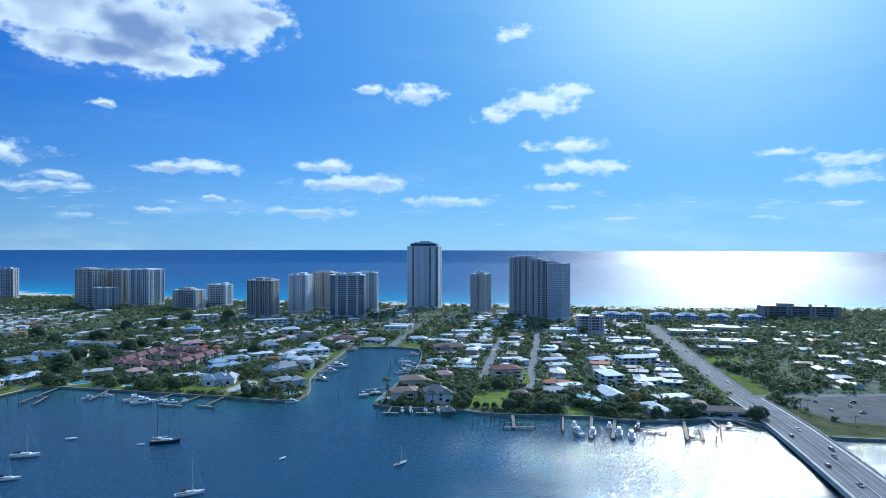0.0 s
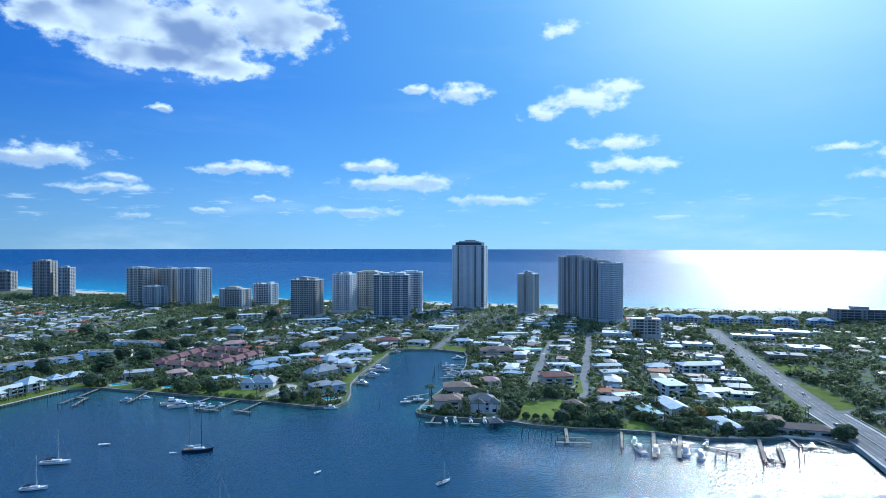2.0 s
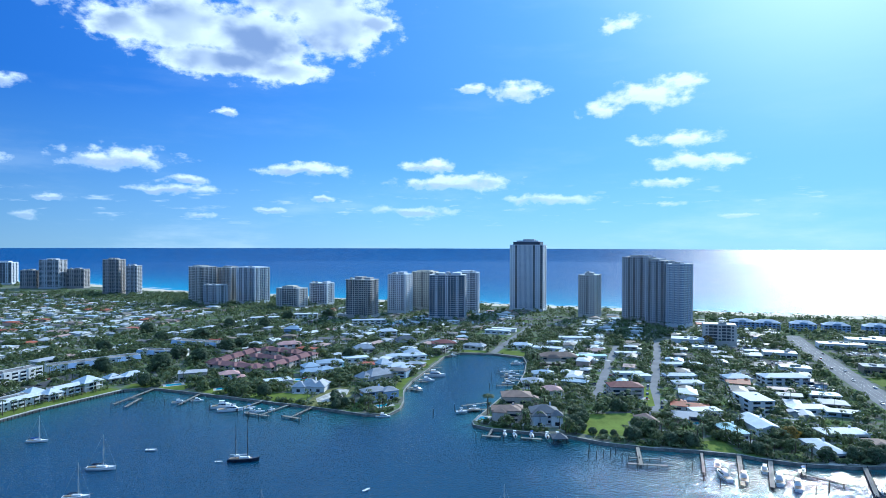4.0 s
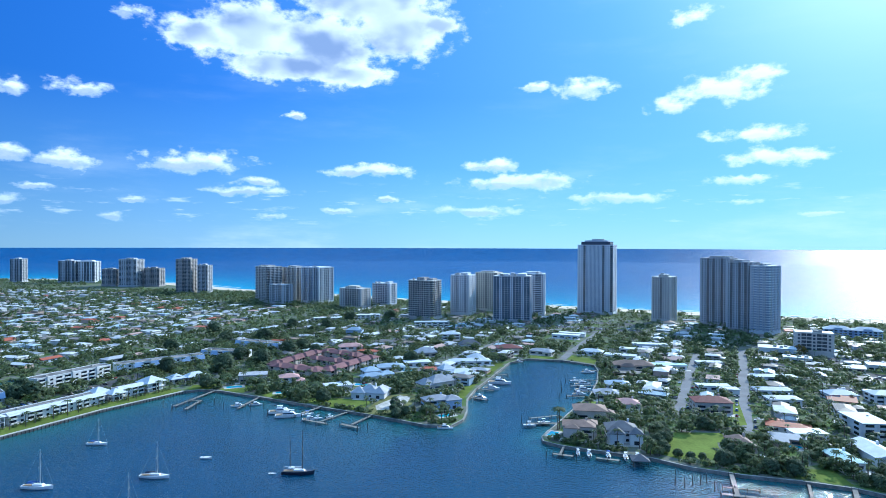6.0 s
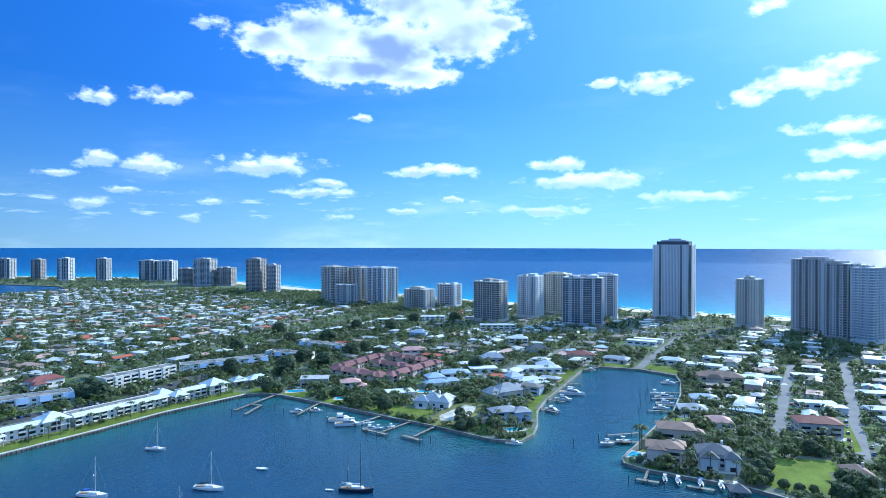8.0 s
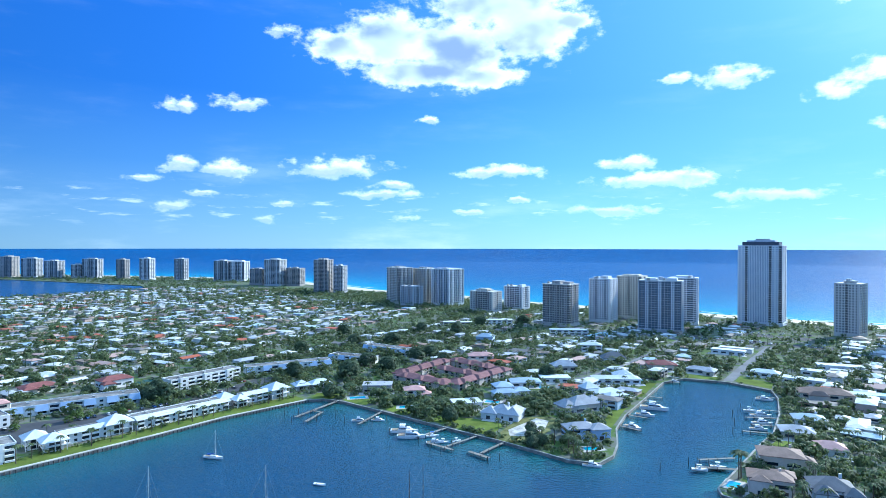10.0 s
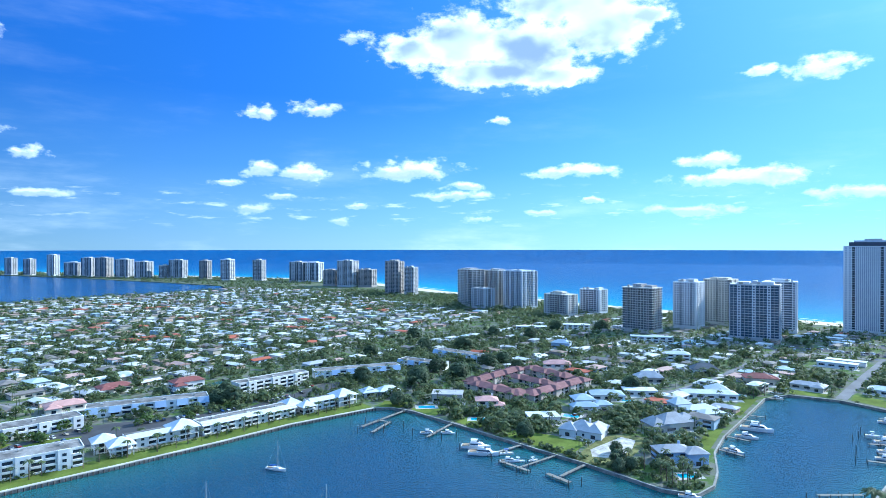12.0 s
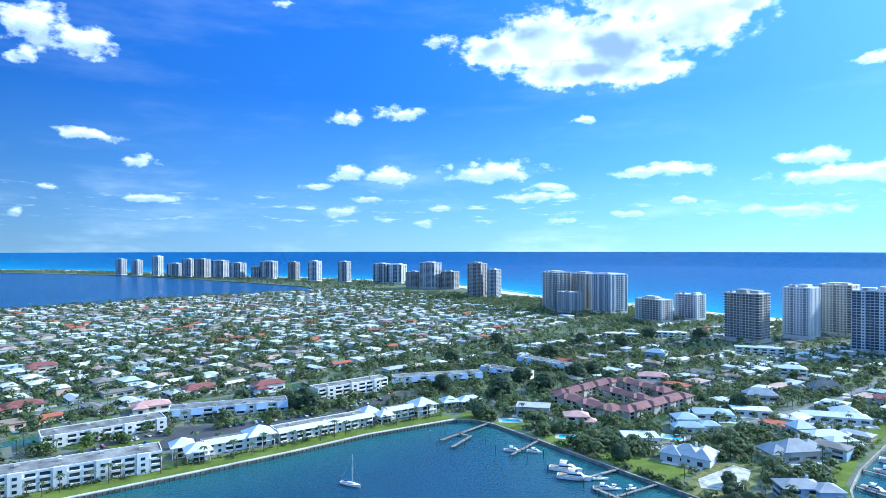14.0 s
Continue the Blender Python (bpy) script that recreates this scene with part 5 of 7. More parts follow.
for fx, fy, fw, fd, ftop, fwall, share in FAR_TOWERS:
    reserve(fx, fy, fw, fd, 10, 6)

# ---- lawns, pools, lots ----
def spot(points, name, material, label, category, z=0.05):
    KEEP_OUT.append(points)
    return tagged(linked(name, sheet(points, LAND_Z - 0.3, LAND_Z + z), material), label, category, kind="structure")


spot([(14, 429), (22, 470), (53, 478), (56, 462), (48, 458), (47, 428), (24, 423)], "lawn", LAWN, "open mown lawn above the seawall", "lawn")
spot([(8, 428), (10, 450), (16, 452), (13, 428)], "lawn", LAWN, "strip of bright lawn beside the mansion", "lawn", 0.06)
DRYGRASS = surface("dry_rough_grass", (0.19, 0.19, 0.08), 0.95, vary=0.45, grain=0.6, patch=0.15, spec=0.02)
spot([(-172, 459), (-173, 486), (-170, 508), (-160, 516), (-148, 514), (-147, 480), (-153, 455)], "ground", DRYGRASS, "rough dry grass round the empty lot", "ground", 0.03)
spot([(-170, 478), (-166, 496), (-163, 510), (-154, 508), (-151, 492), (-152, 480), (-158, 470), (-165, 468)], "ground", BARE, "bare pale sandy building lot", "ground", 0.07)
spot([(-304, 488), (-302, 508), (-284, 506), (-280, 484)], "lawn", LAWN, "bright garden lawn above the seawall", "lawn")
spot([(-262, 480), (-262, 496), (-240, 490), (-242, 476)], "lawn", LAWN, "bright garden lawn above the seawall", "lawn")
spot([(-222, 472), (-222, 486), (-198, 490), (-176, 488), (-175, 462), (-200, 467)], "lawn", LAWN, "bright garden lawn above the seawall", "lawn")
spot([(-326, 480), (-334, 496), (-312, 506), (-312, 488)], "lawn", LAWN, "bright lawn at the end of the seawall", "lawn")
spot([(-122, 512), (-124, 560), (-116, 562), (-115, 514)], "lawn", LAWN, "bright lawn strip along the canal", "lawn")
spot([(-120, 600), (-118, 652), (-109, 656), (-112, 600)], "lawn", LAWN, "bright lawn strip along the canal", "lawn")
spot([(-92, 688), (-92, 704), (-66, 704), (-65, 690)], "lawn", LAWN, "garden lawn at the head of the canal", "lawn")
spot([(-52, 690), (-50, 712), (-24, 700), (-26, 676)], "lawn", LAWN, "garden lawn at the head of the canal", "lawn")
spot([(-20, 500), (-28, 520), (-18, 560), (-12, 556), (-20, 522)], "lawn", LAWN, "bright lawn strip along the canal", "lawn")
spot([(-438, 301), (-437, 314), (-428, 329), (-421, 322), (-421, 308), (-426, 301)], "lawn", LAWN, "mown lawn beside the car park", "lawn", 0.06)
spot([(-454, 283), (-455, 293), (-446, 299), (-442, 293), (-445, 286)], "lawn", LAWN, "mown lawn before the apartments", "lawn", 0.06)
spot([(-20, 564), (-15, 566), (-17, 548), (-21, 546)], "lawn", LAWN, "small bright lawn on the canal", "lawn", 0.06)
spot([(-24, 538), (-17, 544), (-19, 526), (-26, 524)], "lawn", LAWN, "small bright lawn on the canal", "lawn", 0.06)
spot([(60, 492), (70, 560), (78, 560), (72, 500)], "lawn", LAWN, "roadside lawn", "lawn")
spot([(86, 408), (84, 425), (97, 428), (100, 407)], "lawn", LAWN, "small bright lawn by the bay", "lawn")
spot([(262, 592), (266, 628), (304, 622), (298, 588)], "lawn", LAWN, "open green beside the boulevard", "lawn")
spot([(240, 466), (251, 545), (264, 540), (258, 468)], "lawn", LAWN, "bright verge beside the boulevard", "lawn")
spot([(208, 452), (222, 520), (227, 518), (214, 452)], "lawn", LAWN, "bright verge beside the boulevard", "lawn")
spot([(244, 455), (345, 462), (420, 440), (420, 372), (300, 380), (256, 394), (251, 424)], "pavement", PARKING, "open car park beside the bridge", "car park")
DRYPARK = surface("dry_park_grass", (0.10, 0.105, 0.05), 0.95, spec=0.02, vary=0.4, grain=0.5, patch=0.08)
spot([(238, 446), (249, 424), (254, 393), (300, 378), (420, 370), (420, 352), (262, 362), (234, 366)], "lawn", DRYPARK, "dry grass strip between car park and seawall", "lawn")
spot([(-440, 250), (-448, 340), (-400, 420), (-412, 520), (-392, 520), (-382, 420), (-404, 330), (-415, 245)], "road", ASPHALT, "dark asphalt car park behind the apartments", "car park", 0.03)

for lot in ([(190, 566), (192, 588), (222, 584), (220, 562)], [(150, 602), (153, 632), (175, 630), (172, 602)], [(196, 668), (200, 700), (250, 695), (246, 664)],
            [(190, 742), (195, 775), (262, 770), (258, 737)], [(290, 740), (294, 768), (350, 760), (345, 735)], [(128, 690), (132, 730), (148, 728), (144, 690)],
            [(-120, 930), (-112, 952), (40, 925), (34, 904)], [(-60, 985), (-56, 1010), (30, 995), (26, 970)]):
    spot(lot, "car_park", PARKING, "sun-bleached asphalt car park between low buildings", "car park", 0.045)


def pool(x, y, turn, w, d):
    t = thing("swimming_pool", x, y, LAND_Z, turn, "turquoise garden swimming pool with pale deck", "pool", "garden pools")
    reserve(x, y, w, d, turn, 3)
    part("deck", boxed(-w / 2 - 2.2, w / 2 + 2.2, -d / 2 - 2.2, d / 2 + 2.2, -0.3, 0.10), CONCRETE, t)
    part("pool_surface", boxed(-w / 2, w / 2, -d / 2, d / 2, 0.1, 0.14), POOL, t)


for px, py, pa_ in ((-134, 532, 30), (-298, 499, 40), (-252, 494, 30), (-186, 596, 20), (-320, 766, 0), (-124, 660, 20), (-116, 468, 40), (-44, 448, 80), (-205, 535, 10), (178, 424, 0), (88, 462, 10)):
    pool(px, py, pa_, random.uniform(8, 12), random.uniform(4.5, 6))

# ---- docks ----
def dock(points, wide, label, piles=True, lift=1.35, tall=1.6):
    x0, y0 = points[0]
    t = thing("dock", x0, y0, 0, 0, label, "dock", "private docks")
    line = [(x - x0, y - y0) for x, y in points]
    wide *= 0.85
    part("deck", strip(line, wide, lift - 0.25, lift), TIMBER, t)
    pile = None
    for a, b in zip(line, line[1:]):
        a, b = Vector(a), Vector(b)
        n = max(1, int((b - a).length / 4.5))
        side = Vector((-(b - a).y, (b - a).x)).normalized() * (wide / 2 + 0.2)
        for k in range(n + 1):
            for s in (-1, 1):
                p = a.lerp(b, k / n) + side * s
                if pile is None:
                    bm = bmesh.new()
                    tube(bm, (0, 0, -2.5), (0, 0, lift + tall * 0.5), 0.17, 0.15)
                    pile = part("pile", bm, PILE, t)
                    pile.location = (p.x, p.y, 0)
                else:
                    again(pile, "pile", pose(p.x, p.y, random.uniform(-0.3, 0.3)), t)
    return t


def mooring_piles(spots, label="weathered mooring piles standing in the water"):
    for x, y in spots:
        if "model" not in MOORING:
            t = thing("mooring_pile", x, y, 0, 0, "dark weathered mooring pile in the water", "pile", "mooring piles")
            bm = bmesh.new()
            tube(bm, (0, 0, -2.5), (0.05, 0, 4.6), 0.24, 0.2, 8)
            part("shaft", bm, PILE, t)
            bm = bmesh.new()
            tube(bm, (0.05, 0, 4.6), (0.05, 0, 4.9), 0.22, 0.05, 8)
            part("cap", bm, GELCOAT, t)
            MOORING["model"] = t
        else:
            copy_thing(MOORING["model"], pose(x, y, random.uniform(-0.4, 0.3)))


MOORING = {}
PLAIN = "grey timber dock on dark piles"
for pts, wide, text in (
        ([(-306, 486), (-305.5, 462), (-305, 439)], 2.6, "long pale timber dock below the apartments"),
        ([(-305.6, 456), (-297, 457), (-292, 434)], 2.4, "pale timber dock finger beside moorings"),
        ([(-262, 478), (-259, 446)], 2.0, PLAIN), ([(-206, 464), (-213, 440)], 2.2, PLAIN),
        ([(-182, 461), (-190, 433)], 1.8, "narrow pale timber dock walkway"), ([(-203, 434.5), (-184, 430.5)], 2.4, "pale timber dock head"),
        ([(-164, 455), (-168, 433)], 2.2, PLAIN), ([(-175, 432.5), (-161, 428)], 3.0, "square timber dock head"),
        ([(-111, 520), (-98, 516)], 2.0, PLAIN), ([(-112, 548), (-99, 546)], 2.0, PLAIN), ([(-110, 592), (-99, 592)], 2.0, PLAIN), ([(-109, 606), (-98, 607)], 2.0, PLAIN), ([(-104, 664), (-93, 667)], 2.0, PLAIN),
        ([(-22, 587), (-42, 579)], 2.4, PLAIN), ([(-25, 548), (-43, 545)], 2.4, PLAIN), ([(-22, 606), (-34, 604)], 2.0, PLAIN), ([(-22, 646), (-36, 646)], 2.0, PLAIN), ([(-22, 566), (-38, 562)], 2.0, PLAIN),
        ([(-43, 472), (-62, 466)], 3.2, "broad timber dock beside the mansion"), ([(-45, 490), (-62, 478)], 2.2, PLAIN),
        ([(-36, 428), (-37, 415)], 1.6, PLAIN), ([(-41, 414), (-30, 413)], 2.6, "floating dock section before the mansion"),
        ([(-12, 424), (-12, 415)], 1.6, PLAIN), ([(-18, 414), (-6, 413)], 2.6, PLAIN),
        ([(47, 408), (45, 382)], 2.4, "timber dock with wide T head"), ([(38, 381), (58, 381)], 2.4, "timber dock T head on many piles"), ([(40, 390), (56, 390)], 1.2, PLAIN),
        ([(99, 404), (88, 360)], 2.6, "long timber dock with moored boats"), ([(80, 404), (74, 374)], 1.6, PLAIN), ([(114, 402), (101, 360)], 2.6, "long timber dock with moored boats"),
        ([(128, 395), (122, 380), (136, 370)], 2.0, PLAIN), ([(157, 396), (144, 357), (153, 357)], 2.4, PLAIN), ([(153, 357), (161, 380)], 1.6, PLAIN),
        ([(176, 399), (174, 384), (190, 380)], 2.4, PLAIN), ([(190, 396), (196, 378)], 1.6, PLAIN)):
    dock(pts, wide, text)
mooring_piles([(19, 389), (23, 388), (27, 391), (31, 394), (34, 397), (36, 386), (20, 399), (-310, 448), (-300, 430), (-288, 440), (-315, 440), (-284, 455), (-270, 446), (-250, 448),
               (-246, 458), (-232, 440), (-208, 434), (-196, 426), (-188, 424), (-156, 430), (-160, 424), (-48, 560), (-50, 582), (-46, 604), (-47, 592), (-48, 540), (-66, 470), (-78, 455),
               (-44, 408), (-28, 408), (70, 380), (72, 366), (78, 360), (118, 356), (126, 362), (140, 350), (160, 355), (166, 362), (168, 372), (172, 376)])


# ---- boats ----
def hull_mesh(length, beam, deck, draft=0.5, sheer=0.4, stern=0.75):
    """A boat's shell, bow at +x: sections from transom to stem."""
    bm = bmesh.new()
    rows = []
    for i in range(9):
        u = i / 8
        half = beam / 2 * (stern + (1 - stern) * math.sin(min(u / 0.45, 1) * math.pi / 2)) * (1 - max(0, (u - 0.45) / 0.55) ** 2.2)
        half = max(half, 0.03)
        z = deck + sheer * max(0, (u - 0.2)) ** 2
        x = length * (u - 0.5)
        rows.append([bm.verts.new(p) for p in ((x, -half, z), (x - 0.06 * length * u * 0.3, -half * 0.85, 0.15), (x - 0.08 * length * u * 0.4, 0, -draft),
                                               (x - 0.06 * length * u * 0.3, half * 0.85, 0.15), (x, half, z))])
    for a, b in zip(rows, rows[1:]):
        for k in range(4):
            bm.faces.new((a[k], b[k], b[k + 1], a[k + 1]))
        bm.faces.new((a[4], b[4], b[0], a[0]))
    bm.faces.new(rows[0][::-1])
    bm.faces.new(rows[-1])
    bmesh.ops.recalc_face_normals(bm, faces=bm.faces)
    return bm


def taper_box(bm, x0, x1, w0, w1, z0, z1, lean=0.0):
    """A cabin: narrower at the top, its front leaning back."""
    v = [bm.verts.new(p) for p in ((x0, -w0 / 2, z0), (x1, -w0 / 2, z0), (x1, w0 / 2, z0), (x0, w0 / 2, z0),
                                   (x0 + lean * 0.3, -w1 / 2, z1), (x1 - lean, -w1 / 2, z1), (x1 - lean, w1 / 2, z1), (x0 + lean * 0.3, w1 / 2, z1))]
    for f in ((3, 2, 1, 0), (4, 5, 6, 7), (0, 1, 5, 4), (1, 2, 6, 5), (2, 3, 7, 6), (3, 0, 4, 7)):
        bm.faces.new([v[i] for i in f])
    return bm


def motor_yacht(x, y, turn, length, label, z=0.0, tower_top=False):
    t = thing("motor_yacht", x, y, z, turn, label, "boat", "moored motor boats")
    s, b = length, length * 0.29
    part("hull", hull_mesh(s, b, s * 0.10, sheer=s * 0.05, stern=0.9), GELCOAT, t)
    part("deck", taper_box(bmesh.new(), -s * 0.46, s * 0.2, b * 0.8, b * 0.78, s * 0.10, s * 0.115), TEAK, t)
    part("cabin", taper_box(bmesh.new(), -s * 0.22, s * 0.28, b * 0.76, b * 0.6, s * 0.115, s * 0.2, s * 0.1), GELCOAT, t)
    part("cabin_window", taper_box(bmesh.new(), -s * 0.2, s * 0.245, b * 0.735, b * 0.66, s * 0.142, s * 0.182, s * 0.045), GLASS, t)
    part("flybridge", taper_box(bmesh.new(), -s * 0.2, s * 0.1, b * 0.6, b * 0.5, s * 0.2, s * 0.235, s * 0.05), GELCOAT, t)
    part("windscreen", taper_box(bmesh.new(), s * 0.02, s * 0.1, b * 0.5, b * 0.42, s * 0.235, s * 0.255, s * 0.05), GLASS, t)
    part("hardtop", taper_box(bmesh.new(), -s * 0.18, s * 0.04, b * 0.56, b * 0.52, s * 0.29, s * 0.302), GELCOAT, t)
    for px in (-s * 0.16, s * 0.02):
        for py in (-b * 0.24, b * 0.24):
            bm = bmesh.new()
            tube(bm, (px, py, s * 0.23), (px, py, s * 0.292), s * 0.004)
            part("hardtop_post", bm, ALLOY, t)
    return t


def open_boat(x, y, turn, length, label, z=0.0, cover=None, canopy=True):
    t = thing("open_boat", x, y, z, turn, label, "boat", "small open boats")
    s, b = length, length * 0.32
    part("hull", hull_mesh(s, b, s * 0.11, sheer=s * 0.05, stern=0.9), GELCOAT, t)
    part("thwart", taper_box(bmesh.new(), -s * 0.3, -s * 0.2, b * 0.7, b * 0.7, s * 0.09, s * 0.125), TEAK, t)
    if not canopy:
        return t
    part("console", taper_box(bmesh.new(), -s * 0.08, s * 0.08, b * 0.35, b * 0.3, s * 0.11, s * 0.24, s * 0.04), GELCOAT, t)
    part("top", taper_box(bmesh.new(), -s * 0.18, s * 0.12, b * 0.7, b * 0.66, s * 0.36, s * 0.375), cover or GELCOAT, t)
    for px in (-s * 0.12, s * 0.08):
        for py in (-b * 0.28, b * 0.28):
            bm = bmesh.new()
            tube(bm, (px, py, s * 0.1), (px, py, s * 0.362), 0.04)
            part("top_post", bm, ALLOY, t)
    part("outboard", taper_box(bmesh.new(), -s * 0.56, -s * 0.5, b * 0.25, b * 0.2, s * 0.02, s * 0.19), RUBBER, t)
    return t


def sail_boat(x, y, turn, length, label, masts, hull=GELCOAT, cover=CANVAS, spar=ALLOY):
    t = thing("sailing_boat", x, y, 0, turn, label, "sailing boat", "anchored sailing boats")
    s, b = length, length * 0.27
    part("hull", hull_mesh(s, b, s * 0.085, sheer=s * 0.05, stern=0.62), hull, t)
    part("deck", taper_box(bmesh.new(), -s * 0.44, s * 0.3, b * 0.6, b * 0.45, s * 0.084, s * 0.1), TEAK, t)
    part("cabin", taper_box(bmesh.new(), -s * 0.14, s * 0.2, b * 0.48, b * 0.38, s * 0.1, s * 0.14, s * 0.03), GELCOAT, t)
    part("cockpit_canopy", taper_box(bmesh.new(), -s * 0.3, -s * 0.12, b * 0.55, b * 0.45, s * 0.17, s * 0.205, s * 0.02), cover, t)
    for mx, tall, boom in masts:
        bm = bmesh.new()
        tube(bm, (mx * s, 0, s * 0.08), (mx * s, 0, tall), 0.2, 0.13, 8)
        mast = part("mast", bm, spar, t)
        bm = bmesh.new()
        tube(bm, (mx * s, -b * 0.16 * 2, tall * 0.55), (mx * s, b * 0.32, tall * 0.55), 0.05)
        part("spreader", bm, ALLOY, mast)
        bm = bmesh.new()
        tube(bm, (mx * s - 0.2, 0, s * 0.2), (mx * s - boom * s, 0, s * 0.19), 0.1)
        part("boom", bm, ALLOY, t)
        bm = bmesh.new()
        tube(bm, (mx * s - 0.4, 0, s * 0.215), (mx * s - boom * s * 0.96, 0, s * 0.205), 0.26, 0.16)
        part("furled_sail", bm, cover, t)
        for end in ((s * 0.49, 0, s * 0.12), (mx * s, b * 0.45, s * 0.09), (mx * s, -b * 0.45, s * 0.09), (-s * 0.48, 0, s * 0.09)):
            bm = bmesh.new()
            tube(bm, (mx * s, 0, tall * 0.98), end, 0.035, sides=4)
            part("stay", bm, ALLOY, t)
    bm = bmesh.new()
    tube(bm, (s * 0.46, 0, s * 0.125), (s * 0.58, 0, s * 0.15), 0.1, 0.06)
    part("bowsprit", bm, TEAK, t)
    return t


sail_boat(-161, 353, 14, 16.5, "dark-hulled two-masted ketch at anchor", [(0.12, 22.0, 0.28), (-0.25, 19.0, 0.18)], hull=NAVY, cover=GELCOAT, spar=PILE)
sail_boat(-226, 329, 12, 15.0, "white sloop at anchor with dark canopy", [(0.08, 18.0, 0.36)], cover=NAVY)
sail_boat(-269, 303, 12, 15.5, "white sloop at anchor with blue sail cover", [(0.08, 18.5, 0.36)])
sail_boat(-293, 361, 14, 12.0, "white sloop at anchor with blue canopy", [(0.08, 15.5, 0.36)])
sail_boat(-116, 279, 25, 13.0, "white sloop at anchor near open water", [(0.08, 17.0, 0.36)], cover=NAVY)
sail_boat(-212, 296, 16, 12.0, "white sloop at anchor near open water", [(0.08, 16.0, 0.36)], cover=NAVY)
sail_boat(-22, 319, 50, 9.0, "small white sloop drifting alone", [(0.08, 10.0, 0.3)], cover=NAVY)
open_boat(-219, 359, 12, 6.5, "small white launch at a mooring", canopy=False)
open_boat(-173, 349, 10, 4.2, "small white dinghy behind the ketch", canopy=False)
open_boat(-86, 327, 60, 4.5, "small white dinghy alone on the bay", canopy=False)
for mx, my, ma, ml in ((-226, 448, 25, 17), (-217, 441, 25, 17), (-264, 454, 30, 10), (-254, 461, 20, 9), (-200, 439, 35, 10), (-102, 555, 5, 13), (-99, 575, 5, 19), (-98, 672, 15, 9), (-104, 523, -20, 12),
                       (-32, 571, 20, 13), (-33, 590, 20, 14), (-34, 556, 10, 11), (83, 373, 100, 14), (92, 372, 75, 14), (108, 372, 75, 15), (114, 366, 75, 14), (106, 386, 75, 11), (84, 388, 75, 11),
                       (-31, 640, 5, 12), (-110, 445, 8, 10)):
    motor_yacht(mx, my, ma, ml, "white motor yacht moored at a dock" if ml > 12 else "white cabin boat moored at a dock")
for ox, oy, oa, ol, oz in ((-22, 418, 100, 8, 1.0), (-12, 419, 95, 8, 1.0), (-3, 419, 95, 8, 1.0), (3, 420, 95, 8, 1.0), (-207, 449, 40, 8, 0), (-196, 442, 35, 7, 0), (-52, 472, 10, 8, 0.6), (-28, 420, 95, 7, 0.5),
                           (-40, 598, 15, 8, 1.0), (-60, 463, 15, 8, 0.8), (124, 386, 60, 8, 0.3), (150, 366, 80, 8, 0.4), (182, 386, 40, 7, 0.3), (-190, 447, 60, 6, 0.2)):
    open_boat(ox, oy, oa, ol, "small open boat on a lift beside the dock" if oz > 0.4 else "small open boat moored at a dock", oz, CANVAS if random.random() < 0.3 else None)
shed = thing("boathouse", 4, 413, 0, 8, "small boathouse with dark hipped roof over the water", "boathouse")
bm = bmesh.new()
hip_roof(bm, 8, 7, 3.2, 2.4, 0.6)
part("roof", bm, SLATE, shed)
for px in (-3.8, 3.8):
    for py in (-3.3, 3.3):
        bm = bmesh.new()
        tube(bm, (px, py, -2), (px, py, 3.6), 0.2)
        part("pile", bm, PILE, shed)


# ---- the bridge and its traffic ----
SPAN = [(226, 455, 0.05), (222, 415, 0.15), (216, 375, 0.5), (207, 330, 1.1), (196, 280, 2.0), (182, 220, 3.4), (165, 150, 5.0), (145, 70, 6.0)]
NO_TREES.append(([p[:2] for p in SPAN], 16))
bridge = thing("bridge", 0, 0, LAND_Z, 0, "long concrete road bridge climbing over the bay", "bridge")
part("deck", strip(SPAN, 26, -1.0, 0.02), ROADWAY, bridge)
for side in (-1, 1):
    part("walkway", strip(SPAN, 2.2, -0.6, 0.25, shift=side * 11.8), CONCRETE, bridge)
    part("parapet", strip(SPAN, 0.4, -1.6, 1.1, shift=side * 13.1), CONCRETE, bridge)
part("median", strip(SPAN, 0.5, 0.0, 0.5), CONCRETE, bridge)
for lane in (-8.6, -4.6, 4.6, 8.6):
    part("lane_line", strip(SPAN, 0.12, 0.0, 0.05, shift=lane), PAINT, bridge)
for (px, py, pz) in SPAN[3:]:
    leg = part("bridge_pier", boxed(-11.5, 11.5, -1.2, 1.2, -LAND_Z - 3, pz - 0.9), CONCRETE, bridge)
    leg.matrix_basis = pose(px, py, 0, 0, 0, -10)
for lane in (-4.2, 0.0, 4.2):
    tagged(linked("road_marking", strip(BOULEVARD, 0.12, LAND_Z, LAND_Z + 0.04, shift=lane), PAINT), "white lane line", "road marking", kind="structure")

CARS = {}


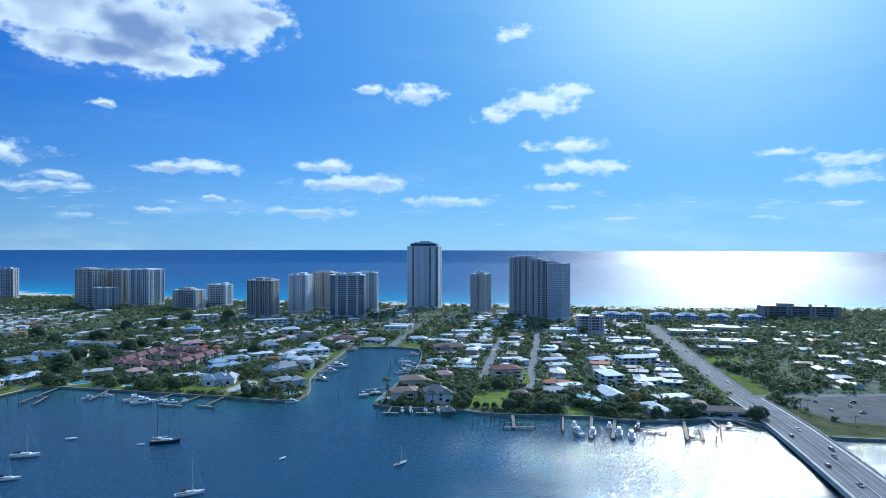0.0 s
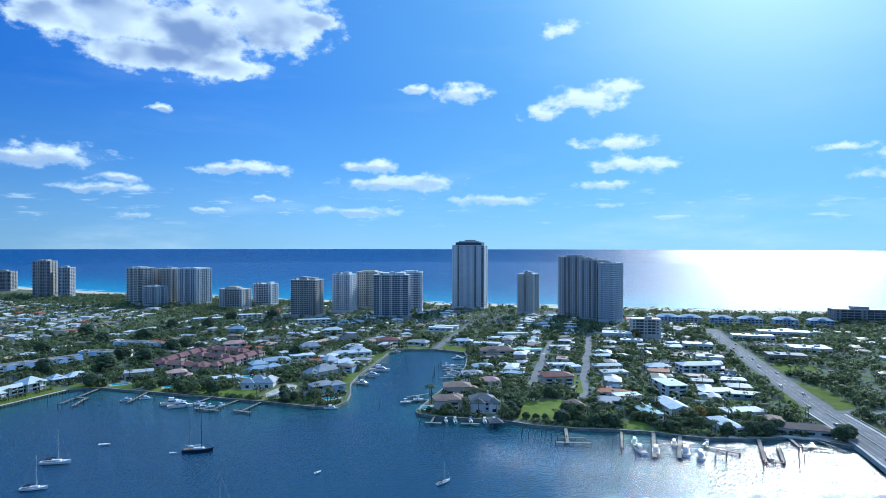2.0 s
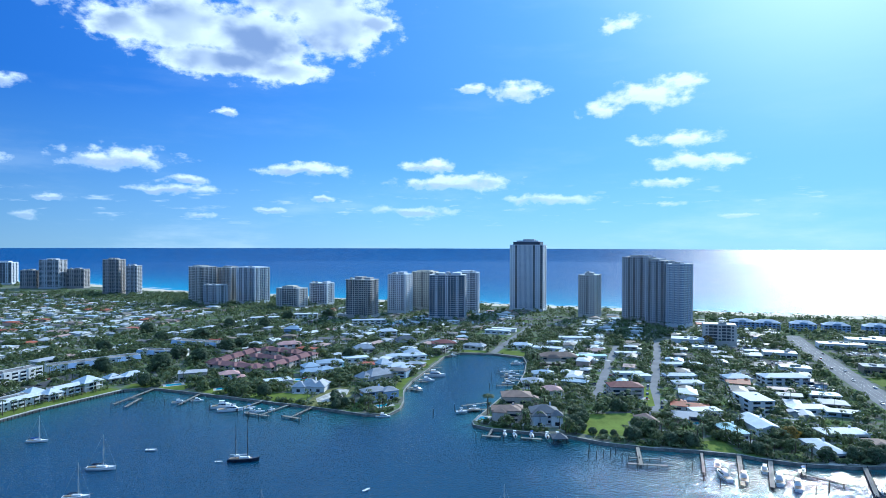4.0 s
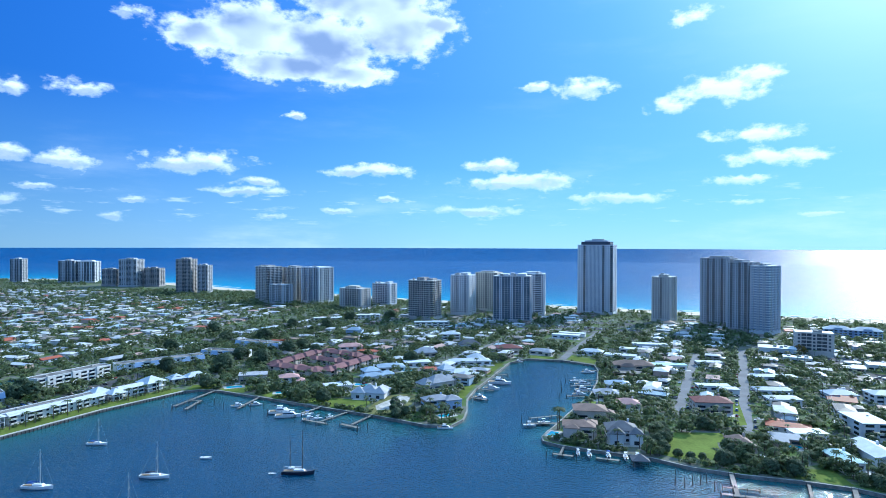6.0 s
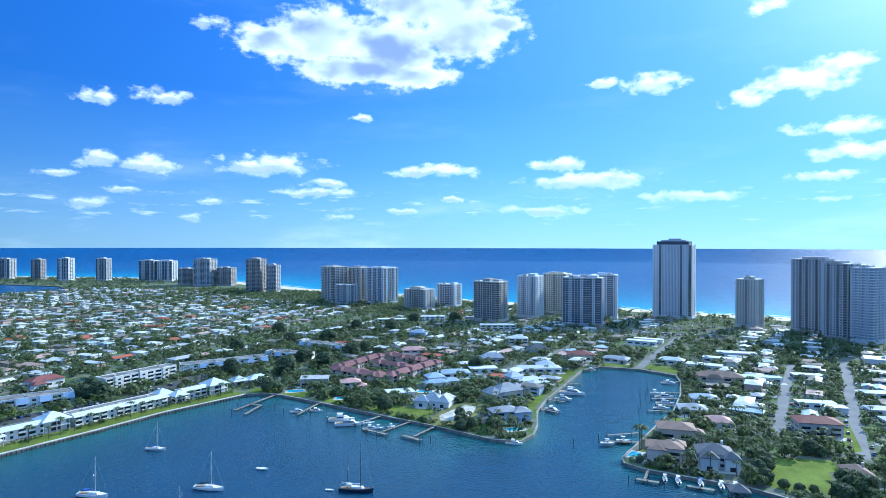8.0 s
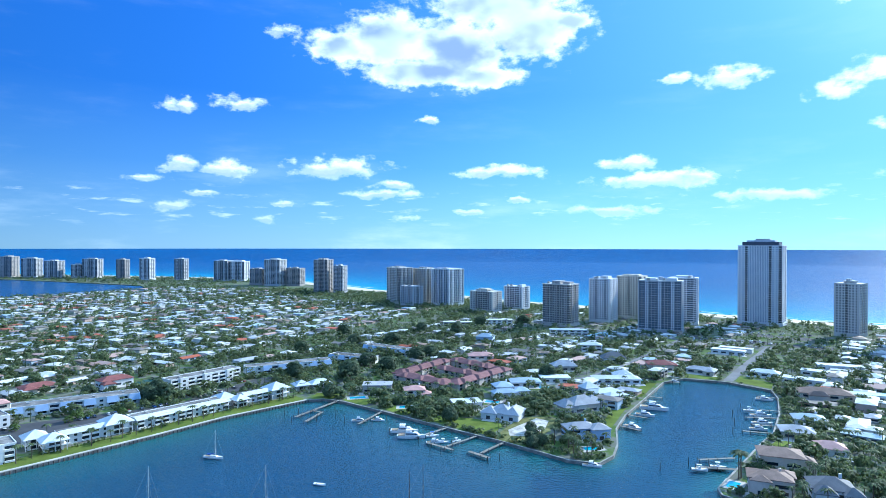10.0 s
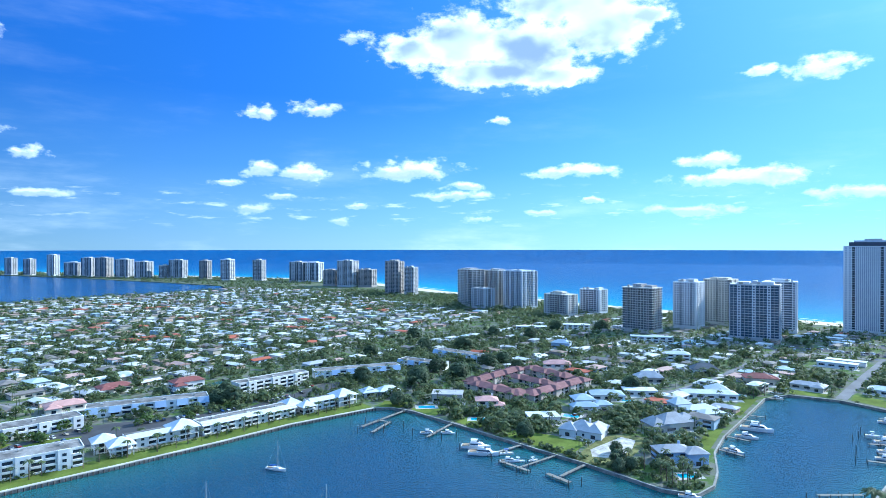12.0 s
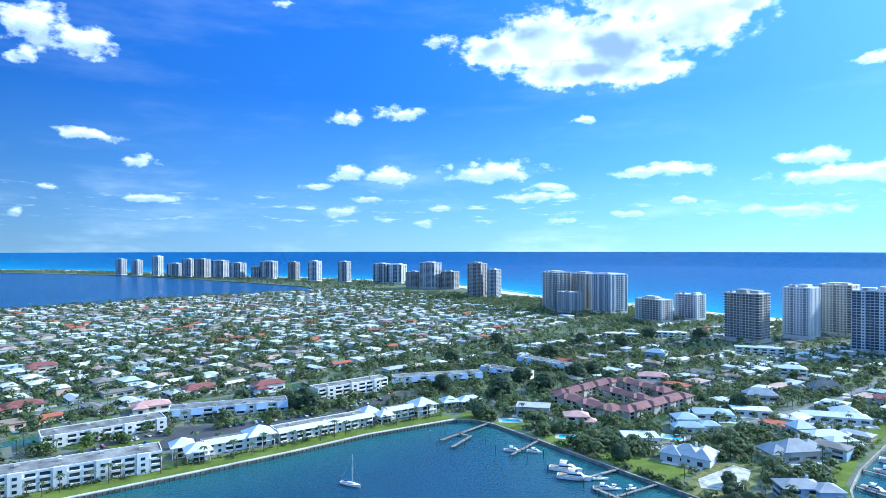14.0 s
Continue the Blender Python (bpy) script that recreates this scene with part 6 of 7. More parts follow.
def car(x, y, z, turn, label="parked car"):
    key = random.randrange(3)
    if key in CARS:
        return copy_thing(CARS[key], pose(x, y, z, 0, 0, turn))
    t = thing("car", x, y, z, turn, ("parked saloon car on the street", "parked estate car on the street", "parked pickup on the street")[key], "car", "cars")
    cab = ((-1.3, 1.1), (-2.0, 1.1), (-0.4, 1.2))[key]
    body = bmesh.new()
    taper_box(body, -2.3, 2.3, 1.85, 1.75, 0.35, 0.95, 0.12)
    part("body", body, CARPAINT, t)
    part("cabin_glass", taper_box(bmesh.new(), cab[0], cab[1], 1.66, 1.36, 0.95, 1.42, 0.55), GLASS, t)
    part("roof_panel", taper_box(bmesh.new(), cab[0] + 0.2, cab[1] - 0.55, 1.38, 1.32, 1.42, 1.48, 0.05), CARPAINT, t)
    for wx in (-1.4, 1.4):
        for wy in (-0.86, 0.86):
            bm = bmesh.new()
            tube(bm, (wx, wy - 0.1, 0.33), (wx, wy + 0.1, 0.33), 0.33, sides=10)
            part("wheel", bm, RUBBER, t)
    CARS[key] = t
    return t


def along(line, d, shift):
    """A place d metres along a line and its heading in degrees."""
    for a, b in zip(line, line[1:]):
        a3, b3 = Vector((*a, 0)[:3]), Vector((*b, 0)[:3])
        n = (b3 - a3).length
        if d <= n:
            u = (b3 - a3).normalized()
            p = a3 + u * d
            return p.x - u.y * shift, p.y + u.x * shift, p.z, math.degrees(math.atan2(u.y, u.x))
        d -= n
    return None


for d, shift in ((30, -6.4), (46, -2.4), (82, 2.6), (98, -6.4), (120, 6.4), (134, 2.6), (150, -6.4), (176, -2.4), (205, 6.4), (240, -2.6)):
    q = along(SPAN, d, shift)
    car(q[0], q[1], LAND_Z + q[2] + 0.03, q[3] + (180 if shift < 0 else 0))
for d, shift in ((20, 6), (60, -3), (85, 6), (140, -6), (165, 2.5), (210, -3), (215, 6), (270, 2.5), (300, -6)):
    q = along(BOULEVARD, d, shift)
    car(q[0], q[1], LAND_Z + 0.05, q[3] + (180 if shift < 0 else 0))
for line, count in (([(69, 486), (92, 616), (116, 746)], 16), ([(34, 523), (45, 590), (56, 655)], 8), ([(-205, 515), (-185, 580)], 3)):
    for k in range(count):
        q = along(line, 8 + k * 14 + random.uniform(-4, 4), random.choice((-5.2, 5.2)))
        if q:
            car(q[0], q[1], LAND_Z + 0.05, q[3] + random.choice((0, 180)) + (90 if random.random() < 0.3 else 0))
for x0, y0, x1, y1, n, head in ((-434, 262, -440, 332, 20, 5), (-420, 275, -428, 330, 15, 5), (-425, 360, -404, 418, 16, -20), (-414, 440, -412, 505, 18, 0), (-402, 440, -400, 500, 14, 0), (-400, 525, -375, 572, 14, -30)):
    for k in range(n):
        if random.random() < 0.6:
            u = k / (n - 1)
            car(x0 + (x1 - x0) * u, y0 + (y1 - y0) * u, LAND_Z + 0.04, head + random.choice((0, 180)))
for k in range(14):
    car(random.uniform(265, 410), random.uniform(408, 446), LAND_Z + 0.06, random.choice((80, 170, 260))) if k < 9 else car(random.uniform(300, 420), 800 + random.uniform(-90, 60), LAND_Z + 0.05, random.choice((80, 170)))


# ---- lamp posts along the bridge and boulevard ----
LAMPS = {}
for line, base, step in ((SPAN, LAND_Z, 42), (BOULEVARD, LAND_Z, 48)):
    for k in range(8):
        q = along(line, 15 + k * step, 10.6 if line is BOULEVARD else 12.8)
        if not q:
            continue
        if "model" not in LAMPS:
            t = thing("street_lamp", q[0], q[1], base + q[2], q[3], "tall grey street lamp with single arm", "street lamp", "street lamps")
            bm = bmesh.new()
            tube(bm, (0, 0, -0.2), (0, 0, 9), 0.14, 0.08, 8)
            part("pole", bm, ALLOY, t)
            bm = bmesh.new()
            tube(bm, (0, 0, 8.9), (0, -2.4, 9.5), 0.07, 0.05)
            part("arm", bm, ALLOY, t)
            part("lamp_head", boxed(-0.18, 0.18, -3.0, -2.3, 9.4, 9.56), CONCRETE, t)
            LAMPS["model"] = t
        else:
            copy_thing(LAMPS["model"], pose(q[0], q[1], base + q[2], 0, 0, q[3]))

# ---- plain houses and trees that fill the gardens ----
def lots():
    """House places by street, with the turn of each."""
    out = []
    for sx in (-540, -615, -690, -765, -840, -915, -990, -1065, -1140, -1215, -1290, -1365):
        for side in (-1, 1):
            for k in range(40):
                y = 160 + k * 27 + random.uniform(-3, 3)
                out.append((sx - 0.03 * (y - 150) + side * 20 + random.uniform(-2.5, 2.5), y, (90 if random.random() < 0.7 else 0) + side * 90 + random.uniform(-4, 4)))
    for x0, y0, ux, uy, n in ((-300, 560, 0.25, 0.97, 18), (-258, 640, 0.25, 0.97, 14), (-210, 640, 0.25, 0.97, 14), (-165, 600, 0.25, 0.97, 15), (-128, 560, 0.12, 0.99, 16),
                              (-5, 580, 0.17, 0.98, 14), (18, 560, 0.17, 0.98, 14), (48, 700, 0.17, 0.98, 8), (58, 560, 0.17, 0.98, 14), (88, 470, 0.17, 0.98, 18), (125, 450, 0.17, 0.98, 18),
                              (155, 440, 0.17, 0.98, 18), (185, 470, 0.17, 0.98, 14), (215, 500, 0.17, 0.98, 14), (-330, 640, 0.25, 0.97, 14), (-380, 700, 0.2, 0.98, 14), (-430, 700, 0.2, 0.98, 14), (-470, 560, 0.1, 0.99, 16)):
        for k in range(n + 7):
            x, y = x0 + ux * 25 * k, y0 + uy * 25 * k
            out.append((x + random.uniform(-2, 2), y + random.uniform(-2, 2), random.choice((0, 90, 180, 270)) - 10 + random.uniform(-3, 3)))
    for row in range(16):
        for k in range(16):
            if random.random() < 0.35:
                continue
            out.append((320 + row * 36 + random.uniform(-6, 6) + k * 4, 400 + k * 30 + random.uniform(-5, 5), random.choice((0, 90, 180)) - 10))
    return out


def make_fill_houses():
    spots = np.array(lots())
    ok = inside(spots[:, :2], ISLAND) & clear_of(spots[:, :2], 6.0)
    ok &= off_line(spots[:, :2], BAY_SHORE) > 14
    ok &= off_line(spots[:, :2], CANAL_SHORE) > 14
    ok &= off_line(spots[:, :2], LAGOON_SHORE) > 14
    line = np.array(OCEAN_SHORE)
    ok &= spots[:, 1] < np.interp(spots[:, 0], line[:, 0], line[:, 1]) - np.where(spots[:, 0] < -430, 270, 120)
    spots = spots[ok]
    keep = []
    for s in spots:
        if all((s[0] - q[0]) ** 2 + (s[1] - q[1]) ** 2 > 19 ** 2 for q in keep):
            keep.append(s)
    keep.sort(key=lambda s: math.hypot(s[0] + 40, s[1] - 100))
    models, drive = {}, []
    far_v, far_f, far_m, far_t = [], [], [], []
    for i, (x, y, turn) in enumerate(keep):
        kind = random.randrange(len(PLANS))
        style, blocks = PLANS[kind]
        TAKEN.append((x, y, 8.4 if x < -470 else 7.6))
        west = x < -470
        grow = random.uniform(0.78, 1.06) if west else random.uniform(0.72, 0.98)
        drive.append((x, y, turn, grow))
        if i < 150:
            if kind not in models:
                models[kind] = house(x, y, turn, LABELS[kind], blocks, MIXEDWALL, MIXEDROOF, group="island houses", style=style)
            else:
                o = copy_thing(models[kind], Matrix.Identity(4))
                o.matrix_basis = pose(x, y, LAND_Z, 0, 0, turn) @ Matrix.Scale(grow, 4)
        else:
            at = pose(x, y, LAND_Z, 0, 0, turn) @ Matrix.Diagonal((grow * 0.95, grow * 0.95, grow * 0.8, 1))
            bm = bmesh.new()
            for sx, sy, w, d, eave, rise in blocks:
                m = at @ pose(sx, sy, 0)
                k = len(bm.faces)
                box(bm, -w / 2, w / 2, -d / 2, d / 2, -0.4, eave, m)
                bm.faces.ensure_lookup_table()
                for f in bm.faces[k:]:
                    f.material_index = 0
                k = len(bm.faces)
                if style == "flat":
                    box(bm, -w / 2 - 0.5, w / 2 + 0.5, -d / 2 - 0.5, d / 2 + 0.5, eave, eave + 0.45, m)
                else:
                    hip_roof(bm, w, d, eave + 0.31, rise, gable=style == "gable", m=m)
                bm.faces.ensure_lookup_table()
                for f in bm.faces[k:]:
                    f.material_index = 1
            bm.verts.index_update()
            base, tone = len(far_v), random.random()
            far_v += [tuple(v.co) for v in bm.verts]
            for f in bm.faces:
                far_f.append([base + v.index for v in f.verts])
                far_m.append(f.material_index)
                far_t.append(tone)
            bm.free()
    paving = bmesh.new()
    for x, y, turn, grow in drive[:600]:
        m = pose(x, y, LAND_Z, 0, 0, turn)
        box(paving, 3, 8, -16, -5, -0.2, 0.08, m)
        if random.random() < 0.5:
            box(paving, -9, 1, 6, 11, -0.2, 0.09, m)
    tagged(linked("driveways", paving, CONCRETE), "pale concrete driveways and terraces", "driveway", kind="stuff")
    me = bpy.data.meshes.new("distant_houses")
    me.from_pydata(far_v, [], far_f)
    me.materials.append(FARWALL)
    me.materials.append(FARROOF)
    me.polygons.foreach_set("material_index", far_m)
    me.attributes.new("tone", "FLOAT", "FACE").data.foreach_set("value", far_t)
    tagged(new("distant_houses", me), "hundreds of low pastel houses with pale roofs", "houses", kind="stuff")


make_fill_houses()

def crown_shape(rng, clumps, radius, high, low, leaves=10, size=0.42):
    """A crown of leaf sprays, bunched in clumps over an uneven dome; returns vertices and triangles."""
    vs, fs = [], []
    rise = low + (high - low) * 0.38
    lumps = rng.uniform(0, math.tau, 3)
    for k in range(clumps):
        a, up = rng.uniform(0, math.tau), rng.uniform(-0.45, 1.0)
        flat = math.sqrt(1 - up * up)
        swell = 1 + 0.14 * math.sin(2 * a + lumps[0]) + 0.12 * math.sin(3 * a + lumps[1] + 2 * up)
        r = radius * swell * rng.uniform(0.62, 0.95)
        tall = (high - rise) if up > 0 else (rise - low) * 1.6
        way = np.array([flat * math.cos(a), flat * math.sin(a), up])
        c = np.array([r * way[0], r * way[1], rise + tall * up * rng.uniform(0.75, 1.0)])
        s = radius * size * rng.uniform(0.6, 1.25)
        for q in range(leaves):
            out = rng.normal(0, 0.75, 3) + way
            out /= np.linalg.norm(out)
            lean = out * 0.6 + way * 0.5 + np.array([0, 0, 0.35]) + rng.normal(0, 0.3, 3)
            lean /= np.linalg.norm(lean)
            u = np.cross(lean, rng.normal(0, 1, 3))
            u /= np.linalg.norm(u)
            w = np.cross(lean, u)
            half = s * 1.9 / math.sqrt(leaves) * rng.uniform(0.6, 1.25)
            p = c + out * s * np.array([1.0, 1.0, 0.75])
            n = len(vs)
            vs += [p + u * half, p + w * half * 0.75 - lean * half * 0.2, p - u * half, p - w * half * 0.75 - lean * half * 0.15]
            fs += [(n, n + 1, n + 2), (n, n + 2, n + 3)]
    return np.array(vs), np.array(fs)


def frond_shape(rng, fronds, length, top):
    """A palm's head: drooping fronds of a few folds each."""
    vs, fs = [], []
    for k in range(fronds):
        a = math.tau * k / fronds + rng.uniform(-0.25, 0.25)
        rise, reach, wide = rng.uniform(0.0, 0.75), length * rng.uniform(0.8, 1.1), length * 0.17
        base = len(vs)
        for i in range(4):
            u = i / 3
            r = reach * u
            z = top + reach * (rise * u - (0.45 + rise * 0.75) * u * u)
            w = wide * (0.35 + 1.3 * u * (1.15 - u)) if i < 3 else 0.05
            for s in (-1, 0, 1):
                vs.append((r * math.cos(a) - s * w * math.sin(a), r * math.sin(a) + s * w * math.cos(a), z - abs(s) * w * 0.45))
        for i in range(3):
            for s in (0, 1):
                p = base + i * 3 + s
                fs += [(p, p + 3, p + 4), (p, p + 4, p + 1)]
    return np.array(vs), np.array(fs)


def plain_palm(rng, fronds, length, top):
    """A far palm: folded fronds of two lengths each, on a thin trunk."""
    vs, fs = [], []
    for k in range(fronds):
        a = math.tau * k / fronds + rng.uniform(-0.3, 0.3)
        rise, reach, wide = rng.uniform(-0.1, 0.7), length * rng.uniform(0.8, 1.1), length * 0.2
        ca, sa, base = math.cos(a), math.sin(a), len(vs)
        for u, w in ((0.08, 0.4), (0.55, 1.0), (1.0, 0.25)):
            z = top + reach * (rise * u - (0.45 + rise * 0.75) * u * u)
            for s in (-1, 1):
                vs.append((reach * u * ca - s * w * wide * sa, reach * u * sa + s * w * wide * ca, z))
        for i in (0, 2):
            p = base + i
            fs += [(p, p + 2, p + 3), (p, p + 3, p + 1)]
    base = len(vs)
    for z, r in ((0.0, 0.22), (top, 0.15)):
        vs += [(r, 0, z), (-r * 0.5, r * 0.87, z), (-r * 0.5, -r * 0.87, z)]
    for k in range(3):
        j = (k + 1) % 3
        fs += [(base + k, base + j, base + 3 + j), (base + k, base + 3 + j, base + 3 + k)]
    return np.array(vs), np.array(fs)


def mesh_of(name, v, f, material):
    me = bpy.data.meshes.new(name)
    me.from_pydata(np.asarray(v).tolist(), [], np.asarray(f).tolist())
    me.materials.append(material)
    return me


def scatter_mesh(name, templates, spots, material):
    """Many shapes joined into one mesh. spots: x, y, z, size, turn, which."""
    vs, fs, n = [], [], 0
    for x, y, z, size, turn, which in spots:
        v, f = templates[int(which) % len(templates)]
        c, s = math.cos(turn) * size, math.sin(turn) * size
        w = np.empty_like(v)
        w[:, 0], w[:, 1], w[:, 2] = v[:, 0] * c - v[:, 1] * s + x, v[:, 0] * s + v[:, 1] * c + y, v[:, 2] * size + z
        vs.append(w)
        fs.append(f + n)
        n += len(v)
    v, f = np.concatenate(vs), np.concatenate(fs)
    me = bpy.data.meshes.new(name)
    me.vertices.add(len(v))
    me.vertices.foreach_set("co", v.astype(np.float32).ravel())
    me.loops.add(f.size)
    me.loops.foreach_set("vertex_index", f.astype(np.int32).ravel())
    me.polygons.add(len(f))
    me.polygons.foreach_set("loop_start", np.arange(0, f.size, 3, dtype=np.int32))
    me.polygons.foreach_set("loop_total", np.full(len(f), 3, dtype=np.int32))
    me.materials.append(material)
    me.update()
    me.validate()
    return new(name, me)


def trunk_mesh(rng, high, r, limbs, spread):
    bm = bmesh.new()
    tube(bm, (0, 0, -0.4), (rng.uniform(-0.2, 0.2), rng.uniform(-0.2, 0.2), high * 0.62), r, r * 0.55)
    for k in range(limbs):
        a = math.tau * k / limbs + rng.uniform(-0.4, 0.4)
        tube(bm, (0, 0, high * rng.uniform(0.35, 0.55)), (spread * math.cos(a), spread * math.sin(a), high * rng.uniform(0.75, 0.95)), r * 0.5, r * 0.15, 5)
    return bm


def make_trees():
    rng = np.random.default_rng(7)
    broad = [crown_shape(rng, 64, 4.0, 7.6, 1.8, size=0.24) for _ in range(5)]
    plain = [crown_shape(rng, 24, 3.9, 6.6, 0.8, leaves=5, size=0.32) for _ in range(8)]
    thin = [crown_shape(rng, 7, 4.0, 6.2, 0.6, leaves=4, size=0.46) for _ in range(6)]
    heads = [frond_shape(rng, 13, 3.2, 9.0) for _ in range(4)]
    plain_heads = [plain_palm(rng, 10, 3.0, h) for h in (6.0, 7.5, 9.0, 8.0)]
    # candidate places
    area = [(-1450, -380, 100, 1300, 12500), (-460, 290, 390, 900, 6600), (-460, 300, 900, 1230, 2600), (240, 1000, 330, 1120, 9000), (-3300, -1400, 1130, 1640, 5200), (-3900, -2800, 800, 1380, 1800), (-820, -500, 130, 700, 2000), (-1150, -430, 960, 1330, 3000), (-310, -118, 478, 580, 620), (-45, 60, 432, 560, 170), (50, 225, 404, 470, 200)]
    xy = np.concatenate([np.stack([rng.uniform(x0, x1, n), rng.uniform(y0, y1, n)], -1) for x0, x1, y0, y1, n in area])
    ok = inside(xy, ISLAND) & clear_of(xy)
    for line in (BAY_SHORE, CANAL_SHORE, LAGOON_SHORE):
        ok &= off_line(xy, line) > 5
    taken = np.array(TAKEN)
    for i in np.nonzero(ok)[0]:
        d = np.hypot(taken[:, 0] - xy[i, 0], taken[:, 1] - xy[i, 1])
        ok[i] = not (d < taken[:, 2]).any()
    xy = xy[ok]
    away = np.hypot(xy[:, 0] + 40, xy[:, 1] - 100)
    xy, away = xy[np.argsort(away)], np.sort(away)
    palm = rng.uniform(0, 1, len(xy)) < 0.34
    size = np.where(palm, rng.uniform(0.65, 1.1, len(xy)), rng.choice([0.4, 0.5, 0.62, 0.78, 1.0], len(xy)) * rng.uniform(0.85, 1.15, len(xy)))
    turn = rng.uniform(0, math.tau, len(xy))
    # palms on the apartment lawn and round the waterfront gardens
    row = [along(WEST_WALL, 6 + k * 8.5 + rng.uniform(-3, 3), -rng.uniform(7.0, 12.5)) for k in range(40)]
    more = [q[:2] for q in row if q]
    for line, n, deep in ((CANAL_SHORE[7:13], 46, 26), (BAY_SHORE[5:11], 24, 20), (BAY_SHORE[13:19], 34, 22), (BAY_SHORE[18:25], 26, 16), (CANAL_SHORE[0:5], 22, 18)):
        for k in range(n):
            q = along(line, rng.uniform(0, 250), -rng.uniform(4, deep))
            if q:
                more.append(q[:2])
    more += [(-44, 453), (-42, 458), (-45, 447), (-178, 484), (-186, 482), (-160, 472), (-154, 500), (-168, 500), (-120, 490), (-8, 436), (-16, 434), (2, 438), (6, 446)]
    more = np.array(more)
    good = np.array([not (np.hypot(taken[:, 0] - x, taken[:, 1] - y) < taken[:, 2]).any() for x, y in more])
    good &= inside(more, ISLAND)
    for poly in KEEP_OUT:
        good &= ~inside(more, poly)
    more = more[good]
    xy = np.concatenate([more, xy])
    palm = np.concatenate([np.ones(len(more), bool), palm])
    size = np.concatenate([rng.uniform(0.7, 1.15, len(more)), size])
    turn = np.concatenate([rng.uniform(0, 6, len(more)), turn])
    size[np.hypot(xy[:, 0] + 43, xy[:, 1] - 455) < 5] = 1.45
    away = np.concatenate([np.zeros(len(more)), away])
    # the nearest ones stand singly
    models, near_count = {}, 0
    for i in range(min(290, len(xy))):
        which = int(rng.integers(4))
        key = (bool(palm[i]), which)
        m = pose(xy[i, 0], xy[i, 1], LAND_Z, 0, 0, math.degrees(turn[i])) @ Matrix.Scale(size[i], 4)
        if key not in models:
            if palm[i]:
                t = thing("palm_tree", 0, 0, 0, 0, "tall green palm in a waterfront garden", "palm", "garden palms")
                bm = bmesh.new()
                tube(bm, (0, 0, -0.5), (0.15, 0, 5), 0.26, 0.2)
                tube(bm, (0.15, 0, 4.95), (0, 0, 9.1), 0.2, 0.15)
                part("trunk", bm, BARK, t)
                head = new("crown", mesh_of("crown", *heads[which], PALMLEAF))
            else:
                t = thing("tree", 0, 0, 0, 0, "dense green broadleaf garden tree", "tree", "garden trees")
                part("trunk", trunk_mesh(rng, 6.8, 0.28, 5, 2.2), BARK, t)
                head = new("crown", mesh_of("crown", *broad[which], LEAF))
            head.parent = t
            t.matrix_basis = m
            models[key] = t
        else:
            o = copy_thing(models[key], Matrix.Identity(4))
            o.matrix_basis = m
        near_count = i + 1
    rest = np.arange(near_count, len(xy))
    rows = lambda pick: [(xy[i, 0], xy[i, 1], LAND_Z, size[i], turn[i], i) for i in pick]  # noqa: E731
    mid = [i for i in rest if not palm[i] and away[i] < 800]
    far = [i for i in rest if not palm[i] and away[i] >= 800]
    tagged(scatter_mesh("garden_trees", plain, rows(mid), LEAF), "dense green garden trees between houses", "trees", kind="stuff")
    tagged(scatter_mesh("distant_trees", thin, rows(far), LEAF), "dark green tree cover of the far island", "trees", kind="stuff")
    tagged(scatter_mesh("garden_palms", plain_heads, rows([i for i in rest if palm[i]]), PALMLEAF), "palm crowns among the houses", "palms", kind="stuff")
    # shrubs and hedges fill what is left between
    low = [crown_shape(rng, 6, 1.9, 2.4, 0.3, leaves=4, size=0.5) for _ in range(6)]
    place = np.concatenate([np.stack([rng.uniform(x0, x1, n), rng.uniform(y0, y1, n)], -1) for x0, x1, y0, y1, n in
                            ((-460, 290, 390, 800, 5200), (-900, -400, 180, 800, 3000), (240, 700, 370, 900, 1400))])
    ok = inside(place, ISLAND) & clear_of(place, -1.5)
    for line in (BAY_SHORE, CANAL_SHORE):
        ok &= off_line(place, line) > 3
    for i in np.nonzero(ok)[0]:
        ok[i] = not (np.hypot(taken[:, 0] - place[i, 0], taken[:, 1] - place[i, 1]) < taken[:, 2] - 1.0).any()
    rows_low = [(x, y, LAND_Z, rng.uniform(0.6, 1.3), rng.uniform(0, 6), k) for k, (x, y) in enumerate(place[ok])]
    # hedges before the waterfront apartments
    for k in range(150):
        q = along(WEST_WALL, 2 + k * 2.4, -14.5 + rng.uniform(-0.6, 0.6))
        if q and rng.uniform() < 0.75:
            rows_low.append((q[0], q[1], LAND_Z, rng.uniform(0.45, 0.75), 0.0, k))
    for line, length in ((BAY_SHORE[4:16], 260), (CANAL_SHORE[5:13], 240), (BAY_SHORE[18:25], 230)):
        for k in range(170):
            q = along(line, rng.uniform(0, length), -rng.uniform(2.6, 6.5))
            if q and noise.noise((q[0] * 0.07, q[1] * 0.07, 0)) > -0.1:
                rows_low.append((q[0], q[1], LAND_Z, rng.uniform(0.5, 1.15), rng.uniform(0, 6), k))
    tagged(scatter_mesh("shrubs", low, rows_low, LEAF), "garden shrubs and hedges between houses", "shrubs", kind="stuff")
    print("trees", len(xy), "near", near_count, len(mid), len(far))


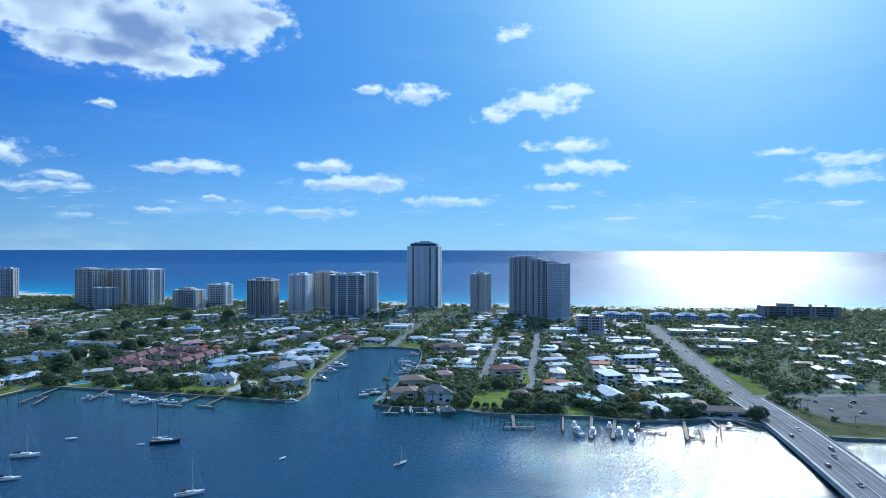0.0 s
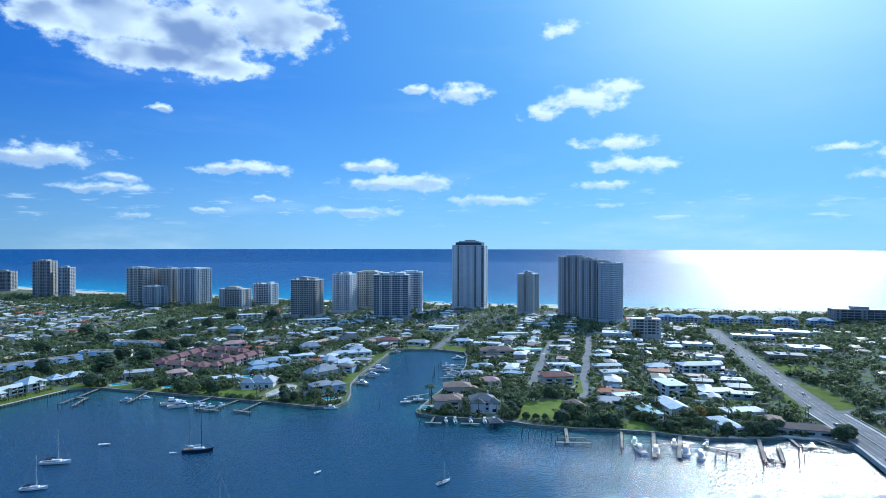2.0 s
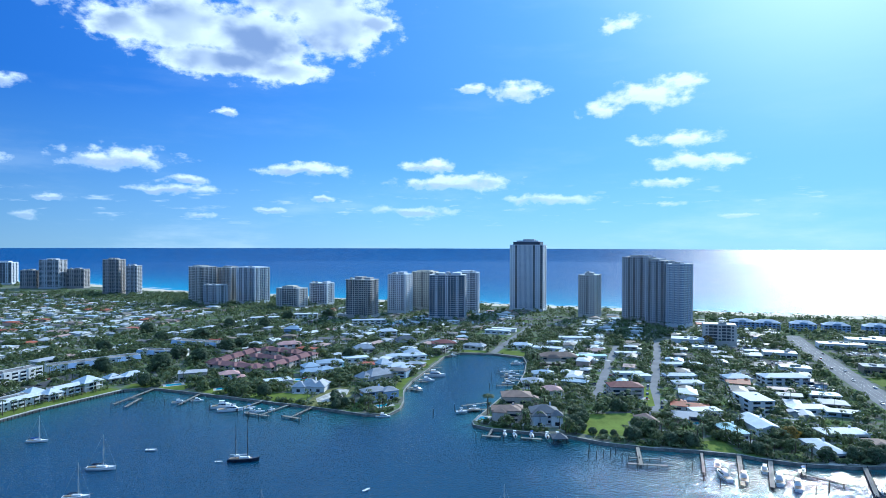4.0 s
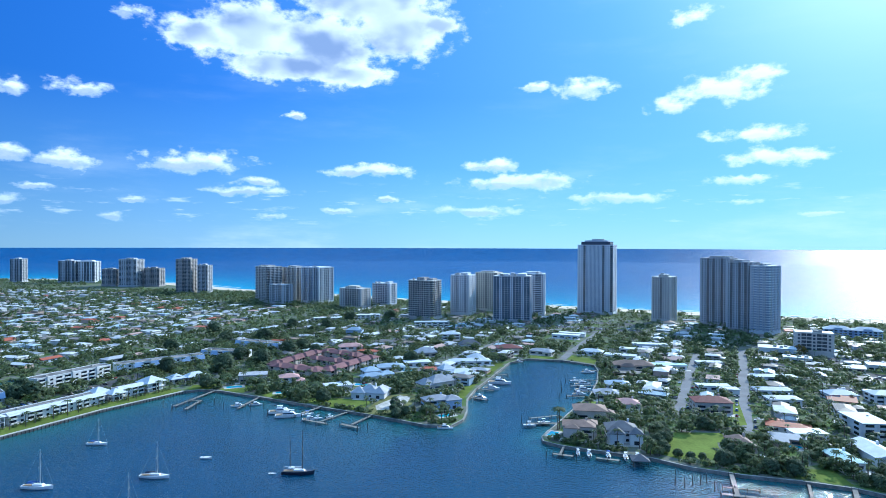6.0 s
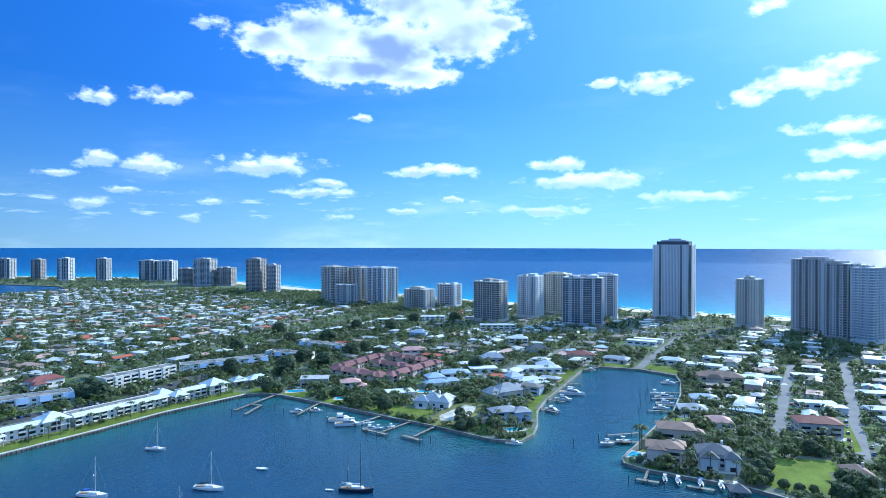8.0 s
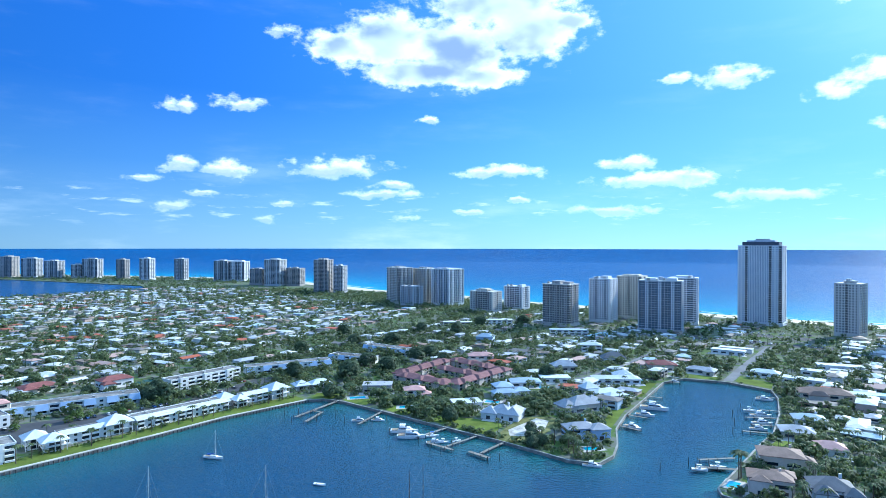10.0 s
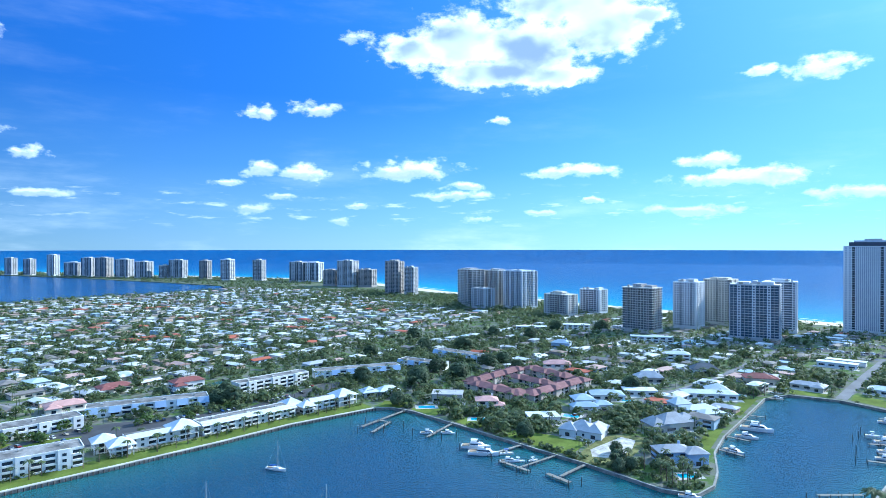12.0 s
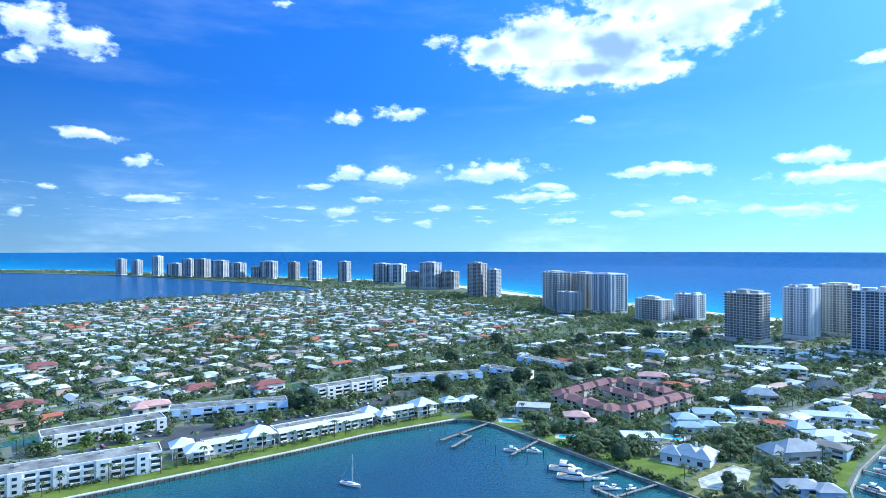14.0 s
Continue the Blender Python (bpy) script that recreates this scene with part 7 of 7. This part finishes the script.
def make_shade_trees():
    """The large dark trees that stand above the gardens."""
    rng = np.random.default_rng(11)
    shapes = [mesh_of("crown", *crown_shape(rng, 190, 7.4, 13.0, 0.8, leaves=14, size=0.2), PINE) for _ in range(3)]
    spots = [(-388, 532, 1.0), (-463, 628, 0.9), (-342, 549, 1.2), (-328, 587, 1.1), (-399, 707, 1.2), (-326, 662, 1.0), (-418, 428, 0.9), (-432, 432, 1.0), (-427, 420, 0.8),
             (-474, 406, 0.7), (-377, 822, 1.2), (-495, 744, 1.1), (-421, 810, 1.1), (-381, 907, 1.1), (-334, 949, 1.1), (-318, 492, 0.75), (-210, 478, 0.7), (-330, 640, 1.1)]
    spots += [(-156, 480, 0.5), (-194, 630, 0.9), (-150, 466, 0.55), (-146, 455, 0.5), (-142, 460, 0.5), (16, 464, 0.6), (13, 440, 0.6), (44, 484, 0.6), (204, 396, 0.7), (210, 402, 0.6), (142, 403, 0.55),
              (166, 404, 0.6), (174, 410, 0.6), (110, 408, 0.5), (77, 414, 0.6), (66, 416, 0.55), (46, 420, 0.6), (156, 404, 0.6), (-360, 600, 1.0), (-300, 640, 0.9), (-440, 690, 1.0), (17, 432, 0.5), (18, 447, 0.55), (20, 456, 0.5), (19, 470, 0.5), (24, 427, 0.32), (30, 425, 0.3), (36, 425, 0.3), (52, 446, 0.5), (52, 436, 0.5)]
    first = None
    for x, y, size in spots:
        m = pose(x, y, LAND_Z, 0, 0, rng.uniform(0, 360)) @ Matrix.Scale(size, 4)
        t = thing("shade_tree", 0, 0, 0, 0, "large dense dark green shade tree", "tree", "large shade trees")
        t.matrix_basis = m
        if first is None:
            first = part("trunk", trunk_mesh(rng, 11.0, 0.6, 7, 4.2), BARK, t)
        else:
            again(first, "trunk", Matrix.Identity(4), t)
        crown = new("crown", shapes[int(rng.integers(3))])
        crown.parent = t
        TAKEN.append((x, y, 5.0 * size))


make_shade_trees()
make_trees()


def make_far_cars():
    """Parked cars by the beach, too far to pick apart."""
    bm = bmesh.new()
    tones = []
    for x0, y0, wide, deep, n in ((150, 830, 110, 60, 70), (330, 860, 160, 40, 70), (300, 740, 80, 50, 30), (-250, 905, 120, 40, 40), (-100, 1000, 120, 30, 30), (192, 568, 28, 16, 16), (198, 670, 48, 24, 26), (196, 745, 60, 24, 30), (152, 604, 20, 24, 10), (-110, 915, 140, 24, 40)):
        for _ in range(n):
            m = pose(x0 + random.uniform(0, wide), y0 + random.uniform(0, deep), LAND_Z + 0.1, 0, 0, random.choice((80, 170)))
            k = len(bm.faces)
            box(bm, -2.2, 2.2, -0.9, 0.9, 0.3, 0.95, m)
            box(bm, -1.2, 1.0, -0.75, 0.75, 0.951, 1.45, m)
            tones += [random.random()] * (len(bm.faces) - k)
    ob = linked("distant_cars", bm, palette("distant_car_paint", [(0.5, (0.75, 0.75, 0.75)), (0.25, (0.1, 0.1, 0.12)), (0.25, (0.35, 0.36, 0.38))], 0.3, 0.1, per="island"))
    ob.data.attributes.new("tone", "FLOAT", "FACE").data.foreach_set("value", tones)
    tagged(ob, "rows of parked cars near the beach", "cars", kind="stuff")


make_far_cars()


def make_turning_trees():
    """Two trees with yellowing leaves."""
    rng = np.random.default_rng(5)
    leaf = foliage("yellowing_leaves", (0.30, 0.24, 0.05), (0.36, 0.25, 0.06))
    for x, y, size in ((134, 430, 0.8), (178, 786, 0.9)):
        t = thing("tree", x, y, LAND_Z, 0, "broad garden tree with yellowing orange leaves", "tree")
        part("trunk", trunk_mesh(rng, 9.0 * size, 0.4, 6, 3.5 * size), BARK, t)
        new("crown", mesh_of("crown", *crown_shape(rng, 70, 6.0 * size, 11.0 * size, 3.0, size=0.26), leaf)).parent = t


make_turning_trees()


def make_car_park_trees():
    """Round bright green trees on the grass between the waterfront apartment blocks."""
    rng = np.random.default_rng(21)
    leaf = foliage("bright_green_leaves", (0.12, 0.20, 0.05), (0.17, 0.25, 0.07))
    shape = mesh_of("crown", *crown_shape(rng, 60, 3.4, 6.4, 0.7, leaves=9, size=0.26), leaf)
    trunk = None
    for x, y, size in CAR_PARK_TREES:
        t = thing("round_tree", 0, 0, 0, 0, "small round bright green tree by the car park", "tree", "car park trees")
        t.matrix_basis = pose(x, y, LAND_Z, 0, 0, rng.uniform(0, 360)) @ Matrix.Scale(size, 4)
        if trunk is None:
            trunk = part("trunk", trunk_mesh(rng, 4.6, 0.2, 5, 1.6), BARK, t)
        else:
            again(trunk, "trunk", Matrix.Identity(4), t)
        new("crown", shape).parent = t


CAR_PARK_TREES = [(-447, 294, 1.1), (-439, 310, 0.9), (-435, 311, 0.8), (-449, 328, 1.0), (-427, 284, 0.7), (-423, 366, 1.0), (-452, 273, 1.0), (-445, 275, 0.8), (-443, 308, 0.8), (-422, 373, 0.7), (-422, 360, 0.7), (-409, 416, 0.8), (-433, 334, 0.7), (-408, 387, 0.8)]
make_car_park_trees()


def make_power_line():
    """Timber poles with cross-arms, and the wires that sag between them."""
    spots = [(116, 470), (123, 506), (131, 545), (139, 585), (147, 632), (156, 690), (166, 745), (176, 775)]
    wires = bmesh.new()
    ends = []
    for i, (x, y) in enumerate(spots):
        t = thing("utility_pole", x, y, LAND_Z, 10, "weathered timber utility pole with cross-arm", "utility pole", "utility poles")
        bm = bmesh.new()
        tube(bm, (0, 0, -0.5), (0, 0, 12.5), 0.22, 0.15, 8)
        part("shaft", bm, BARK, t)
        part("crossarm", boxed(-1.6, 1.6, -0.1, 0.1, 11.4, 11.65), TIMBER, t)
        for sx in (-1.4, 0.5, 1.4):
            bm = bmesh.new()
            tube(bm, (sx, 0, 11.64), (sx, 0, 12.0), 0.09, 0.06)
            part("insulator", bm, CONCRETE, t)
        ends.append([pose(x, y, LAND_Z, 0, 0, 10) @ Vector((sx, 0, 12.0)) for sx in (-1.4, 0.5, 1.4)])
    for a, b in zip(ends, ends[1:]):
        for p, q in zip(a, b):
            last = p
            for k in range(1, 7):
                u = k / 6
                here = p.lerp(q, u) - Vector((0, 0, 3.2 * u * (1 - u)))
                tube(wires, last, here, 0.045, 0.045, 3)
                last = here
    tagged(linked("overhead_wires", wires, ALLOY), "sagging overhead wires between utility poles", "wires", kind="structure")


make_power_line()
